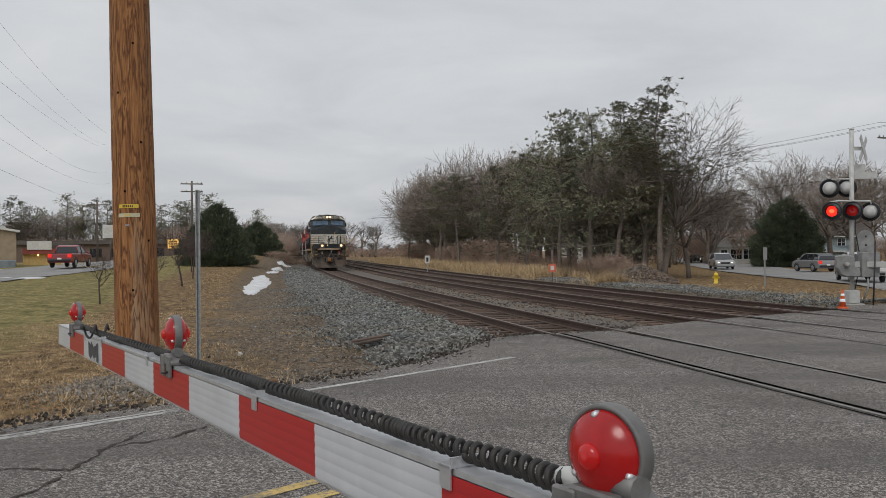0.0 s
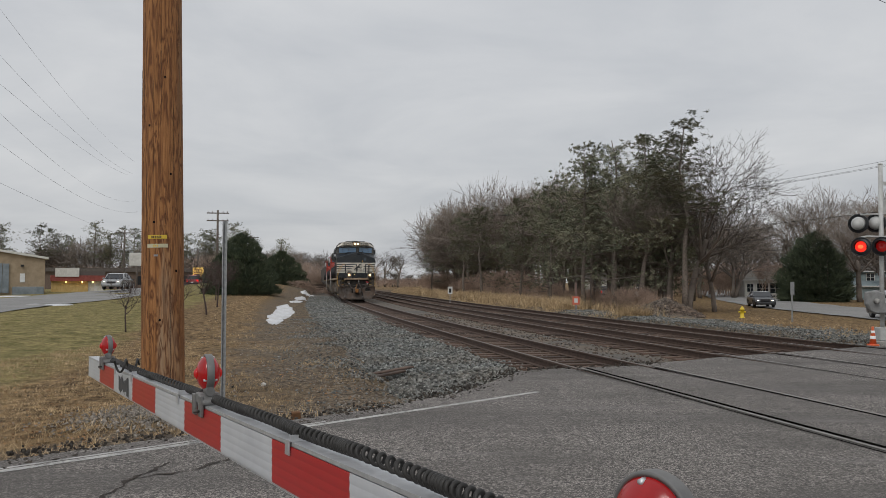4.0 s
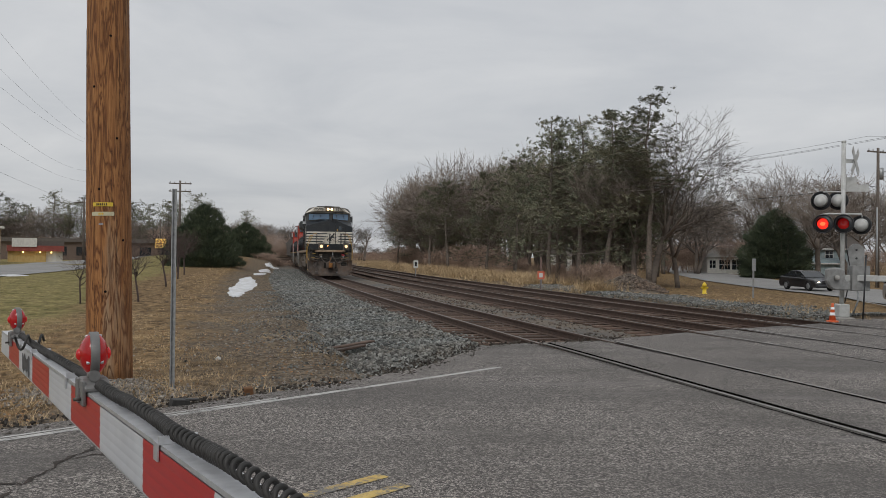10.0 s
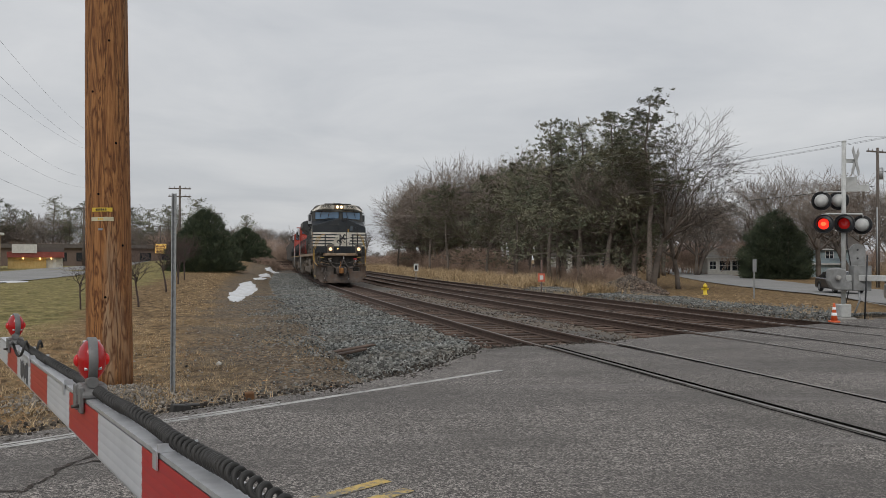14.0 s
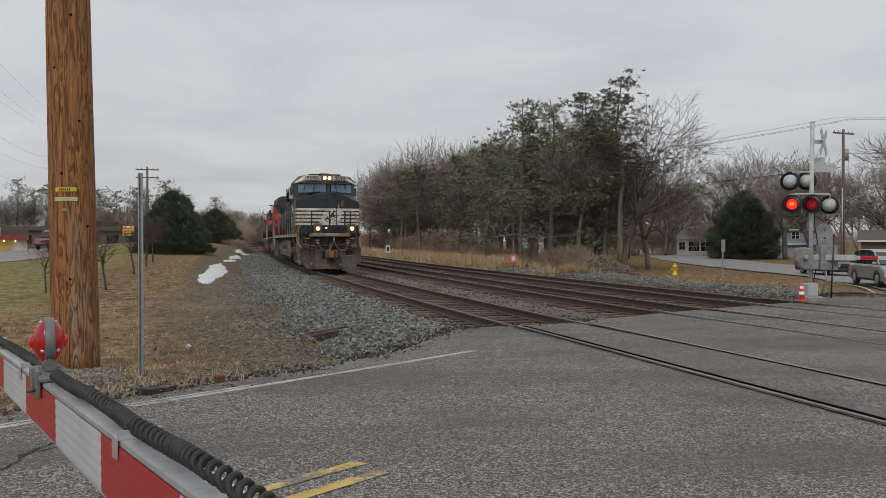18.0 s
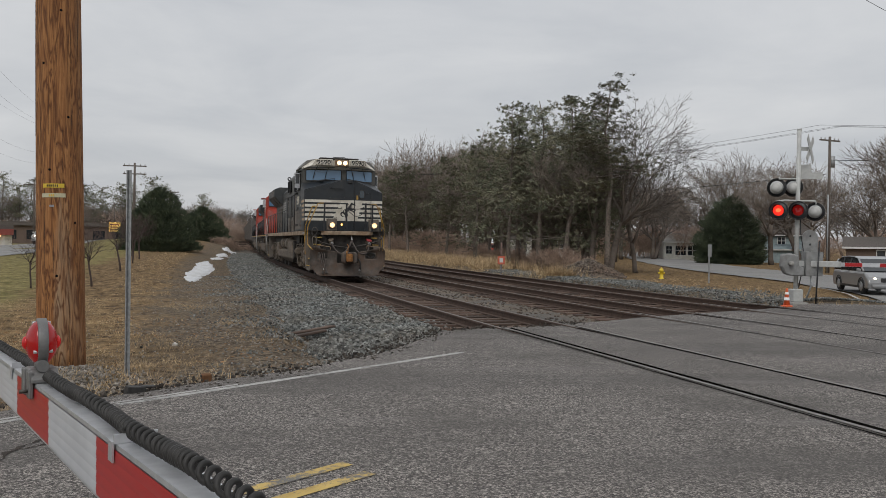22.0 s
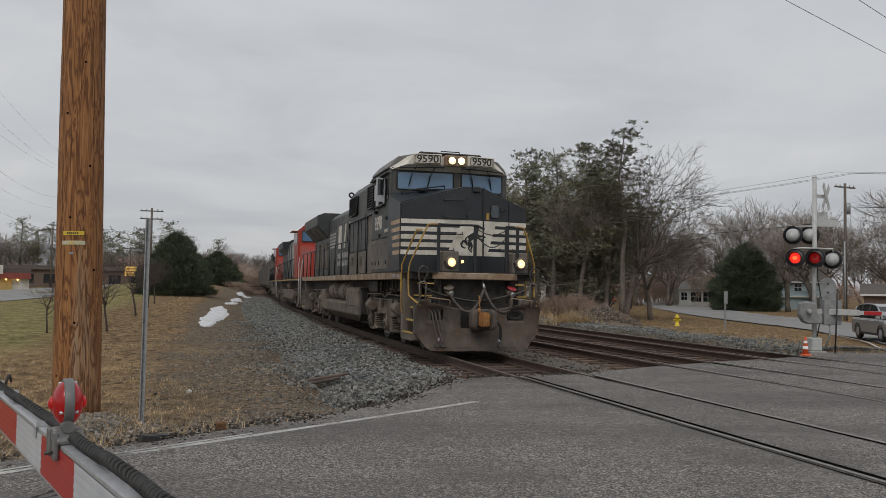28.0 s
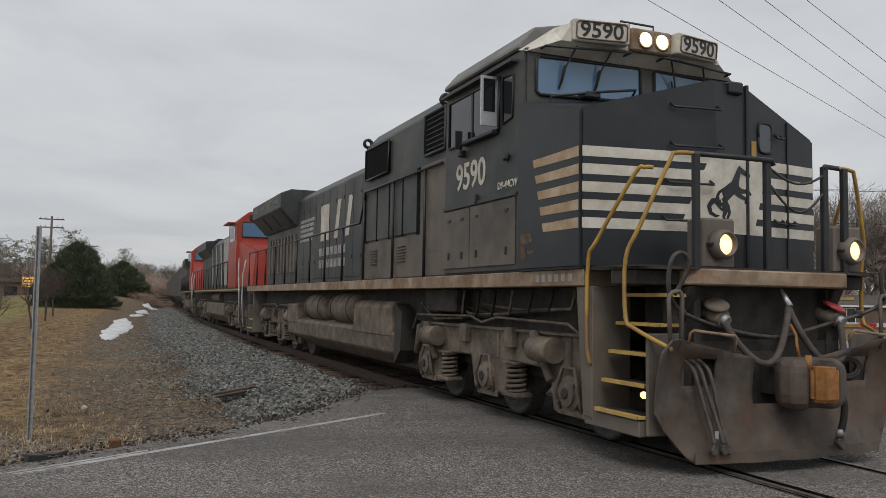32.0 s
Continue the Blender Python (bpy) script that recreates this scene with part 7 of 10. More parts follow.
def build_car(name, style, paintwork, label, lights=True):
    c = CARS[style]
    L, w, b = c["l"] / 2, c["w"], c["base"]
    t = thing(name, label, style if style != "jeep" else "off-roader", "vehicles")
    rear = c["belt"] if style != "sedan" else 1.0
    prof = [(-L, b + 0.18), (-L + 0.05, rear - 0.12), (-L + 0.16, rear), (c["roof"][0][0], c["belt"]), (c["cowl"], c["hood"] + 0.04), (L - 0.42, c["hood"] - 0.06), (L - 0.20, c["hood"] - 0.15), (L - 0.06, c["hood"] - 0.30), (L, b + 0.26), (L - 0.08, b), (-L + 0.1, b)]
    rings = []
    for x, k, dz in ((-w, 0.0, 0.06), (-w * 0.95, 1, 0.0), (w * 0.95, 1, 0.0), (w, 0.0, 0.06)):
        rings.append([Vector((x, y * (0.985 if k == 0 else 1), z - (dz if z > b + 0.3 else -dz))) for y, z in prof])
    body = part("body", Shape().loft(rings), paintwork, t, bevel=0.05, segs=2)
    roof = c["roof"]
    s = Shape()
    ring_l = [Vector((-(w * 0.95 if z < c["belt"] + 0.15 else w * 0.78), y, z)) for y, z in roof]
    ring_r = [Vector((-p.x, p.y, p.z)) for p in ring_l]
    s.loft([ring_l, ring_r])
    part("greenhouse", s, M["car_glass"], t, bevel=0.03, segs=2)
    top = [p for p in roof if p[1] > c["h"] - 0.16]
    rs = Shape()
    rs.loft([[Vector((x, y, z + 0.012)) for y, z in top] + [Vector((x, y, z - 0.05)) for y, z in top[::-1]] for x in (-w * 0.79, w * 0.79)])
    part("roof", rs, paintwork if style != "jeep" else M["car_trim"], t, bevel=0.02)
    for sx in (1, -1):
        for (y0, z0), (y1, z1) in ((roof[0], roof[1]), (roof[-1], roof[-2])):
            part("pillar", Shape().rod((sx * w * 0.93, y0, z0), (sx * w * 0.79, y1, z1), 0.045, 0.04, 6), paintwork, t)
        for f in ((0.42,) if style == "pickup" else (0.30, 0.66)):
            y = roof[1][0] + (roof[-2][0] - roof[1][0]) * f
            part("pillar", Shape().rod((sx * w * 0.955, y, c["belt"]), (sx * w * 0.80, y, c["h"] - 0.08), 0.035, 0.03, 6), M["car_trim"], t)
        part("mirror", Shape().cbox((sx * (w + 0.10), roof[0][0] - 0.12, c["belt"] + 0.08), (0.2, 0.12, 0.15)), paintwork, t, bevel=0.04)
        part("side_trim", Shape().box(min(sx * w * 0.98, sx * (w + 0.012)), max(sx * w * 0.98, sx * (w + 0.012)), -L + 0.9, L - 0.9, b + 0.02, b + 0.12), M["car_trim"], t)
        hz = c["hood"] - 0.25
        hl = part("headlight", Shape().add([(sx * w * 0.50, L - 0.05, hz - 0.05), (sx * w * 0.97, L - 0.34, hz - 0.03), (sx * w * 0.97, L - 0.40, hz + 0.08), (sx * w * 0.50, L - 0.10, hz + 0.05),
                                            (sx * w * 0.50, L - 0.22, hz - 0.05), (sx * w * 0.90, L - 0.46, hz - 0.03), (sx * w * 0.90, L - 0.50, hz + 0.08), (sx * w * 0.50, L - 0.25, hz + 0.05)],
                                           [(0, 1, 2, 3), (4, 7, 6, 5), (0, 4, 5, 1), (3, 2, 6, 7), (0, 3, 7, 4), (1, 5, 6, 2)]), M["lamp_clear"], t, "swept-back headlight unit", bevel=0.012)
        if lights:
            part("lit_bulb", Shape().ball((sx * w * 0.68, L - 0.135, hz + 0.005), 0.075, 10, 7, (1.0, 0.6, 0.8)), M["car_lamp"], hl, "lit headlight bulb")
        part("tail_light", Shape().cbox((sx * w * 0.78, -L + 0.06, rear - 0.2), (w * 0.32, 0.14, 0.3 if style != "sedan" else 0.16)), M["car_tail"], t, bevel=0.03)
        for k, y in enumerate((L - 0.95, -L + 1.0)):
            wh = part("wheel", Shape().lathe([(0.0, -0.11), (c["wr"] * 0.9, -0.11), (c["wr"], -0.08), (c["wr"], 0.08), (c["wr"] * 0.9, 0.11), (0, 0.11)], (0, 0, 0), "x", 22), M["tyre"], t)
            wh.matrix_basis = pose(sx * (w - 0.10), y, c["wr"])
            part("rim", Shape().lathe([(0.0, sx * 0.118), (c["wr"] * 0.2, sx * 0.125), (c["wr"] * 0.62, sx * 0.116), (c["wr"] * 0.66, sx * 0.10), (0, sx * 0.1)], (0, 0, 0), "x", 16), M["wheel_alloy"], wh)
            arch = Shape().tube([(sx * (w + 0.004), y + (c["wr"] + 0.05) * math.cos(a), c["wr"] + (c["wr"] + 0.05) * math.sin(a)) for a in [math.pi * i / 10 for i in range(11)]], 0.03, 5)
            part("wheel_arch", arch, M["car_trim"], t)
    part("grille", Shape().cbox((0, L - 0.03, b + 0.42), (w * 0.9, 0.06, 0.2)), M["car_trim"], t, bevel=0.02)
    part("bumper", Shape().cbox((0, L - 0.02, b + 0.14), (w * 1.7, 0.12, 0.16)), M["car_trim"] if style in ("jeep", "pickup") else paintwork, t, bevel=0.04)
    part("rear_bumper", Shape().cbox((0, -L + 0.03, b + 0.2), (w * 1.8, 0.14, 0.2)), M["car_trim"], t, bevel=0.04)
    part("plate", Shape().cbox((0, -L + 0.0, rear - 0.45), (0.32, 0.06, 0.15)), M["white_plastic"], t)
    if style == "pickup":
        part("bed", Shape().box(-w * 0.85, w * 0.85, -L + 0.15, -1.15, c["belt"] - 0.05, c["belt"] + 0.03), M["car_trim"], t)
    if style == "jeep":
        part("spare_wheel", Shape().lathe([(0.0, -0.12), (0.4, -0.12), (0.42, 0), (0.4, 0.12), (0, 0.12)], (0, -L - 0.1, 1.05), "y", 20), M["tyre"], t)
    return t


def road_z(x, y):
    return ground_z(x, y) + 0.08


def drive(ob, marks):
    """Keys a vehicle along marks of (seconds, x, y), heading where it goes; marks at rest keep the heading."""
    pts = [(t, Vector((x, y, 0))) for t, x, y in marks]
    head = []
    for i in range(len(pts)):
        a, b = pts[max(0, i - 1)][1], pts[min(len(pts) - 1, i + 1)][1]
        d = b - a
        head.append(math.atan2(-d.x, d.y) if d.length > 0.15 else None)
    last = next(h for h in head if h is not None)
    rows = []
    for (t, p), h in zip(pts, head):
        last = h if h is not None else last
        rows.append((t, Matrix.Translation((p.x, p.y, road_z(p.x, p.y))) @ Matrix.Rotation(last, 4, "Z")))
    walk_keys.append((ob, rows))


SILVER = paint_mat("silver_paint", (0.26, 0.265, 0.27))
BLACKP = paint_mat("black_car_paint", (0.018, 0.019, 0.022))
REDP = paint_mat("dark_red_car_paint", (0.22, 0.015, 0.016))
PALE = paint_mat("pale_grey_paint", (0.40, 0.40, 0.39))
BLUEP = paint_mat("blue_grey_car_paint", (0.10, 0.125, 0.15))
GREYP = paint_mat("dark_grey_paint", (0.07, 0.072, 0.076))
drive(build_car("minivan", "minivan", SILVER, "silver minivan with lit headlights waiting at the gate"),
      ((0, 33.5, 88), (1, 30.4, 72.5), (2, 30.2, 64), (3, 29.4, 56.8), (4.5, 27.8, 47.5), (6, 25.8, 41.0), (7.5, 24.95, 38.4), (9, 24.9, 38.2), (32, 24.9, 38.2)))
drive(build_car("sedan", "sedan", BLACKP, "black sedan with lit headlights on the side street"),
      ((0, 46, 132), (1.5, 36.5, 100), (3, 31.2, 80), (5.5, 29.6, 73), (7, 29.6, 66.5), (9, 29.8, 60.5), (10, 30.0, 59.3), (12, 30.2, 56.3), (13.5, 30.1, 55.2), (16, 30.0, 54.8), (17, 29.6, 53), (18.5, 29.4, 50.6), (19.5, 30.1, 48.9), (20.3, 31.4, 48.3), (21.2, 33.2, 49.2), (22, 34.6, 51.8), (23, 35.6, 60), (24, 35.4, 73), (24.6, 33.6, 83), (25.2, 30, 91), (26, 25, 100), (28, 23, 135), (32, 25, 165)))
drive(build_car("sedan", "sedan", PALE, "pale grey sedan with lit headlights stopping behind the minivan"),
      ((0, 98, 74), (24, 84, 69), (27, 50, 57.5), (28, 41, 54.2), (28.8, 35.6, 52.2), (29.4, 33.0, 51.3), (29.7, 32.0, 50.95), (30, 31.5, 50.75), (30.6, 31.2, 50.65), (31.2, 31.05, 50.6), (32, 31.0, 50.58)))
drive(build_car("pickup_truck", "pickup", REDP, "dark red pickup truck driving away on the side street", False),
      ((0, 47, 33), (13, 46, 35), (14, 38.5, 54), (15, 38.0, 75), (15.5, 36.8, 82.5), (16, 34.4, 88), (16.5, 31.4, 93), (17, 28.5, 98), (18.5, 24, 115), (22, 24, 150), (32, 26, 170)))
drive(build_car("off_roader", "jeep", GREYP, "dark grey boxy off-roader driving away", False),
      ((0, 50, 30), (24.2, 49, 32), (25.2, 38.5, 58), (26, 36.4, 73), (26.5, 34.8, 81), (27, 32.4, 88), (27.6, 29, 94), (29, 24, 110), (32, 24, 150)))
drive(build_car("sport_utility", "suv", SILVER, "silver sport utility vehicle driving away on the side street", False),
      ((0, 37.4, 75), (0.4, 37.0, 81), (0.8, 36.4, 87), (1.6, 33.5, 95), (2.4, 29.5, 102), (4, 24, 120), (8, 24, 160), (32, 26, 175)))
drive(build_car("pickup_truck", "pickup", PALE, "white pickup truck turning at the gate", False),
      ((0, 29.2, 52.5), (0.4, 28.0, 48.6), (0.8, 26.6, 44.6), (1.4, 25.4, 39.5), (2, 26.2, 36.0), (3, 31, 35.5), (5, 45, 47), (10, 75, 76), (32, 100, 100)))
drive(build_car("sedan", "sedan", BLUEP, "blue-grey sedan driving away on the side street", False),
      ((0, 49, 33), (6.4, 46, 36), (7.0, 37.5, 58), (7.4, 36.0, 69), (7.8, 35.3, 77.5), (8.2, 33.8, 85), (8.6, 31.2, 91), (9.2, 27.5, 98), (11, 24, 130), (32, 26, 180)))
# the street beyond the lawn
drive(build_car("sport_utility", "suv", BLACKP, "black sport utility vehicle driving away", False),
      ((0, -33.8, 58), (1, -35.0, 68), (2, -36.0, 78), (3, -37.3, 88), (4, -38.8, 99), (6, -43, 122), (8, -48, 148), (12, -58, 205), (18, -64, 260), (32, -68, 290)))
drive(build_car("pickup_truck", "pickup", REDP, "red pickup truck on the street beyond the lawn", False),
      ((0, -30.0, 71), (0.5, -30.6, 77), (1, -31.2, 83), (2.5, -34.5, 103), (6, -46, 170), (8, -53, 210), (10, -54, 216), (12, -53, 208), (15, -44, 150), (17, -34.5, 103), (18, -31.5, 82), (19, -30.4, 71), (20.5, -27, 52), (22, -22.5, 32), (24, -21, 26), (32, -20, 22)))
drive(build_car("sport_utility", "suv", SILVER, "grey sport utility vehicle with lit headlights"),
      ((0, -52, 190), (2, -41, 125), (3.5, -34.2, 90), (5.5, -31.2, 68), (6, -30.2, 63), (7.5, -26, 47), (9, -21, 30), (11, -19.5, 24), (32, -19, 22)))
drive(build_car("sport_utility", "suv", PALE, "pale sport utility vehicle with lit headlights"),
      ((0, -60, 262), (18, -56, 235), (20.5, -40, 130), (22, -31.5, 84), (23, -30.2, 73), (24, -29.2, 64), (26, -24, 42), (28, -20, 27), (32, -19, 23)))


# ---- the train ----
M["ns_black"] = mat("loco_black_paint", (0.026, 0.030, 0.032), (0.046, 0.051, 0.053), 1.5, 0.45, dirt=(0.13, 0.12, 0.102), dscale=0.9, damt=0.6, rough2=0.65)
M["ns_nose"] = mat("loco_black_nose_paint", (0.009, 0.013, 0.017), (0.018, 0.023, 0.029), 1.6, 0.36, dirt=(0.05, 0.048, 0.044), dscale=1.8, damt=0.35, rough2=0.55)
M["dusty_rubber"] = mat("dusty_brown_hose", (0.055, 0.044, 0.039), (0.105, 0.086, 0.075), 9, 0.75)
M["ns_lower"] = mat("loco_black_paint_dusty", (0.072, 0.064, 0.056), (0.145, 0.126, 0.107), 1.6, 0.6, dirt=(0.19, 0.15, 0.115), dscale=1.1, damt=0.65)
M["grime"] = mat("brake_dust_grime", (0.115, 0.092, 0.070), (0.235, 0.19, 0.146), 4, 0.85, bump=0.4, dirt=(0.045, 0.037, 0.031), dscale=2.2, damt=0.75)
M["oily"] = mat("oily_underframe", (0.014, 0.0125, 0.011), (0.042, 0.037, 0.032), 4, 0.8, dirt=(0.075, 0.062, 0.052), dscale=2, damt=0.4)
M["plow"] = mat("dusty_plow_steel", (0.040, 0.034, 0.030), (0.112, 0.094, 0.080), 2.6, 0.75, bump=0.35, dirt=(0.12, 0.066, 0.038), dscale=1.7, damt=0.75)
M["cream"] = mat("weathered_cream_paint", (0.56, 0.53, 0.46), (0.70, 0.67, 0.60), 3, 0.6, dirt=(0.33, 0.27, 0.19), dscale=2.6, damt=0.6)
M["tan"] = mat("faded_tan_stripe", (0.40, 0.275, 0.165), (0.56, 0.44, 0.31), 3, 0.65, dirt=(0.30, 0.165, 0.078), dscale=2.4, damt=0.7)
M["rust_sill"] = mat("rusted_cream_sill", (0.20, 0.155, 0.108), (0.42, 0.335, 0.24), 2.4, 0.75, dirt=(0.17, 0.08, 0.034), dscale=2.2, damt=0.95)
M["hand_yellow"] = mat("yellow_handrail_paint", (0.36, 0.20, 0.03), (0.52, 0.33, 0.06), 3, 0.55, dirt=(0.20, 0.125, 0.075), dscale=2.2, damt=0.85)
M["patch_rust"] = mat("worn_paint_patch", (0.11, 0.068, 0.04), (0.25, 0.145, 0.078), 9, 0.8, dirt=(0.04, 0.036, 0.033), dscale=6, damt=0.9)
# The blue is a sky reflection painted into the windscreen's base colour.
M["cab_sky_glass"] = glass("cab_sky_glass", (0.105, 0.195, 0.31), 0.05)
M["door_glass"] = glass("door_window_glass", (0.035, 0.05, 0.062), 0.1)
M["dark_glass"] = glass("dark_glass", (0.012, 0.014, 0.016), 0.05)
M["head_lamp"] = mat("lit_headlamp", (1, 0.9, 0.7), rough=0.3, glow=(1.0, 0.66, 0.30), power=2.2)
M["ditch_lamp"] = mat("lit_ditch_lamp", (1, 0.85, 0.6), rough=0.3, glow=(1.0, 0.60, 0.28), power=1.6)
M["marker_lamp"] = mat("lit_amber_lamp", (1, 0.6, 0.2), rough=0.3, glow=(1.0, 0.5, 0.12), power=5)
# Pale grey here paints the sky's sheen onto the cab roof.
M["roof_grey"] = mat("sky_sheen_roof_paint", (0.13, 0.128, 0.122), (0.22, 0.215, 0.205), 2, 0.55, dirt=(0.07, 0.065, 0.06), dscale=1.2, damt=0.7)
M["cn_red"] = mat("loco_red_paint", (0.28, 0.028, 0.016), (0.38, 0.046, 0.027), 1.6, 0.42, dirt=(0.20, 0.06, 0.035), dscale=1.4, damt=0.5)
M["cn_white"] = mat("dusty_white_paint", (0.30, 0.30, 0.29), (0.46, 0.45, 0.43), 3, 0.6, dirt=(0.16, 0.14, 0.12), dscale=2, damt=0.7)
M["hopper_grey"] = mat("hopper_grey_paint", (0.085, 0.078, 0.072), (0.15, 0.138, 0.128), 1.5, 0.7, dirt=(0.10, 0.075, 0.06), dscale=0.8, damt=0.7)
M["red_cap"] = mat("red_cap_paint", (0.30, 0.03, 0.035), (0.42, 0.05, 0.05), 5, 0.5)
M["yellow_step"] = mat("yellow_step_edge", (0.48, 0.30, 0.07), (0.60, 0.42, 0.12), 8, 0.6, dirt=(0.25, 0.16, 0.07), dscale=6, damt=0.6)


def text_mesh(body, size, depth=0.004, wide=1.0):
    c = bpy.data.curves.new("writing", "FONT")
    c.body, c.size, c.extrude, c.align_x, c.align_y, c.offset = body, size, depth, "CENTER", "CENTER", 0.012 * size
    tmp = bpy.data.objects.new("writing", c)
    scene.collection.objects.link(tmp)
    me = bpy.data.meshes.new_from_object(tmp.evaluated_get(bpy.context.evaluated_depsgraph_get()))
    bpy.data.objects.remove(tmp)
    for v in me.vertices:
        v.co.x *= wide
    me.materials.clear()
    return me


def put_text(body, size, m, material, parent, wide=1.0):
    ob = part("lettering", text_mesh(body, size, 0.004, wide), material, parent)
    ob.matrix_basis = m
    return ob


def track_pose(y_front, l_front, l_rear):
    """Pose of a vehicle whose front stands at y_front on the first track, on trucks l_front and l_rear behind it."""
    ya, yb = y_front + l_front / 1.02, y_front + l_rear / 1.02
    a, b = Vector((track_x(ya), ya, 0)), Vector((track_x(yb), yb, 0))
    d = (a - b).normalized()
    return Matrix.Translation(a + d * l_front) @ Matrix.Rotation(math.atan2(-d.x, d.y), 4, "Z")


FRONT_Y = ((0, 74.0), (3, 69.0), (6, 63.8), (9, 58.4), (13, 51.4), (17, 43.5), (19, 39.0), (26, 24.7), (29, 15.95), (32, 7.55))


def front_y(t):
    ts, ys = [a for a, _ in FRONT_Y], [b for _, b in FRONT_Y]
    i = max(0, min(len(ts) - 2, sum(t >= v for v in ts) - 1))

    def m(j):
        if j == 0:
            return (ys[1] - ys[0]) / (ts[1] - ts[0])
        if j == len(ts) - 1:
            return (ys[-1] - ys[-2]) / (ts[-1] - ts[-2])
        return (ys[j + 1] - ys[j - 1]) / (ts[j + 1] - ts[j - 1])
    h = ts[i + 1] - ts[i]
    k = (t - ts[i]) / h
    return (2 * k**3 - 3 * k * k + 1) * ys[i] + (k**3 - 2 * k * k + k) * h * m(i) + (-2 * k**3 + 3 * k * k) * ys[i + 1] + (k**3 - k * k) * h * m(i + 1)


def train_rows(behind, l_front=4.2, l_rear=18.3):
    return [(t * 0.5, track_pose(front_y(t * 0.5) + behind / 1.02, l_front, l_rear)) for t in range(65)]


def wheel_rows(x, y, z, r):
    rows = []
    for i in range(161):
        t = i * 0.2
        rows.append((t, pose(x, y, z, math.degrees((62.0 - front_y(t)) * 1.02 / r) * -1, 0, 0)))
    return rows


def nose_y(x):
    return -1.06 - 0.25 * abs(x) / 1.63


def nose_band(x0, x1, z0, z1, out=0.004, slant0=0.0, slant1=0.0):
    """A thin plate on the nose's front, which is bent at the middle."""
    s = Shape()
    xs = [x0] + ([0.0] if x0 < 0 < x1 else []) + [x1]
    lo, hi = [], []
    for i, x in enumerate(xs):
        a = slant0 if i == 0 else (slant1 if i == len(xs) - 1 else 0)
        lo.append(Vector((x, nose_y(x) + out, z0))); hi.append(Vector((x + a, nose_y(x + a) + out, z1)))
    n = len(xs)
    back = [p - Vector((0, out + 0.003, 0)) for p in lo + hi]
    s.add(lo + hi + back, [(i, i + 1, n + i + 1, n + i) for i in range(n - 1)] + [(0, n, 3 * n, 2 * n), (n - 1, 3 * n - 1, 4 * n - 1, 2 * n - 1)]
          + [(n + i, n + i + 1, 3 * n + i + 1, 3 * n + i) for i in range(n - 1)] + [(i, i + 1, 2 * n + i + 1, 2 * n + i) for i in range(n - 1)])
    return s


def side_plate(s, x, y0, y1, z0, z1, out=0.012):
    return Shape().box(min(x, x + s * out), max(x, x + s * out), y0, y1, z0, z1)


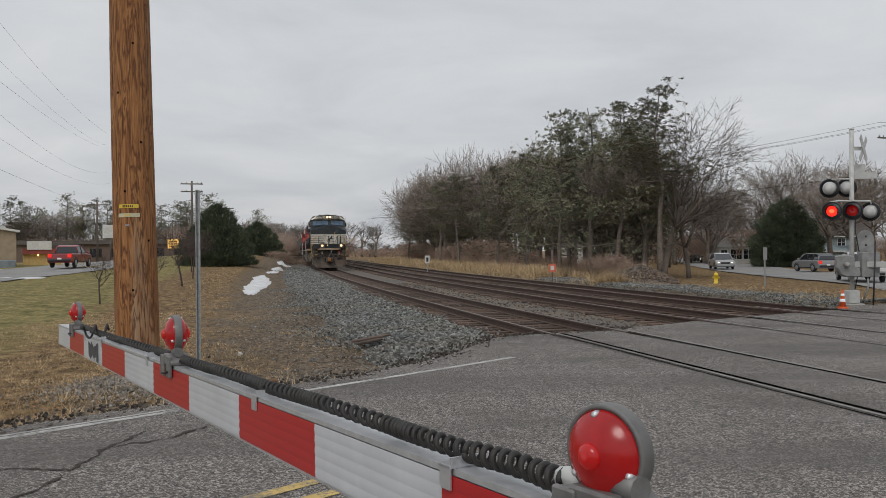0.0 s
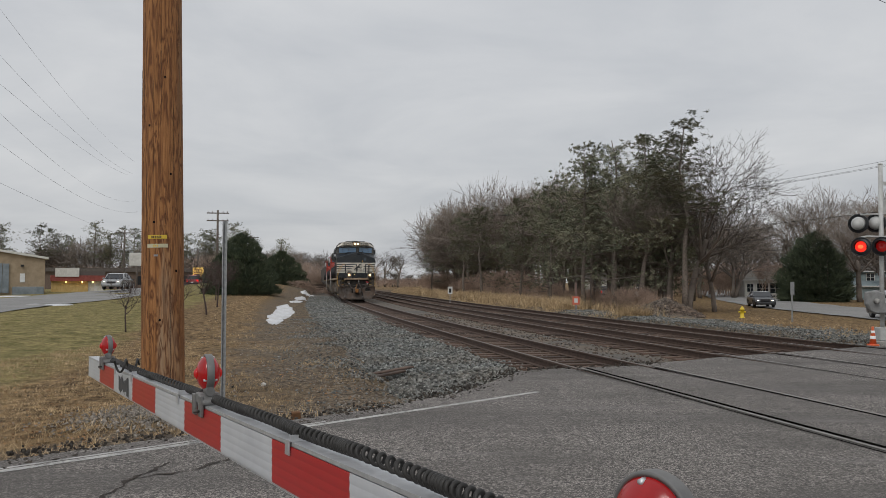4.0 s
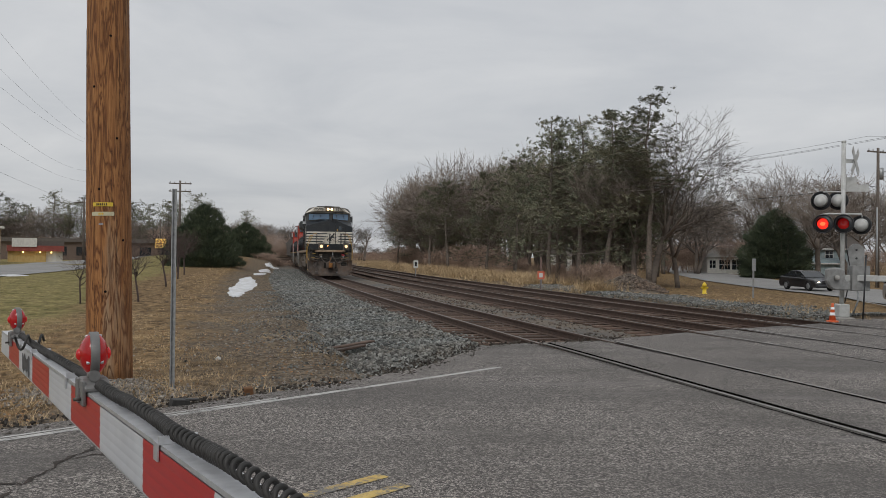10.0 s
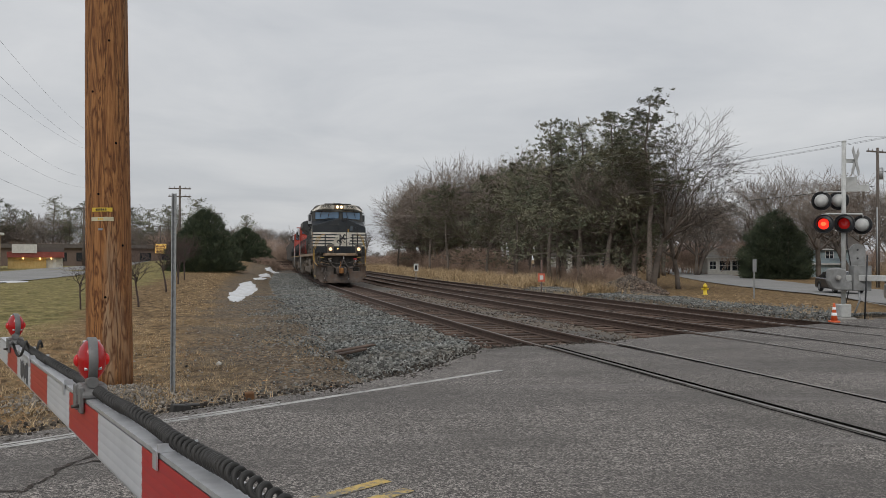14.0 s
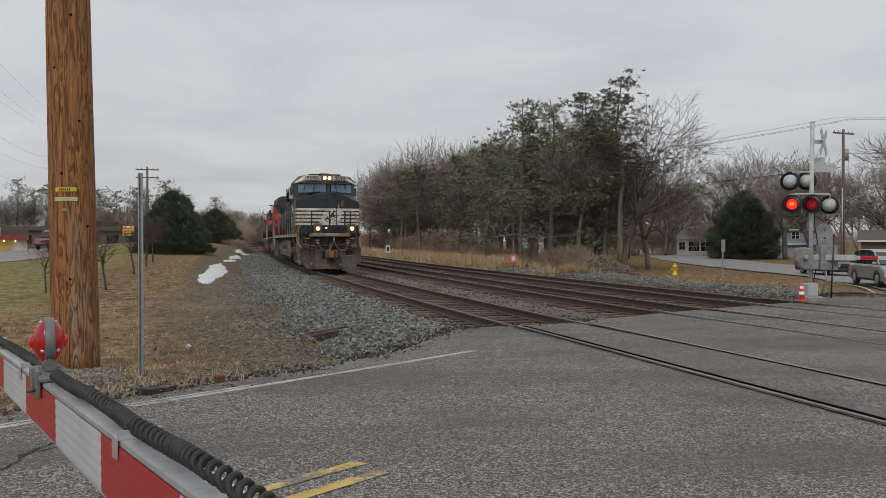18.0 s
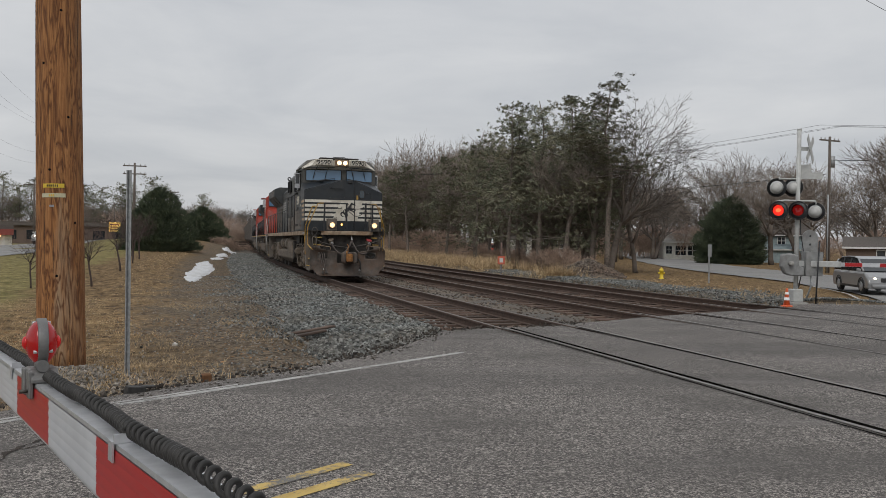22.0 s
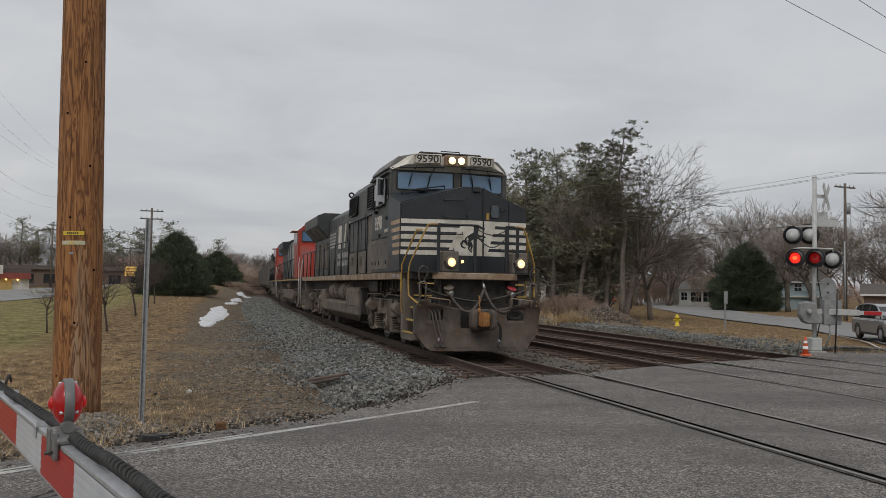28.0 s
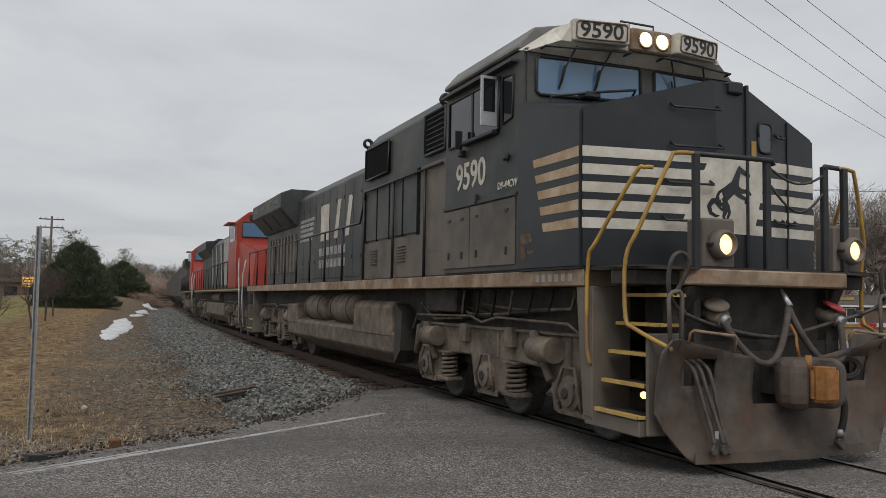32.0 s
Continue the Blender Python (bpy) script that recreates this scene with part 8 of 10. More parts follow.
def build_truck(t, yc, name="truck", spin=None):
    tr = part(name, Shape().box(-0.95, 0.95, yc - 2.6, yc + 2.6, 0.62, 0.95), M["oily"], t)
    for s in (1, -1):
        poly = [(-2.75, 1.06), (-2.55, 1.22), (-0.4, 1.22), (0.4, 1.22), (2.55, 1.22), (2.75, 1.06), (2.62, 0.34), (1.72, 0.30), (1.62, 0.78), (0.6, 0.80), (0.46, 0.36), (-0.46, 0.36), (-0.6, 0.80), (-1.62, 0.78), (-1.72, 0.30), (-2.62, 0.34)]
        part("side_frame", Shape().prism([(yc + a, b) for a, b in poly], s * 1.12, s * 1.24, "x"), M["grime"], tr, bevel=0.02)
        for a in (-2.15, 0, 2.15):
            part("journal_box", Shape().lathe([(0.0, 0), (0.2, 0), (0.2, 0.05), (0.15, 0.07), (0.15, 0.1), (0.05, 0.11), (0.0, 0.11)], (s * 1.24, yc + a, 0.56), "x", 14, False) if s > 0 else
                 Shape().lathe([(0.0, 0), (0.2, 0), (0.2, -0.05), (0.15, -0.07), (0.05, -0.11), (0.0, -0.11)], (s * 1.24, yc + a, 0.56), "x", 14, False), M["grime"], tr)
            part("journal_cap", Shape().rod((s * 1.34, yc + a, 0.56), (s * 1.37, yc + a, 0.56), 0.07, 0.06, 8), M["oily"], tr)
            for q in (-0.16, 0.16):
                part("cap_bolt", Shape().rod((s * 1.29, yc + a + q, 0.56 + q * 0.6), (s * 1.335, yc + a + q, 0.56 + q * 0.6), 0.022, 0.022, 6), M["oily"], tr)
            part("pedestal_strap", Shape().tube([(s * 1.27, yc + a - 0.22, 0.36), (s * 1.33, yc + a - 0.24, 0.56), (s * 1.30, yc + a - 0.12, 0.84), (s * 1.30, yc + a + 0.12, 0.84), (s * 1.33, yc + a + 0.24, 0.56), (s * 1.27, yc + a + 0.22, 0.36)], 0.022, 6), M["grime"], tr)
            part("pedestal_liner", Shape().box(min(s * 1.24, s * 1.27), max(s * 1.24, s * 1.27), yc + a - 0.3, yc + a + 0.3, 0.30, 0.38), M["grime"], tr, bevel=0.008)
        for a in (-1.50, 0.68):
            part("coil_spring", Shape().tube([(s * 1.17 + 0.115 * math.cos(i * 0.7), yc + a + 0.135 * math.sin(i * 0.7), 0.42 + 0.0072 * i) for i in range(50)], 0.024, 5), M["grime"], tr)
            part("spring_seat", Shape().box(s * 1.17 - 0.13, s * 1.17 + 0.13, yc + a - 0.19, yc + a + 0.19, 0.35, 0.41), M["grime"], tr, bevel=0.012)
            part("spring_cap", Shape().box(s * 1.17 - 0.13, s * 1.17 + 0.13, yc + a - 0.18, yc + a + 0.18, 0.765, 0.80), M["grime"], tr, bevel=0.008)
        for a in (-2.0, -1.0, 0.3, 1.35, 2.1):
            part("frame_rib", Shape().box(min(s * 1.235, s * 1.262), max(s * 1.235, s * 1.262), yc + a - 0.03, yc + a + 0.03, 0.82, 1.20), M["grime"], tr, bevel=0.008)
        part("frame_flange", Shape().box(min(s * 1.235, s * 1.285), max(s * 1.235, s * 1.285), yc - 2.5, yc + 2.5, 1.185, 1.225), M["grime"], tr, bevel=0.008)
        part("casting_mark", side_plate(s, s * 1.24, yc - 0.86, yc - 0.56, 0.94, 0.98, 0.006), M["grime"], tr)
        part("casting_mark", side_plate(s, s * 1.24, yc - 0.80, yc - 0.60, 0.88, 0.915, 0.006), M["grime"], tr)
        part("hanger_link", Shape().rod((s * 1.30, yc - 2.45, 1.16), (s * 1.30, yc - 2.62, 0.70), 0.06, 0.045, 10), M["grime"], tr)
        for a in (-1.75, 1.75):
            part("brake_cylinder", Shape().rod((s * 1.36, yc + a - 0.28, 1.02), (s * 1.36, yc + a + 0.2, 1.02), 0.15, 0.15, 14), M["grime"], tr)
            part("shock_absorber", Shape().rod((s * 1.33, yc + a - 0.35, 1.2), (s * 1.33, yc + a + 0.05, 0.66), 0.065, 0.05, 10), M["grime"], tr)
        part("brake_pipe", Shape().tube([(s * 1.34, yc - 2.7, 1.1), (s * 1.34, yc - 2.5, 1.33), (s * 1.34, yc - 0.4, 1.36), (s * 1.36, yc, 1.28), (s * 1.34, yc + 0.4, 1.36), (s * 1.34, yc + 2.2, 1.33), (s * 1.34, yc + 2.5, 1.2)], 0.018, 6), M["grime"], tr)
        part("lug", Shape().box(min(s * 1.24, s * 1.33), max(s * 1.24, s * 1.33), yc + 0.6, yc + 0.82, 0.98, 1.24), M["grime"], tr, bevel=0.01)
        part("lug", Shape().box(min(s * 1.24, s * 1.33), max(s * 1.24, s * 1.33), yc - 0.82, yc - 0.6, 0.98, 1.24), M["grime"], tr, bevel=0.01)
        for a in (-1.7, 1.0):
            part("frame_hole", Shape().lathe([(0.0, 0), (0.055, 0), (0.055, 0.004), (0, 0.004)], (s * 1.24, yc + a, 1.02), "x", 10), M["oily"], tr)
    for a in (-2.15, 0, 2.15):
        w = thing("wheelset", "", "")
        w.parent = tr
        sh = Shape().rod((-1.1, 0, 0), (1.1, 0, 0), 0.09, 0.09, 10)
        part("axle", sh, M["oily"], w)
        for s in (1, -1):
            part("wheel", Shape().lathe([(0.10, s * 0.64), (0.16, s * 0.62), (0.17, s * 0.76), (0.40, s * 0.72), (0.44, s * 0.80), (0.51, s * 0.80), (0.515, s * 0.68), (0.545, s * 0.665), (0.545, s * 0.64), (0.44, s * 0.64), (0.3, s * 0.66)], (0, 0, 0), "x", 28), M["steel_dark"], w)
        m0 = pose(0, yc + a, 0.518)
        w.matrix_basis = m0
        if spin:
            walk_keys.append((w, wheel_rows(0, yc + a, 0.518, 0.518)))
    return tr


def build_plow(t):
    """A curved plate with flared rounded shoulders, a notch for the coupler and two openings for hoses."""
    xs = sorted(set([-1.52 + 0.095 * i for i in range(33)] + [0.36, 0.42, -0.36, -0.42, 0.84, 1.20, -0.72, -1.16]))
    levels = [0.08, 0.2, 0.34, 0.48, 0.64, 0.74, 0.82, 0.90, 1.0, 1.07, 1.16, 1.25, 1.40]
    holes = ((0.84, 1.20, 0.82, 1.07), (-1.16, -0.72, 0.82, 1.07), (-0.42, 0.42, 0.64, 9.0))

    def spot(x, level):
        ax = abs(x)
        top = 1.30 - 0.20 * (1.52 - ax) / 1.0
        if ax > 1.36:
            top -= 0.16 * ((ax - 1.36) / 0.16) ** 2
        bot = 0.13 + (0.0 if ax < 1.16 else 0.46 * ((ax - 1.16) / 0.36) ** 1.2) + 0.010 * noise.noise((x * 3, 0, 0))
        z = min(max(level, bot), top)
        y = -0.10 * ax - 0.15 * math.sin(math.pi * min(1, (z - 0.1) / 1.3)) + (0.3 * (z - 1.1) if z > 1.1 else 0.0)
        if ax > 1.2:
            y += 0.12 * ((ax - 1.2) / 0.32) ** 2 * min(1, z)
        return Vector((x, y, z))

    s = Shape()
    n = len(levels)
    front = [spot(x, l) for x in xs for l in levels]
    back = [p + Vector((0, -0.03, 0)) for p in front]
    k0 = len(front)

    def open_cell(i, k):
        x, z = (xs[i] + xs[i + 1]) / 2, (levels[k] + levels[k + 1]) / 2
        gone = abs(front[i * n + k].z - front[i * n + k + 1].z) < 1e-6 and abs(front[(i + 1) * n + k].z - front[(i + 1) * n + k + 1].z) < 1e-6
        return gone or any(a < x < b and c < z < d for a, b, c, d in holes)

    fs = []
    solid_cells = {(i, k) for i in range(len(xs) - 1) for k in range(n - 1) if not open_cell(i, k)}
    for i, k in solid_cells:
        a, b, c, d = i * n + k, (i + 1) * n + k, (i + 1) * n + k + 1, i * n + k + 1
        fs += [(a, b, c, d), (k0 + a, k0 + d, k0 + c, k0 + b)]
        for di, dk, e in ((-1, 0, (a, d)), (1, 0, (c, b)), (0, -1, (b, a)), (0, 1, (d, c))):
            if (i + di, k + dk) not in solid_cells:
                fs.append((e[0], e[1], k0 + e[1], k0 + e[0]))
    s.add(front + back, fs, True)
    p = part("snow_plow", s, M["plow"], t, "dust-brown steel snow plow")
    part("cutting_edge", Shape().loft([[spot(x, 0.1) + Vector((0, o, h)) for o, h in ((0.004, 0.0), (0.016, 0.0), (0.012, 0.10), (0.002, 0.10))] for x in [-1.16 + 0.116 * i for i in range(21)]]), M["plow"], p)
    for x in (1.0, -1.0):
        part("grab_iron", Shape().tube([(x - 0.28, -0.1, 1.15), (x - 0.28, -0.07, 1.27), (x - 0.25, -0.06, 1.29), (x + 0.22, -0.06, 1.34), (x + 0.25, -0.07, 1.32), (x + 0.25, -0.1, 1.22)], 0.015, 6), M["rust_sill"], p)
    part("hose_box", Shape().box(0.80, 1.24, -0.52, -0.48, 0.78, 1.10), M["oily"], p)
    part("hose_box", Shape().box(-1.20, -0.68, -0.52, -0.48, 0.78, 1.10), M["oily"], p)
    for i, (x, dx) in enumerate(((1.10, -0.10), (1.02, -0.12), (0.93, -0.06))):
        path = [(x + 0.02, -0.34, 1.06), (x, -0.22, 0.98), (x - 0.01, -0.16, 0.84), (x + dx * 0.4, -0.12, 0.66), (x + dx * 0.8, -0.08, 0.46), (x + dx, -0.05, 0.32)]
        part("air_hose", Shape().tube(bent(path), 0.019, 8), M["dusty_rubber"], p)
        part("glad_hand", Shape().prism([(-0.03, 0.0), (0.03, 0.0), (0.035, -0.06), (0.0, -0.10), (-0.05, -0.07)], -0.03, 0.02, "y"), M["steel_dark"], p, bevel=0.008).matrix_basis = pose(x + dx, -0.04, 0.31, 0, -25 + 20 * i, 0)
    part("hose_tag", Shape().cbox((0.98, -0.045, 0.40), (0.04, 0.008, 0.07)), M["cn_white"], p)
    part("train_line_hose", Shape().tube(bent([(-0.30, -0.05, 0.80), (-0.40, 0.06, 0.78), (-0.46, 0.08, 0.66), (-0.47, 0.06, 0.48), (-0.45, 0.03, 0.34)]), 0.034, 10), M["rubber"], p)
    part("hose_collar", Shape().rod((-0.452, 0.034, 0.40), (-0.45, 0.03, 0.33), 0.041, 0.041, 10), M["galv"], p)
    part("glad_hand", Shape().prism([(-0.04, 0.0), (0.04, 0.0), (0.06, -0.05), (0.0, -0.13), (-0.05, -0.07)], -0.035, 0.03, "y"), M["steel_dark"], p, bevel=0.01).matrix_basis = pose(-0.45, 0.03, 0.32, 0, 10, 0)
    for r in (0.13, 0.10):
        part("coiled_hose", Shape().tube([(-0.95 + 1.4 * r * math.cos(i * 0.35), -0.30, 0.95 + r * math.sin(i * 0.35) * 0.8) for i in range(19)], 0.022, 7), M["rubber"], p)


def build_coupler(t):
    c = part("coupler", Shape().box(-0.13, 0.13, -0.8, -0.05, 0.72, 0.98), M["oily"], t)
    head = [(-0.30, -0.10), (0.20, -0.14), (0.30, 0.02), (0.28, 0.16), (0.16, 0.24), (0.08, 0.14), (-0.10, 0.12), (-0.22, 0.28), (-0.32, 0.24), (-0.34, 0.04)]
    part("head", Shape().loft([[Vector((x * k, y * k, z)) for x, y in head] for z, k in ((0.62, 0.78), (0.68, 0.96), (0.76, 1.0), (0.96, 1.0), (1.04, 0.95), (1.09, 0.76))]), M["plow"], c, bevel=0.02)
    part("knuckle", Shape().prism([(-0.12, 0.12), (0.10, 0.14), (0.14, 0.26), (0.10, 0.36), (-0.08, 0.37), (-0.13, 0.28)], 0.70, 1.02, "z"), M["rust"], c, "orange rusted knuckle", bevel=0.03, segs=2)
    part("knuckle_pin", Shape().rod((0.10, 0.18, 0.98), (0.10, 0.18, 1.12), 0.03, 0.03, 10), M["rust"], c)
    part("yoke_gap", Shape().box(-0.55, 0.55, -0.46, -0.40, 0.50, 1.12), M["oily"], c)
    part("lift_link", Shape().tube([(0.02, 0.0, 1.08), (0.03, -0.02, 1.20), (0.0, -0.06, 1.30), (0.03, -0.10, 1.40)], 0.016, 6), M["rust"], c)


HORSE = (
    ((0.20, 0.36, 0.10), (0.28, 0.46, 0.15), (0.42, 0.55, 0.14), (0.54, 0.63, 0.13), (0.64, 0.68, 0.11)),
    ((0.57, 0.62, 0.14), (0.62, 0.76, 0.10), (0.67, 0.88, 0.075), (0.70, 0.96, 0.05), (0.72, 1.0, 0.012)),
    ((0.66, 0.92, 0.05), (0.74, 0.93, 0.065), (0.85, 0.885, 0.05), (0.97, 0.85, 0.035)),
    ((0.22, 0.40, 0.12), (0.28, 0.31, 0.095), (0.36, 0.24, 0.06), (0.30, 0.15, 0.038), (0.36, 0.06, 0.032), (0.44, 0.0, 0.03)),
    ((0.28, 0.40, 0.12), (0.40, 0.31, 0.075), (0.45, 0.22, 0.045), (0.40, 0.12, 0.033), (0.42, 0.06, 0.03)),
    ((0.60, 0.64, 0.08), (0.76, 0.585, 0.05), (0.92, 0.60, 0.035), (0.99, 0.54, 0.028)),
    ((0.60, 0.58, 0.08), (0.74, 0.50, 0.045), (0.86, 0.47, 0.033), (0.84, 0.39, 0.028)),
    ((0.19, 0.40, 0.06), (0.09, 0.39, 0.05), (0.03, 0.30, 0.05), (0.06, 0.20, 0.04), (0.15, 0.15, 0.03), (0.22, 0.16, 0.01)),
)


def horse_shape():
    """The rearing emblem on the nose, drawn as tapering strokes of (along, up, width)."""
    s = Shape()
    for j, stroke in enumerate(HORSE):
        pts = []
        for a, b in zip(stroke, stroke[1:]):
            pts += [tuple(u + (v - u) * k / 4 for u, v in zip(a, b)) for k in range(4)]
        pts.append(stroke[-1])
        rows = []
        for i, (u, v, w) in enumerate(pts):
            du, dv = pts[min(i + 1, len(pts) - 1)][0] - pts[max(i - 1, 0)][0], pts[min(i + 1, len(pts) - 1)][1] - pts[max(i - 1, 0)][1]
            n = math.hypot(du, dv)
            for q in (-0.5, 0.5):
                x, z = 0.18 - 0.66 * (u - dv / n * w * 1.55 * q), 2.43 + 0.68 * (v + du / n * w * 1.55 * q)
                rows.append((x, nose_y(x) + 0.0105 + 0.0004 * j, z))
        s.add(rows, [(2 * i, 2 * i + 1, 2 * i + 3, 2 * i + 2) for i in range(len(pts) - 1)])
    return s


def build_lead():
    t = thing("locomotive", "black diesel freight locomotive with cream nose stripes and lit headlights", "locomotive", "locomotives")
    B, L, G, K = M["ns_black"], M["ns_lower"], M["grime"], M["oily"]
    # running gear
    build_truck(t, -4.2, "front_truck", True)
    build_truck(t, -18.3, "rear_truck", True)
    part("underframe", Shape().box(-1.15, 1.15, -22.2, -1.35, 1.22, 1.74), K, t)
    part("side_sill", Shape().box(-1.58, 1.58, -22.5, -1.32, 1.75, 1.925), M["rust_sill"], t, "rust-stained cream side sill", bevel=0.008)
    part("deck", Shape().box(-1.56, 1.56, -22.4, -0.42, 1.926, 1.945), K, t)
    build_plow(t)
    build_coupler(t)
    part("pilot_sheet", Shape().box(-1.12, 1.12, -0.62, -0.55, 0.62, 1.76), K, t)
    part("anticlimber", Shape().prism([(-1.05, -0.9), (1.05, -0.9), (1.05, -0.42), (0.92, -0.26), (-0.92, -0.26), (-1.05, -0.42)], 1.76, 1.915, "z"), M["rust_sill"], t, "rusted cream anticlimber plate", bevel=0.015)
    for s in (1, -1):
        part("end_plate", Shape().prism([(s * 1.06, -0.9), (s * 1.54, -0.9), (s * 1.50, -0.56), (s * 1.06, -0.46)], 1.76, 1.90, "z"), K, t, bevel=0.01)
        part("end_bracket", Shape().prism([(-0.75, 1.75), (-0.36, 1.75), (-0.62, 1.28), (-0.75, 1.28)], s * 0.86, s * 1.0, "x"), K, t, bevel=0.01)
    part("platform_plate", Shape().prism([(-1.58, -1.4), (1.58, -1.4), (1.52, -0.44), (0.98, -0.30), (-0.98, -0.30), (-1.52, -0.44)], 1.905, 1.93, "z"), K, t)
    # nose
    v = [(-1.63, -1.31, 1.93), (0, -1.06, 1.93), (1.63, -1.31, 1.93), (1.63, -1.31, 3.61), (0.08, -1.075, 4.03), (-0.44, -1.13, 4.01), (-1.63, -1.31, 3.54),
         (-1.63, -2.7, 1.93), (1.63, -2.7, 1.93), (1.63, -2.7, 3.98), (0.3, -2.7, 4.11), (-0.4, -2.7, 4.11), (-1.63, -2.7, 3.92)]
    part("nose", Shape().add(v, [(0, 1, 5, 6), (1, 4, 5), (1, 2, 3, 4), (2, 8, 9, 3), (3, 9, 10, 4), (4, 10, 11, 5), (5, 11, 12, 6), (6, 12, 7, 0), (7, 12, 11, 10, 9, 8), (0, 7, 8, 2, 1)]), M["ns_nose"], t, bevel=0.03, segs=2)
    for i in range(5):
        z1 = 3.21 - 0.1875 * i
        z0 = z1 - 0.11
        c = part("front_stripe", nose_band(-1.61, 1.61, z0, z1), M["cream"], t)
        for s in (1, -1):
            yb = -2.32 + 0.055 * i
            q = Shape().add([(s * 1.634, -1.34, z0), (s * 1.634, yb + 0.03, z0 + 0.005), (s * 1.634, yb, z1 - 0.012), (s * 1.634, -1.34, z1), (s * 1.62, -1.34, z0), (s * 1.62, yb, z0), (s * 1.62, yb, z1), (s * 1.62, -1.34, z1)],
                            [(0, 1, 2, 3), (0, 1, 5, 4), (1, 2, 6, 5), (2, 3, 7, 6)])
            part("side_stripe", q, M["tan"], t)
    part("emblem_panel", nose_band(-0.52, 0.52, 2.35, 3.21, 0.007, -0.26, -0.40), M["cream"], t, "cream emblem panel on the nose")
    part("emblem", horse_shape(), M["black"], t, "dark rearing emblem shape")
    # nose door, window, grab irons
    part("door_edge", Shape().box(-0.43, -0.395, -1.16, -1.10, 1.95, 4.03), M["black"], t)
    part("door_edge", Shape().box(-1.13, -1.11, -1.25, -1.215, 1.95, 3.70), M["black"], t)
    ring = [(-0.73 + 0.115 * (1 if math.cos(a) > 0 else -1) * abs(math.cos(a)) ** 0.45, 3.47 + 0.17 * (1 if math.sin(a) > 0 else -1) * abs(math.sin(a)) ** 0.45) for a in [2 * math.pi * i / 28 for i in range(28)]]
    part("nose_window", Shape().loft([[Vector((x, nose_y(x) + d, z)) for x, z in ring] for d in (-0.01, 0.008)]), M["door_glass"], t)
    part("window_seal", Shape().tube([(x, nose_y(x) + 0.008, z) for x, z in ring + ring[:1]], 0.014, 6), M["rubber"], t)
    part("door_tag", Shape().cbox((-0.53, -1.135, 3.33), (0.07, 0.012, 0.17)), M["hand_yellow"], t)
    for x0, x1, z in ((0.05, 0.60, 3.68), (0.02, 0.60, 3.26), (0.14, 0.66, 2.86), (0.34, 0.70, 2.46), (-1.02, -0.88, 2.50), (-1.24, -1.10, 2.50), (-1.0, -0.9, 3.48)):
        y0, y1 = nose_y(x0), nose_y(x1)
        part("grab_iron", Shape().tube([(x0, y0, z + 0.05), (x0, y0 + 0.07, z), (x1, y1 + 0.07, z), (x1, y1, z + 0.05)], 0.014, 6), M["black"], t)
    part("bell", Shape().cbox((-0.22, -1.12, 3.97), (0.2, 0.14, 0.14)), M["black"], t, bevel=0.02)
    # cab
    part("cab", Shape().prism([(-1.58, 1.93), (1.58, 1.93), (1.58, 4.64), (-1.58, 4.64)], -2.62, -5.05, "y"), B, t, bevel=0.03, segs=2)
    part("cab_roof", Shape().prism([(-1.60, 4.645), (1.60, 4.645), (1.60, 4.70), (1.38, 4.95), (1.0, 5.03), (-1.0, 5.03), (-1.38, 4.95), (-1.60, 4.70)], -2.76, -5.08, "y"), M["roof_grey"], t, "cab roof with sky sheen painted in as pale grey", bevel=0.02)
    part("cab_brow", Shape().add([(-1.57, -2.60, 4.58), (1.57, -2.60, 4.58), (1.2, -2.42, 4.71), (-1.2, -2.42, 4.71), (-1.60, -2.77, 4.63), (1.60, -2.77, 4.63), (1.12, -2.77, 4.97), (-1.12, -2.77, 4.97), (1.05, -2.42, 4.95), (-1.05, -2.42, 4.95)],
                                 [(0, 1, 2, 3), (3, 2, 8, 9), (0, 4, 5, 1), (1, 5, 6, 8, 2), (0, 3, 9, 7, 4), (9, 8, 6, 7), (4, 7, 6, 5)]), M["cream"], t, "grimy white cab brow")
    part("roof", Shape().box(-0.85, 0.85, -4.95, -2.60, 5.02, 5.09), K, t, bevel=0.04)
    for s in (1, -1):
        x0 = 0.70 if s > 0 else -0.74
        nb = part("number_board", Shape().cbox((0, 0, 0), (0.74, 0.14, 0.27)), M["cream"], t, "cream number board with black digits", bevel=0.015)
        nb.matrix_basis = pose(x0, -2.36, 4.85, -4, 0, -9 * s)
        fr = part("board_frame", Shape().tube([(0.33 * a, 0.078, 0.105 * b) for a, b in ((-1, -0.8), (-0.9, -1), (0.9, -1), (1, -0.8), (1, 0.8), (0.9, 1), (-0.9, 1), (-1, 0.8), (-1, -0.8))], 0.010, 5), G, nb)
        put_text("9590", 0.255, pose(0, 0.073, 0, 90, 0, 180), M["black"], nb, 1.12)
        # windscreen, its middle post set off to one side
        xi = -0.08 if s > 0 else -0.30
        part("windscreen", Shape().add([(xi, -2.612, 4.13), (s * 1.42, -2.612, 4.08), (s * 1.42, -2.612, 4.53), (xi, -2.612, 4.56), (xi, -2.63, 4.13), (s * 1.42, -2.63, 4.08), (s * 1.42, -2.63, 4.53), (xi, -2.63, 4.56)],
                                       [(0, 1, 2, 3), (0, 1, 5, 4), (1, 2, 6, 5), (2, 3, 7, 6), (3, 0, 4, 7)]), M["cab_sky_glass"], t, "windscreen with sky reflection painted in as blue-grey")
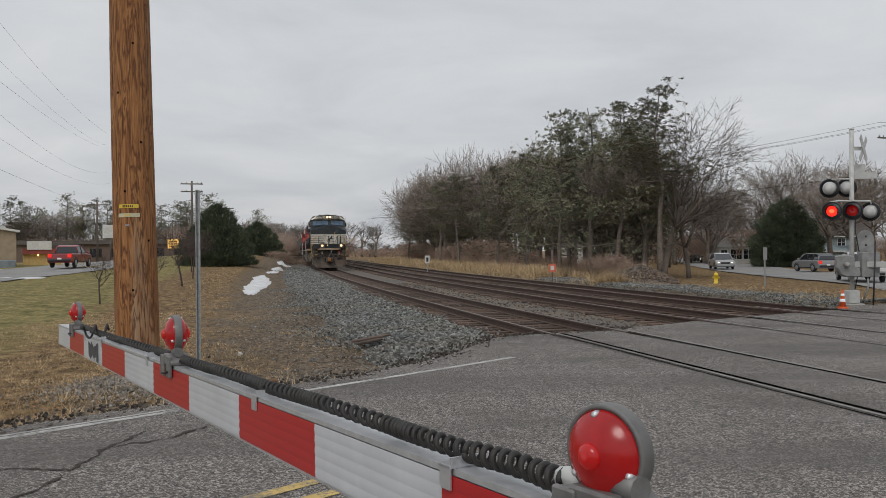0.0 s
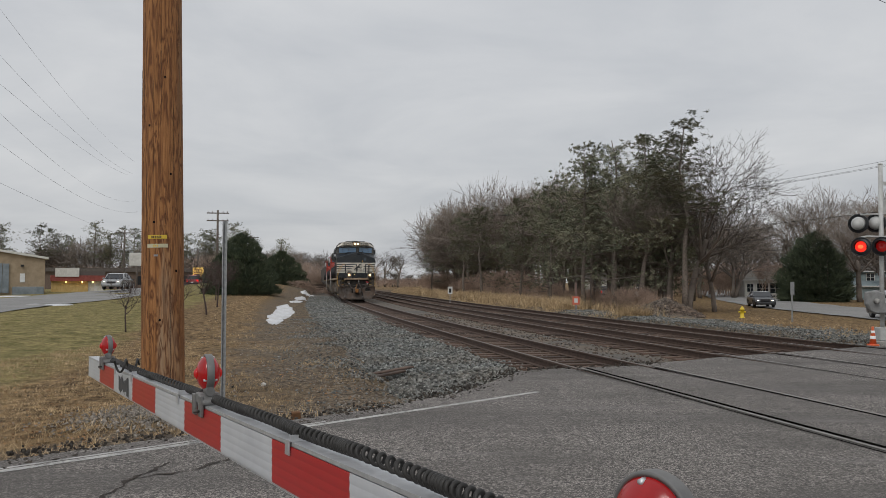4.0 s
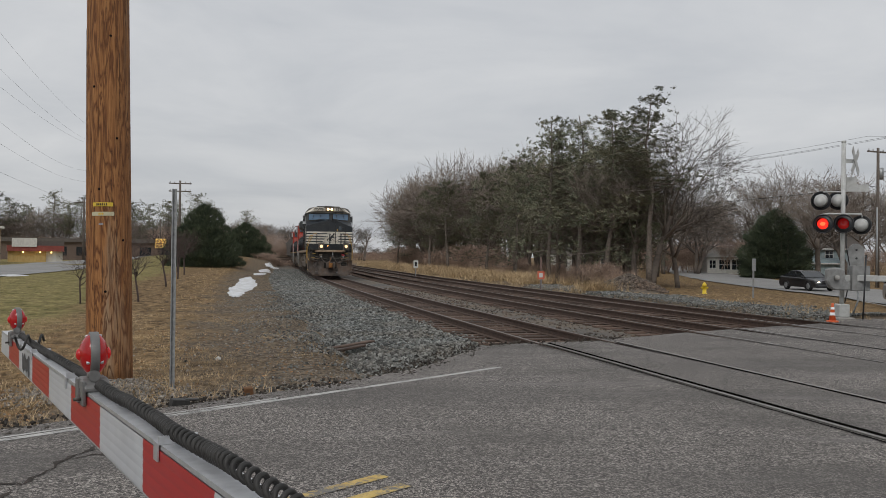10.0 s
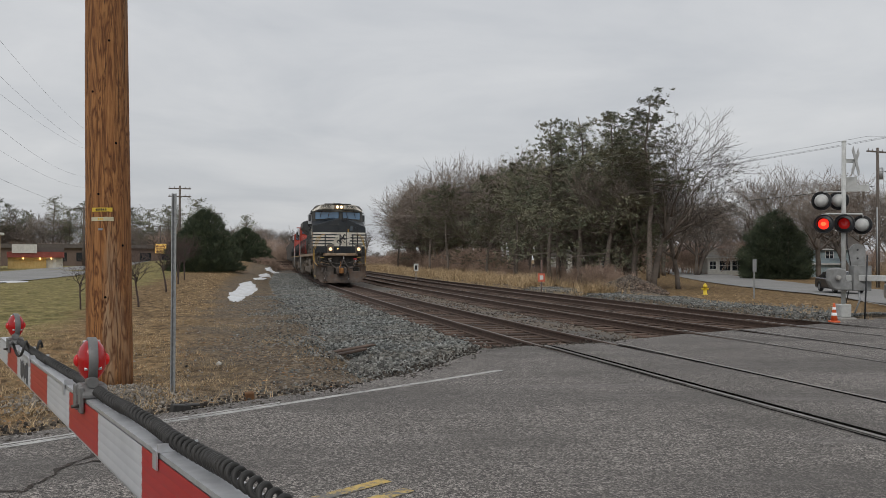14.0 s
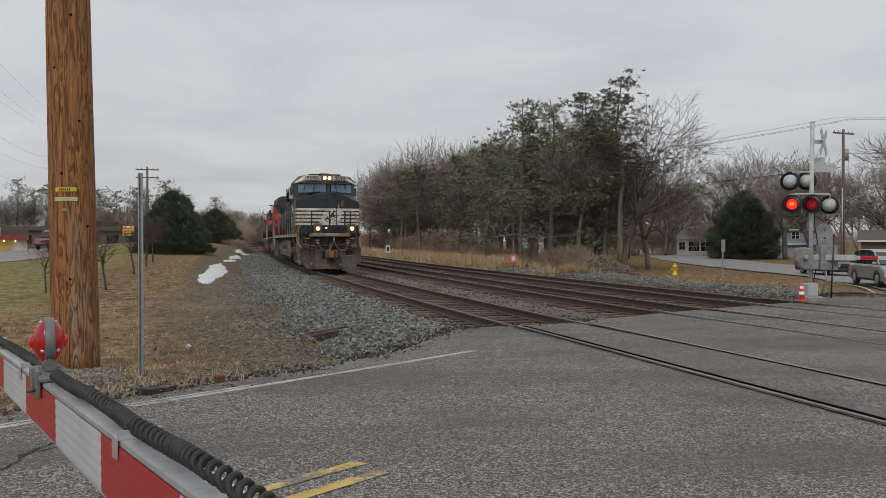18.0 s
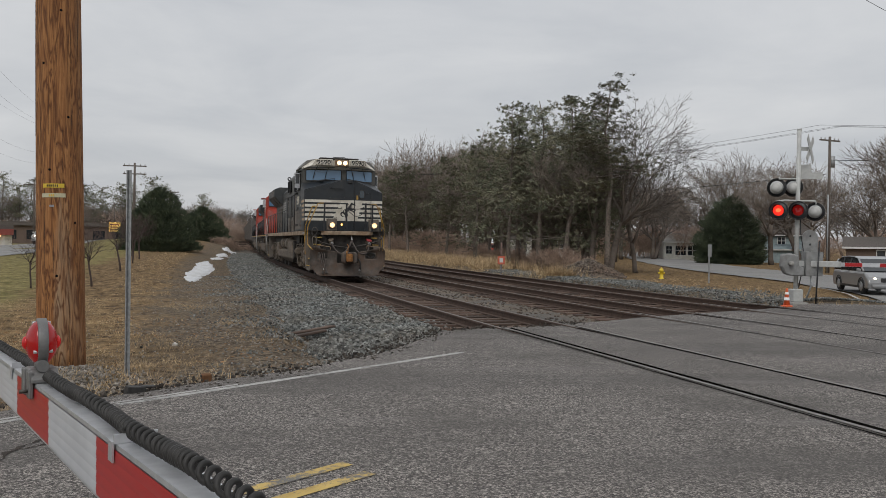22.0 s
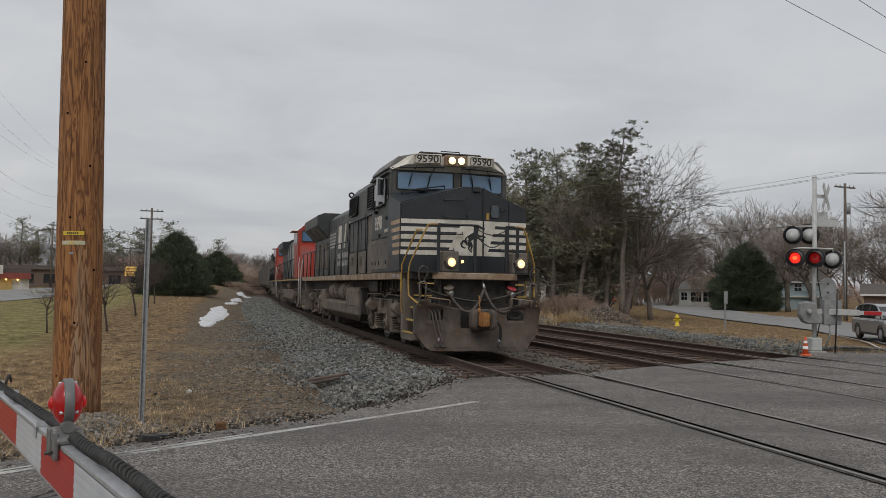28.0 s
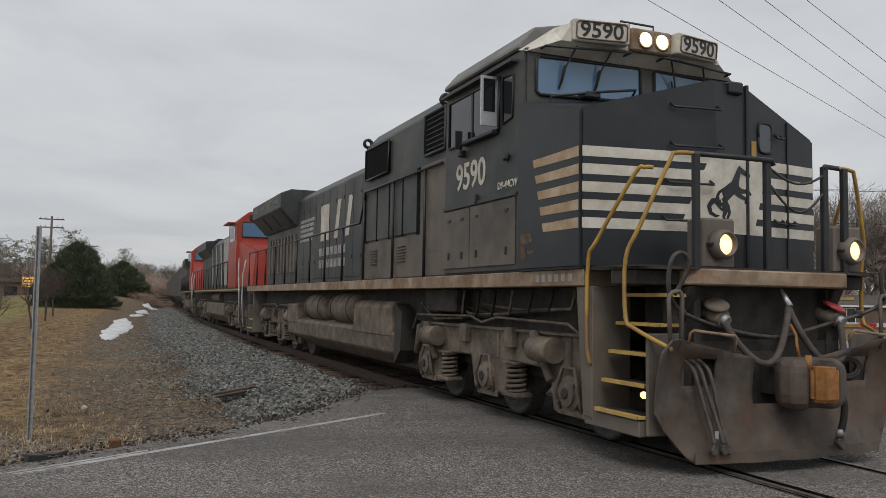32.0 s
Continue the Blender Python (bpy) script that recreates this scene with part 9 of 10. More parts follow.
        part("window_seal", Shape().tube([(xi, -2.61, 4.13), (s * 1.38, -2.61, 4.07), (s * 1.43, -2.61, 4.11), (s * 1.43, -2.61, 4.50), (s * 1.39, -2.61, 4.54), (xi + s * 0.03, -2.61, 4.57), (xi, -2.61, 4.53), (xi, -2.61, 4.13)], 0.022, 6), M["rubber"], t)
        for wx in (0.45, 0.95):
            part("wiper", Shape().tube([(s * wx, -2.46, 4.70), (s * (wx + 0.12), -2.54, 4.42), (s * (wx + 0.16), -2.575, 4.22)], 0.012, 5), M["black"], t)
            part("wiper_blade", Shape().rod((s * (wx + 0.10), -2.585, 4.46), (s * (wx + 0.18), -2.59, 4.16), 0.012), M["rubber"], t)
        part("brow_handrail", Shape().tube([(s * 0.25, -2.50, 4.66), (s * 0.25, -2.34, 4.66), (s * 1.40, -2.44, 4.62), (s * 1.40, -2.60, 4.62)], 0.016, 6), M["black"], t)
        part("nose_handrail", Shape().tube([(s * 0.25, -2.35, 4.08), (s * 0.25, -2.25, 4.17), (s * 0.75, -2.3, 4.10), (s * 1.36, -2.38, 4.0), (s * 1.36, -2.42, 3.84)], 0.016, 6), M["black"], t)
        part("vent_cap", Shape().cbox((s * 0.82, -2.4, 4.06), (0.22, 0.2, 0.08)), M["black"], t, bevel=0.02)
    part("headlight_box", Shape().box(-0.36, 0.24, -2.60, -2.34, 4.70, 4.99), M["rust_sill"], t, bevel=0.02)
    for s in (1, -1):
        hl = part("headlight", Shape().lathe([(0.0, 0), (0.095, 0), (0.095, 0.02), (0.06, 0.035), (0, 0.04)], (s * 0.125 - 0.08, -2.345, 4.85), "y", 20), M["head_lamp"], t, "lit round headlight")
        part("bezel", Shape().lathe([(0.096, -0.02), (0.115, -0.02), (0.115, 0.025), (0.096, 0.025)], (s * 0.125 - 0.08, -2.345, 4.85), "y", 20), M["rust_sill"], hl)
    part("roof_rail", Shape().tube([(0.30, -2.5, 4.97), (0.30, -2.5, 5.10), (-0.20, -2.5, 5.10), (-0.20, -2.5, 4.97)], 0.014, 6), M["black"], t)
    # sides of the cab
    for s in (1, -1):
        x = s * 1.58
        part("side_window", side_plate(s, x, -4.85, -3.30, 3.78, 4.40, 0.008), M["dark_glass"], t)
        part("front_side_window", side_plate(s, x, -3.16, -2.92, 3.82, 4.36, 0.008), M["dark_glass"], t)
        part("window_frame", Shape().tube([(x + s * 0.01, a, b) for a, b in ((-4.87, 3.76), (-3.28, 3.76), (-3.28, 4.42), (-4.87, 4.42), (-4.87, 3.76))], 0.022, 5), M["black"], t)
        part("window_divider", side_plate(s, x, -4.12, -4.07, 3.78, 4.40, 0.02), M["black"], t)
        part("window_seal", Shape().tube([(x + s * 0.01, a, b) for a, b in ((-3.18, 3.80), (-2.92, 3.84), (-2.90, 4.36), (-3.18, 4.40), (-3.18, 3.80))], 0.014, 5), M["rubber"], t)
        part("drip_rail", Shape().box(min(x, x + s * 0.10), max(x, x + s * 0.10), -5.0, -2.8, 4.50, 4.53), B, t)
        part("arm_rest", Shape().box(min(x, x + s * 0.10), max(x, x + s * 0.10), -4.3, -3.3, 3.70, 3.75), M["black"], t, bevel=0.01)
        part("wind_deflector", Shape().box(min(x + s * 0.02, x + s * 0.24), max(x + s * 0.02, x + s * 0.24), -3.36, -3.33, 3.80, 4.44), M["alu"], t, "hinged aluminium wind deflector")
        part("deflector_glass", Shape().box(min(x + s * 0.05, x + s * 0.21), max(x + s * 0.05, x + s * 0.21), -3.328, -3.322, 3.98, 4.40), M["dark_glass"], t)
        part("mirror", Shape().box(min(x + s * 0.05, x + s * 0.16), max(x + s * 0.05, x + s * 0.16), -4.35, -4.32, 3.66, 3.92), M["black"], t, bevel=0.01)
        part("mirror_bracket", Shape().cbox((x + s * 0.05, -4.33, 3.60), (0.12, 0.08, 0.1)), M["black"], t, bevel=0.02)
        put_text("9590", 0.52, pose(x + s * 0.004, -4.15, 3.27, 90, 0, 90 * s), M["cream"], t, 0.92)
        put_text("D9-44CW", 0.13, pose(x + s * 0.004, -3.05, 3.02, 90, 0, 90 * s), M["cream"], t, 0.95)
        part("side_light", Shape().cbox((x + s * 0.03, -3.05, 3.36), (0.06, 0.14, 0.10)), M["black"], t, bevel=0.03)
        for a, b in ((-2.82, -4.12), (-4.15, -5.04)):
            d = part("access_door", side_plate(s, x, b, a, 2.02, 2.84, 0.018), L, t, "dusty access door", bevel=0.006)
            for hy in (a - 0.22, b + 0.22):
                part("latch", Shape().cbox((x + s * 0.03, hy, 2.2), (0.02, 0.05, 0.10)), M["black"], d, bevel=0.01)
                part("bolts", Shape().cbox((x + s * 0.024, hy, 2.7), (0.012, 0.09, 0.03)), M["black"], d)
        part("door_lip", side_plate(s, x, -5.04, -2.78, 2.86, 2.90, 0.03), B, t)
        part("door_hook", Shape().cbox((x + s * 0.03, -3.9, 2.93), (0.05, 0.06, 0.12)), M["black"], t, bevel=0.015)
        for y0, y1, z0, z1 in ((-2.62, -2.30, 2.24, 2.36), (-2.62, -2.46, 2.06, 2.20), (-2.44, -2.26, 2.12, 2.16)):
            patch = [(s * 1.634, (y0 + y1) / 2 + (y1 - y0) * 0.5 * f * math.cos(a), (z0 + z1) / 2 + (z1 - z0) * 0.6 * f * math.sin(a))
                     for a, f in [(0.5236 * k, (0.9 + 0.3 * noise.noise((k * 1.7, y0, z0))) / max(abs(math.cos(0.5236 * k)), abs(math.sin(0.5236 * k)))) for k in range(12)]]
            part("rust_patch", Shape().add(patch, [tuple(range(12))]), M["patch_rust"], t, "faint orange-brown worn paint patch")
        # auxiliary cab behind it
        xa = s * 1.50
        part("aux_panel_low", side_plate(s, xa, -9.2, -5.06, 1.95, 2.62, 0.02), L, t)
        for a in (-6.35, -7.05, -7.75, -8.45):
            part("tall_door", side_plate(s, xa, a - 0.64, a, 2.66, 3.62, 0.022), B, t, bevel=0.008)
        part("tall_door", side_plate(s, xa, -6.2, -5.15, 2.3, 3.7, 0.022), L, t, bevel=0.008)
        part("dark_gap", side_plate(s, xa, -6.33, -6.2, 2.62, 3.7, 0.03), M["vent_black"], t)
        for a in (-6.4, -7.9):
            for k in range(6):
                part("louvre", Shape().cbox((xa + s * 0.035, a - 0.65, 2.22 + 0.05 * k), (0.03, 0.42, 0.018)), L, t)
        part("vent_grille", side_plate(s, xa, -5.95, -5.2, 3.86, 4.46, 0.03), M["vent_black"], t)
        for k in range(7):
            part("vent_slat", Shape().cbox((xa + s * 0.036, -5.575, 3.92 + 0.08 * k), (0.012, 0.72, 0.012)), B, t)
        part("vent_frame", Shape().tube([(xa + s * 0.03, p, q) for p, q in ((-5.98, 3.84), (-5.17, 3.84), (-5.17, 4.48), (-5.98, 4.48), (-5.98, 3.84))], 0.03, 5), B, t)
        part("vent_grille", side_plate(s, xa, -9.05, -7.75, 3.86, 4.40, 0.05), M["vent_black"], t)
        part("vent_frame", Shape().tube([(xa + s * 0.05, p, q) for p, q in ((-9.07, 3.84), (-7.73, 3.84), (-7.73, 4.42), (-9.07, 4.42), (-9.07, 3.84))], 0.022, 5), M["black"], t)
        for y in (-9.2, -5.3):
            part("lifting_lug", Shape().lathe([(0.05, -0.03), (0.10, -0.03), (0.10, 0.03), (0.05, 0.03)], (xa - s * 0.02, y, 4.60), "y", 12), M["black"], t)
        for k in range(4):
            part("door_gap", side_plate(s, xa, -7.06 - 0.70 * k + 0.02, -7.06 - 0.70 * k + 0.055, 2.64, 3.64, 0.026), M["vent_black"], t)
        part("lifting_eye", Shape().tube([(xa - s * 0.2, -9.2 + 0.08 * math.cos(i * 0.7), 4.42 + 0.08 * math.sin(i * 0.7)) for i in range(10)], 0.018, 5), M["black"], t)
    part("aux_cab", Shape().prism([(-1.50, 1.95), (1.50, 1.95), (1.50, 4.50), (1.24, 4.78), (-1.24, 4.78), (-1.50, 4.50)], -5.05, -9.25, "y"), B, t, bevel=0.025)
    # long hood
    part("hood", Shape().prism([(-1.08, 1.95), (1.08, 1.95), (1.08, 4.28), (0.86, 4.50), (-0.86, 4.50), (-1.08, 4.28)], -9.25, -21.6, "y"), B, t, bevel=0.02)
    part("exhaust_stack", Shape().lathe([(0.0, 4.45), (0.34, 4.45), (0.30, 4.72), (0.38, 4.74), (0.38, 4.82), (0, 4.82)], (0.25, -10.4, 0), "z", 14), M["black"], t, "short round exhaust stack")
    for s in (1, -1):
        for k in range(11):
            y = -9.4 - 0.68 * k
            d = part("hood_door", side_plate(s, s * 1.08, y - 0.65, y, 2.06, 4.22, 0.012), B, t, bevel=0.005)
            part("hinge", Shape().cbox((s * 1.10, y - 0.05, 3.9), (0.015, 0.03, 0.08)), M["black"], d)
            part("hinge", Shape().cbox((s * 1.10, y - 0.05, 2.5), (0.015, 0.03, 0.08)), M["black"], d)
        # plain cream bars and slanted shapes where the hood is lettered
        ys = -11.3
        xx = s * 1.096
        for k in range(5):
            part("faded_bar", side_plate(s, xx, -16.6, -15.2 + 0.05 * k, 3.10 + 0.13 * k, 3.18 + 0.13 * k, 0.004), M["cn_white"], t)
        for dy in (0.0, -0.95):
            sh = Shape().add([(xx + s * 0.004, ys + dy - 0.75, 3.0), (xx + s * 0.004, ys + dy - 0.45, 3.0), (xx + s * 0.004, ys + dy - 0.15, 3.9), (xx + s * 0.004, ys + dy - 0.45, 3.9)], [(0, 1, 2, 3)])
            part("emblem_shape", sh, M["cream"], t, "faded cream slanted emblem shape")
        part("emblem_block", Shape().box(min(xx, xx + s * 0.004), max(xx, xx + s * 0.004), ys - 3.0, ys - 2.2, 3.0, 3.9), M["cream"], t, "faded cream emblem block")
        for k, z in enumerate((2.62, 2.32)):
            for q in range(7):
                part("letter_bar", side_plate(s, xx, -12.0 - 0.36 * q - 0.26, -12.0 - 0.36 * q, z, z + 0.2, 0.004), M["cn_white"], t)
        # radiator wings
        part("radiator_wing", Shape().prism([(s * 1.0, 3.62), (s * 1.14, 3.62), (s * 1.60, 4.12), (s * 1.60, 4.54), (s * 1.3, 4.66), (s * 0.6, 4.66)], -17.0, -21.7, "y"), B, t, "overhanging radiator wing", bevel=0.015)
        for k in range(4):
            part("wing_bolt_plate", side_plate(s, s * 1.60, -17.4 - 1.1 * k - 0.5, -17.4 - 1.1 * k, 4.28, 4.40, 0.01), L, t)
        for k in range(3):
            p = part("radiator_screen", Shape().box(-0.22, 0.22, -0.62, 0.62, -0.012, 0.012), M["black"], t)
            p.matrix_basis = pose(s * 1.385, -17.85 - 1.42 * k, 3.875, 0, -48 * s, 0)
        for k in range(9):
            part("rear_louvre", side_plate(s, s * 1.08, -17.4 - 0.46 * k, -17.15 - 0.46 * k, 2.3, 3.4, 0.05), L, t)
    part("rear_hood_cap", Shape().box(-1.05, 1.05, -21.75, -17.0, 4.5, 4.66), B, t, bevel=0.02)
    # fuel tank and air reservoirs
    part("fuel_tank", Shape().prism([(-1.42, 0.62), (-0.95, 0.34), (0.95, 0.34), (1.42, 0.62), (1.45, 0.98), (1.2, 1.06), (-1.2, 1.06), (-1.45, 0.98)], -7.6, -16.4, "y"), G, t, "dusty grey-brown fuel tank", bevel=0.03)
    for s in (1, -1):
        part("tank_shoulder", Shape().prism([(s * 0.7, 0.9), (s * 1.46, 0.9), (s * 1.46, 1.44), (s * 1.36, 1.54), (s * 0.7, 1.54)], -7.7, -10.0, "y"), G, t, bevel=0.03)
        part("tank_shoulder", Shape().prism([(s * 0.7, 0.9), (s * 1.46, 0.9), (s * 1.46, 1.40), (s * 0.7, 1.5)], -15.2, -16.4, "y"), G, t, bevel=0.03)
        part("front_bevel", Shape().prism([(-7.6, 0.95), (-7.6, 1.5), (-7.25, 1.35), (-7.3, 0.7), (-7.6, 0.45)], s * 1.1, s * 1.42, "x"), K, t)
        for yc in (-11.2, -13.6):
            r = part("air_reservoir", Shape().lathe([(0.0, -1.0), (0.2, -0.98), (0.32, -0.86), (0.34, -0.7), (0.34, 0.7), (0.32, 0.86), (0.2, 0.98), (0.0, 1.0)], (s * 1.12, yc, 1.36), "y", 20), G, t, "dusty cylindrical air reservoir")
            for d in (-0.62, 0.62):
                part("strap", Shape().lathe([(0.342, -0.025), (0.352, -0.025), (0.352, 0.025), (0.342, 0.025)], (s * 1.12, yc + d, 1.36), "y", 20), K, r)
        for i in range(7):
            part("underside_pipe", Shape().tube([(s * 1.3, -1.9 - 0.5 * i, 1.72), (s * 1.3, -2.0 - 0.5 * i, 1.5 - 0.03 * i), (s * 1.25, -3.2 - 0.5 * i, 1.46 - 0.03 * i), (s * 1.15, -4.6 - 0.4 * i, 1.52)], 0.022, 6), K if i % 3 else G, t)
        part("battery_box", Shape().box(min(s * 0.9, s * 1.4), max(s * 0.9, s * 1.4), -6.2, -5.0, 1.40, 1.74), K, t, bevel=0.02)
        # step wells
        for y0, y1, nm in ((-1.20, -0.24, "front"), (-22.5, -21.4, "rear")):
            yi, yo = (y0, y1) if nm == "front" else (y1, y0)
            w = part("step_well", Shape().box(min(s * 0.82, s * 0.90), max(s * 0.82, s * 0.90), min(y0, y1), max(y0, y1) - 0.2, 0.42, 1.75), K, t)
            part("step_side", Shape().box(min(s * 1.08, s * 1.55), max(s * 1.08, s * 1.55), yi - 0.05 if nm == "front" else yi, yi if nm == "front" else yi + 0.05, 0.40, 1.75), L, w, bevel=0.01)
            part("step_side", Shape().box(min(s * 1.08, s * 1.50), max(s * 1.08, s * 1.50), yo - 0.16, yo - 0.12, 0.36, 1.30), L, w, bevel=0.01)
            for k in range(5):
                xo = 1.56 - 0.085 * k
                st = part("step", Shape().box(min(s * (xo - 0.28), s * xo), max(s * (xo - 0.28), s * xo), min(y0, y1) + 0.06, max(y0, y1) - 0.20, 0.50 + 0.285 * k, 0.53 + 0.285 * k), K, w)
                part("step_edge", Shape().box(min(s * (xo - 0.05), s * (xo + 0.006)), max(s * (xo - 0.05), s * (xo + 0.006)), min(y0, y1) + 0.06, max(y0, y1) - 0.20, 0.504 + 0.285 * k, 0.538 + 0.285 * k), M["yellow_step"], st, "worn yellow step edge")
                part("step_front", Shape().box(min(s * (xo - 0.26), s * (xo - 0.01)), max(s * (xo - 0.26), s * (xo - 0.01)), max(y0, y1) - 0.20, max(y0, y1) - 0.192, 0.504 + 0.285 * k, 0.536 + 0.285 * k), M["yellow_step"], st)
        part("end_post", Shape().prism([(-1.22, 0.42), (-1.36, 0.42), (-1.50, 1.74), (-1.22, 1.74)], s * 1.50, s * 1.555, "x"), L, t, "dusty tapered stair end plate", bevel=0.008)
        part("stair_foot", Shape().box(min(s * 1.2, s * 1.54), max(s * 1.2, s * 1.54), -1.36, -0.44, 0.34, 0.49), L, t, bevel=0.01)
        part("step_light", Shape().ball((s * 1.44, -0.5, 0.72), 0.035), M["marker_lamp"], t)
        # front hand rails
        part("stair_handrail", Shape().tube(bent([(s * 1.56, -1.22, 0.95), (s * 1.59, -1.24, 1.2), (s * 1.59, -1.22, 2.0), (s * 1.57, -1.10, 2.2), (s * 1.40, -0.70, 2.84), (s * 1.34, -0.62, 2.90), (s * 1.26, -0.60, 2.90)], 4), 0.021, 8), M["hand_yellow"], t, "yellow stair handrail")
        part("stair_handrail", Shape().tube(bent([(s * 1.42, -0.12, 1.17), (s * 1.54, -0.50, 1.34), (s * 1.56, -0.62, 1.45), (s * 1.56, -0.62, 2.0), (s * 1.48, -0.52, 2.3), (s * 1.22, -0.40, 2.93), (s * 1.15, -0.39, 3.02), (s * 0.9, -0.38, 3.03)], 4), 0.021, 8), M["hand_yellow"], t, "yellow stair handrail")
    part("front_top_rail", Shape().tube([(0.95, -0.38, 3.03), (0.0, -0.34, 3.03), (-0.02, -0.34, 2.98)], 0.026, 8), M["black"], t)
    part("front_top_rail", Shape().tube([(-0.72, -0.36, 3.0), (-0.74, -0.36, 3.03), (-1.05, -0.40, 3.03), (-1.1, -0.42, 2.98)], 0.026, 8), M["black"], t)
    for x in (0.93, 0.04, -0.74, -1.02):
        part("rail_post", Shape().box(x - 0.035, x + 0.035, -0.40, -0.34, 1.92, 3.03), M["black"], t, bevel=0.008)
    part("chain", Shape().tube([(0.0 - 0.075 * i, -0.36, 2.95 - 0.13 * math.sin(math.pi * i / 10)) for i in range(11)], 0.014, 5), M["steel_dark"], t)
    part("chain", Shape().tube([(0.0 - 0.075 * i, -0.36, 2.78 - 0.25 * math.sin(math.pi * i / 10)) for i in range(11)], 0.014, 5), M["steel_dark"], t)
    for s in (1, -1):
        xd = 0.62 if s > 0 else -1.10
        b = part("ditch_light", Shape().box(xd - 0.20, xd + 0.19, -0.66, -0.40, 1.93, 2.42), L, t, "square dusty ditch light housing", bevel=0.02)
        part("hood_ring", Shape().lathe([(0.105, -0.04), (0.15, -0.04), (0.145, 0.08), (0.12, 0.12), (0.105, 0.12)], (xd, -0.40, 2.16), "y", 24), L, b)
        part("lens", Shape().lathe([(0.0, 0), (0.105, 0), (0.105, 0.06), (0.07, 0.085), (0, 0.095)], (xd, -0.40, 2.16), "y", 24), M["ditch_lamp"], b, "lit amber-white lens")
        for q in (-1, 1):
            part("hood_lug", Shape().cbox((xd + q * 0.155, -0.35, 2.16), (0.05, 0.07, 0.03)), M["black"], b, bevel=0.006)
        # uncoupling lever and hoses
        part("uncoupling_lever", Shape().tube(bent([(0.0, -0.35, 1.26), (s * 0.35, -0.38, 1.30), (s * 0.8, -0.38, 1.40), (s * 1.15, -0.30, 1.50), (s * 1.36, -0.20, 1.62), (s * 1.44, -0.14, 1.80), (s * 1.43, -0.10, 1.98), (s * 1.36, -0.08, 2.04), (s * 1.27, -0.09, 2.0), (s * 1.25, -0.13, 1.86), (s * 1.34, -0.18, 1.66)]), 0.022, 8), M["steel_dark"], t)
        part("lever_bracket", Shape().ball((s * 1.15, -0.32, 1.50), 0.05, 8, 6), K, t)
        part("plow_brace", Shape().tube([(s * 1.40, -0.16, 1.15), (s * 1.42, -0.16, 1.62), (s * 1.40, -0.16, 1.68), (s * 1.30, -0.16, 1.70), (s * 1.27, -0.16, 1.66), (s * 1.28, -0.16, 1.15)], 0.022, 6), L, t)
        xr = 0.64 if s > 0 else -0.88
        part("receptacle", Shape().rod((xr + 0.03, -0.62, 1.52), (xr - 0.02, -0.34, 1.44), 0.08, 0.085, 14), M["grime"], t)
        part("receptacle_collar", Shape().rod((xr - 0.01, -0.38, 1.45), (xr - 0.03, -0.30, 1.41), 0.062, 0.055, 12), M["galv"], t)
        part("receptacle_cap", Shape().lathe([(0.0, 0.02), (0.10, 0.015), (0.125, 0.0), (0.12, -0.02), (0.0, -0.02)], (0, 0, 0), "z", 16), M["grime"] if s > 0 else M["red_cap"], t, "" if s > 0 else "red receptacle cap").matrix_basis = pose(xr + 0.02 * s, -0.40, 1.58, -28, 14 * s, 0)
        # each half of the jumper cable sags from its receptacle and rises to the hanger in the middle
        bow = 0.10 if s < 0 else 0.0
        cable = []
        for i in range(25):
            k = i / 24
            x = xr * (1 - k) - 0.18 * k - bow * math.sin(math.pi * min(1, k * 1.6))
            cable.append((x, -0.32 + 0.14 * math.sin(math.pi * k), 1.42 * (1 - k) + 1.56 * k - 0.47 * math.sin(math.pi * k) ** 0.85))
        part("jumper_cable", Shape().tube(cable, 0.034, 9), M["dusty_rubber"], t)
        part("pilot_cable", Shape().tube([(s * 0.55, -0.5, 1.36), (s * 0.35, -0.46, 1.28), (s * 0.1, -0.45, 1.25)], 0.018, 6), M["rubber"], t)
    part("cable_hanger", Shape().rod((-0.18, -0.42, 1.74), (-0.18, -0.3, 1.57), 0.02, 0.034), M["alu"], t)
    part("pilot_beam", Shape().box(-1.0, 1.0, -0.55, -0.46, 1.06, 1.22), K, t)
    part("class_lamp", Shape().cbox((0.12, -1.07, 2.2), (0.05, 0.03, 0.07)), M["marker_lamp"], t)
    # side railing
    for s in (1, -1):
        x = s * 1.56
        part("side_handrail", Shape().tube([(x, -5.2, 3.62), (x, -9.0, 3.62), (x, -9.35, 3.05), (x, -22.3, 3.05)], 0.022, 7), M["black"], t)
        for k, y in enumerate([-5.9, -7.4, -9.1] + [-10.6 - 1.45 * i for i in range(8)] + [-22.3]):
            part("handrail_post", Shape().rod((x, y, 1.9), (x, y, 3.62 if y > -9.2 else 3.05), 0.024, 0.024, 6), M["black"], t)
        part("dust_patch", side_plate(s, s * 1.58, -1.5, -1.34, 1.95, 2.0, 0.01), L, t)
        for k in range(6):
            part("chalk_bar", side_plate(s, s * 1.58, -1.62 - 0.14 * k, -1.54 - 0.14 * k, 1.80, 1.88, 0.004), M["cn_white"], t)
    walk_keys.append((t, train_rows(0.0)))
    return t


build_lead()


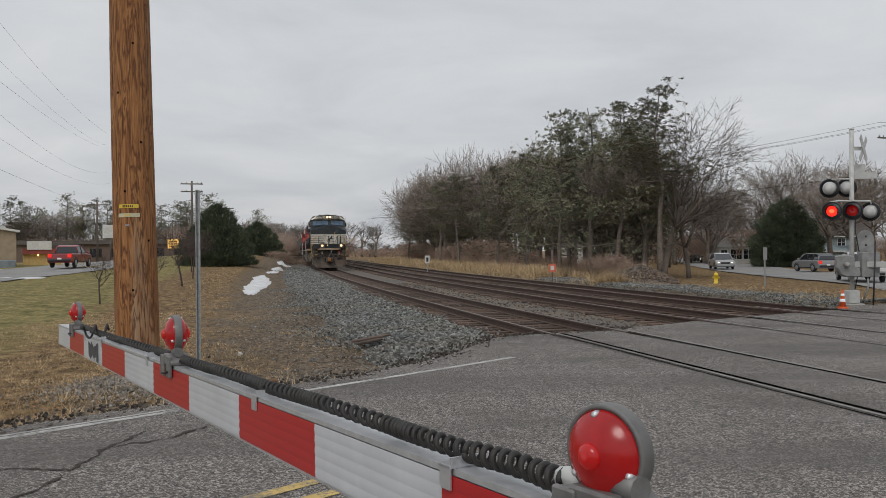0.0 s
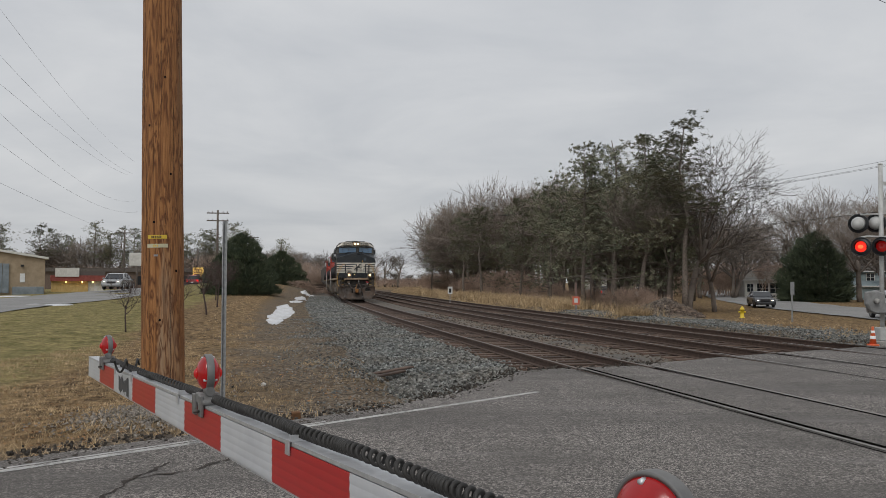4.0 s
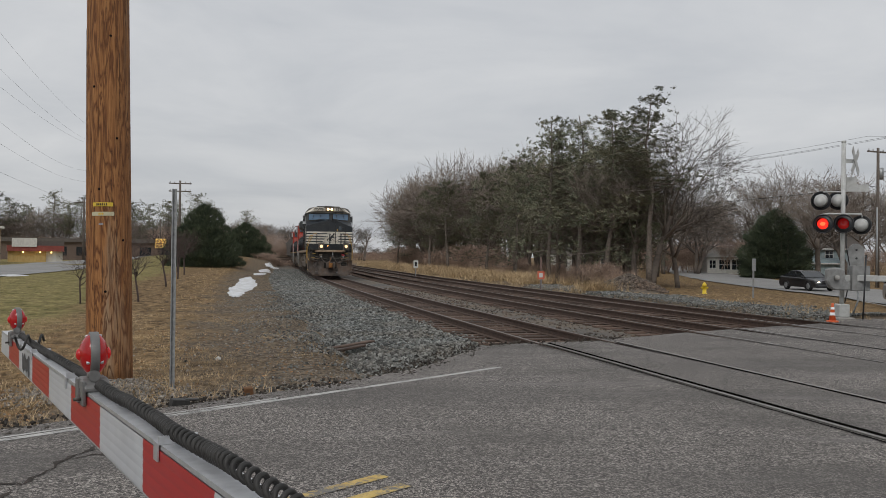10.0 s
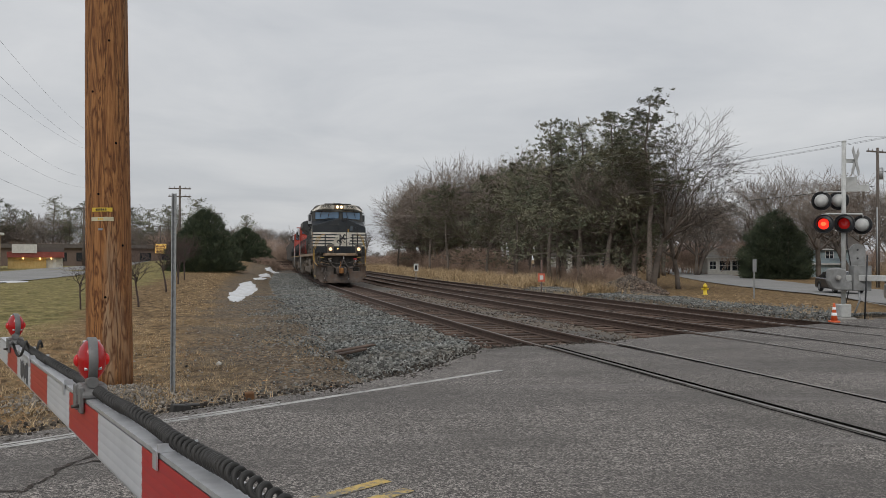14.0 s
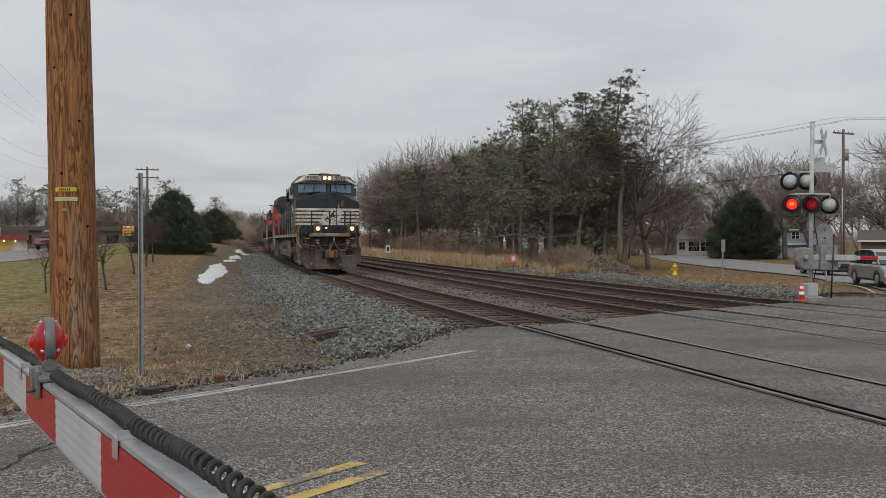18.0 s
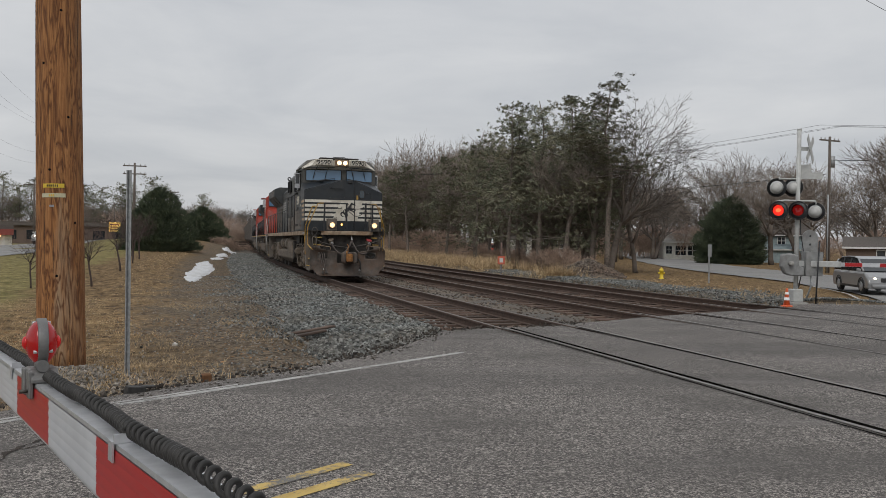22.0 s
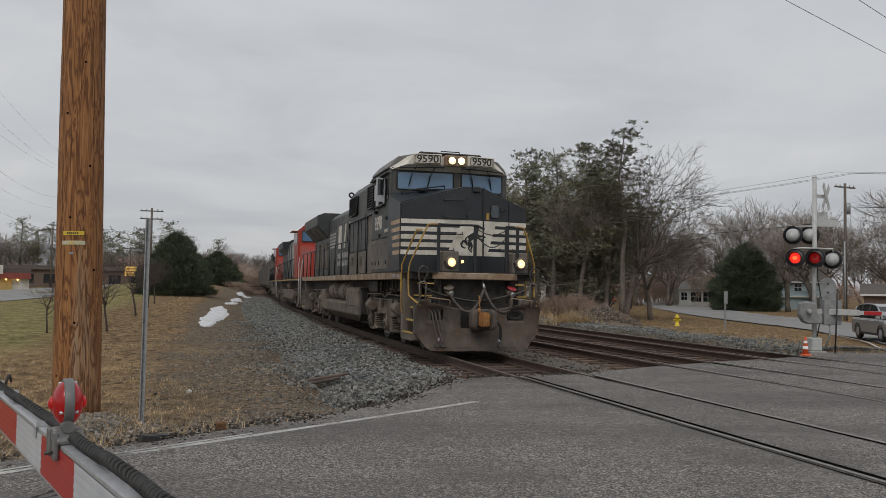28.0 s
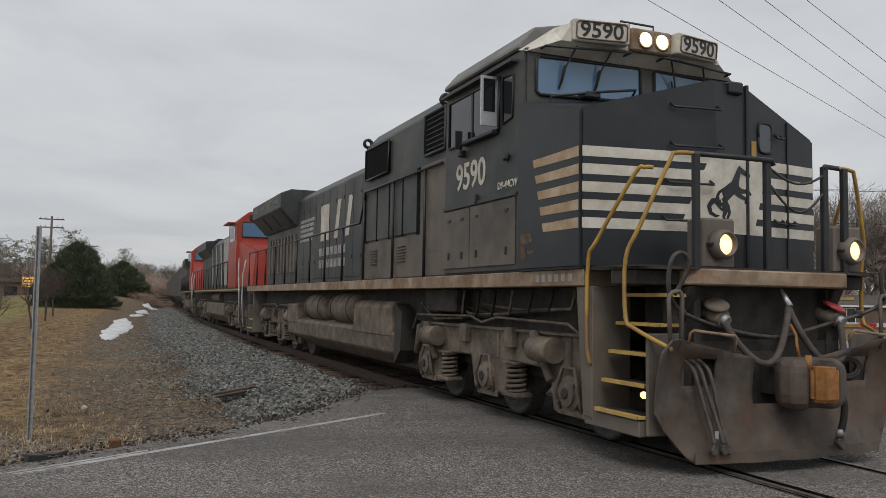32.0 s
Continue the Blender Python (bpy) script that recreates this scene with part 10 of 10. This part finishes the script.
def build_follower(behind, label, cab_mat, hood_mat, stripe_mat, big=True, lamp=True):
    """A trailing locomotive: wide cab, long hood, tank and two trucks."""
    t = thing("locomotive", label, "locomotive", "locomotives")
    G, K = M["grime"], M["oily"]
    build_truck(t, -4.2, "front_truck"); build_truck(t, -18.3, "rear_truck")
    part("underframe", Shape().box(-1.15, 1.15, -22.2, -1.2, 1.2, 1.74), K, t)
    part("side_sill", Shape().box(-1.56, 1.56, -22.4, -1.0, 1.75, 1.90), K, t)
    part("sill_stripe", Shape().box(-1.565, 1.565, -22.3, -1.3, 1.80, 1.86), M["hand_yellow"], t, "faded yellow sill stripe")
    part("pilot", Shape().box(-1.35, 1.35, -0.6, -0.35, 0.25, 1.75), K, t, bevel=0.03)
    v = [(-1.15, -1.0, 1.9), (1.15, -1.0, 1.9), (1.0, -1.2, 3.3), (-1.0, -1.2, 3.3), (-1.5, -2.7, 1.9), (1.5, -2.7, 1.9), (1.5, -2.7, 3.75), (-1.5, -2.7, 3.75)]
    part("nose", Shape().add(v, [(0, 1, 2, 3), (1, 5, 6, 2), (2, 6, 7, 3), (3, 7, 4, 0), (4, 7, 6, 5), (0, 4, 5, 1)]), cab_mat, t, bevel=0.05, segs=2)
    part("cab", Shape().prism([(-1.56, 1.9), (1.56, 1.9), (1.56, 4.45), (1.1, 4.85), (-1.1, 4.85), (-1.56, 4.45)], -2.6, -5.2, "y"), cab_mat, t, bevel=0.04, segs=2)
    for s in (1, -1):
        part("windscreen", Shape().box(min(s * 0.12, s * 1.36), max(s * 0.12, s * 1.36), -2.61, -2.585, 3.86, 4.42), M["cab_sky_glass"], t, bevel=0.008)
        part("window_seal", Shape().tube([(s * 0.12, -2.58, 3.86), (s * 1.36, -2.58, 3.86), (s * 1.36, -2.58, 4.42), (s * 0.12, -2.58, 4.42), (s * 0.12, -2.58, 3.86)], 0.03, 5), M["rubber"], t)
        part("side_window", side_plate(s, s * 1.56, -4.7, -3.2, 3.74, 4.36, 0.01), M["dark_glass"], t)
        part("sun_visor", Shape().box(min(s * 1.56, s * 1.85), max(s * 1.56, s * 1.85), -4.8, -3.1, 4.42, 4.45), cab_mat, t)
        part("mirror", Shape().box(min(s * 1.6, s * 1.75), max(s * 1.6, s * 1.75), -3.22, -3.19, 3.8, 4.3), M["alu"], t)
        part("stair_handrail", Shape().tube([(s * 1.5, -0.6, 0.5), (s * 1.56, -0.7, 1.5), (s * 1.5, -1.0, 2.4), (s * 1.4, -1.1, 2.9)], 0.026, 6), M["cn_white"], t, "pale stair handrail")
        part("stair_handrail", Shape().tube([(s * 1.56, -1.3, 0.6), (s * 1.58, -1.35, 1.7), (s * 1.56, -1.8, 2.6), (s * 1.5, -2.2, 3.0)], 0.026, 6), M["cn_white"], t, "pale stair handrail")
        for k in range(4):
            part("step", Shape().box(min(s * 1.1, s * 1.5), max(s * 1.1, s * 1.5), -1.3, -0.6, 0.45 + 0.33 * k, 0.48 + 0.33 * k), K, t)
        x = s * 1.54
        part("side_handrail", Shape().tube([(x, -5.4, 3.0), (x, -22.0, 3.0)], 0.022, 6), M["black"], t)
        for k in range(13):
            part("handrail_post", Shape().rod((x, -5.5 - 1.36 * k, 1.88), (x, -5.5 - 1.36 * k, 3.0), 0.022, 0.022, 5), M["black"], t)
        for k in range(4):
            part("hood_stripe", Shape().add([(s * 1.145, -9.0 - 2.0 * k, 2.1), (s * 1.145, -9.5 - 2.0 * k, 2.1), (s * 1.145, -10.3 - 2.0 * k, 4.1), (s * 1.145, -9.8 - 2.0 * k, 4.1)], [(0, 1, 2, 3)] ), stripe_mat, t)
        for k in range(12):
            part("hood_door", side_plate(s, s * 1.1, -9.6 - 0.7 * k, -8.95 - 0.7 * k, 2.05, 3.9, 0.014), hood_mat, t)
        part("blower_duct", side_plate(s, s * 1.1, -8.6, -5.4, 2.0, 4.1, 0.28), stripe_mat if big else hood_mat, t, bevel=0.05)
        part("radiator_wing", Shape().prism([(s * 1.0, 3.7), (s * 1.12, 3.7), (s * 1.5, 4.1), (s * 1.5, 4.5), (s * 0.6, 4.6)], -16.2, -21.6, "y"), M["black"], t)
        part("air_reservoir", Shape().rod((s * 1.15, -10.0, 1.5), (s * 1.15, -13.5, 1.5), 0.22, 0.22, 14), G, t)
        if lamp:
            part("ditch_light", Shape().lathe([(0.0, 0), (0.08, 0), (0.05, 0.03), (0, 0.04)], (s * 0.9, -0.34, 1.62), "y", 12), M["marker_lamp"] if s > 0 else M["cn_white"], t)
    part("hood", Shape().prism([(-1.1, 1.9), (1.1, 1.9), (1.1, 4.2), (0.85, 4.5), (-0.85, 4.5), (-1.1, 4.2)], -5.2, -22.0, "y"), hood_mat, t, bevel=0.02)
    part("number_box", Shape().box(-1.1, 1.1, -2.75, -2.5, 4.5, 4.72), M["black"], t, bevel=0.03)
    part("fan_housing", Shape().box(-0.9, 0.9, -21.5, -16.0, 4.5, 4.66), M["black"], t)
    part("fuel_tank", Shape().prism([(-1.4, 0.7), (-1.0, 0.36), (1.0, 0.36), (1.4, 0.7), (1.4, 1.25), (-1.4, 1.25)], -7.8, -15.6, "y"), G, t, bevel=0.03)
    walk_keys.append((t, train_rows(behind)))


LEN = 23.0
build_follower(LEN, "red and black diesel locomotive with dusty white stripes", M["cn_red"], M["ns_black"], M["cn_white"])
build_follower(2 * LEN, "dark diesel locomotive with a red cab", M["cn_red"], M["black"], M["cn_red"], False)


def build_hopper(behind):
    t = thing("freight_car", "grey covered hopper freight car, dusty and weathered", "freight car", "freight cars")
    rings = []
    for y, k in ((-0.7, 0.0), (-18.2, 0.0)):
        rings.append([Vector((x, y, z)) for x, z in ((-1.2, 1.1), (1.2, 1.1), (1.58, 1.5), (1.62, 2.9), (1.58, 4.0), (1.2, 4.5), (0.5, 4.68), (-0.5, 4.68), (-1.2, 4.5), (-1.58, 4.0), (-1.62, 2.9), (-1.58, 1.5))])
    part("body", Shape().loft(rings), M["hopper_grey"], t, bevel=0.02)
    part("roof_hatch", Shape().box(-0.35, 0.35, -17.5, -1.2, 4.68, 4.78), M["hopper_grey"], t, bevel=0.02)
    for s in (1, -1):
        for k in range(14):
            part("side_rib", Shape().box(min(s * 1.6, s * 1.66), max(s * 1.6, s * 1.66), -1.4 - 1.25 * k, -1.32 - 1.25 * k, 1.5, 4.0), M["hopper_grey"], t)
    for k in range(4):
        part("hopper_bottom", Shape().add([(-1.2, -2.6 - 3.6 * k, 1.1), (1.2, -2.6 - 3.6 * k, 1.1), (1.2, -5.8 - 3.6 * k, 1.1), (-1.2, -5.8 - 3.6 * k, 1.1), (-0.3, -3.9 - 3.6 * k, 0.4), (0.3, -3.9 - 3.6 * k, 0.4), (0.3, -4.5 - 3.6 * k, 0.4), (-0.3, -4.5 - 3.6 * k, 0.4)],
                                          [(0, 1, 5, 4), (1, 2, 6, 5), (2, 3, 7, 6), (3, 0, 4, 7), (4, 5, 6, 7)]), M["hopper_grey"], t)
    for yc in (-2.4, -16.5):
        tr = part("truck", Shape().box(-1.1, 1.1, yc - 1.2, yc + 1.2, 0.35, 0.75), M["oily"], t, bevel=0.03)
        for a in (-0.9, 0.9):
            for s in (1, -1):
                part("wheel", Shape().rod((s * 0.66, yc + a, 0.46), (s * 0.8, yc + a, 0.46), 0.46, 0.44, 18), M["steel_dark"], tr)
    walk_keys.append((t, train_rows(behind, 2.4, 16.5)))


for k in range(5):
    build_hopper(3 * LEN + 0.3 + 19.0 * k)


def motions():
    for ob, rows in walk_keys:
        walk(ob, rows)


motions()
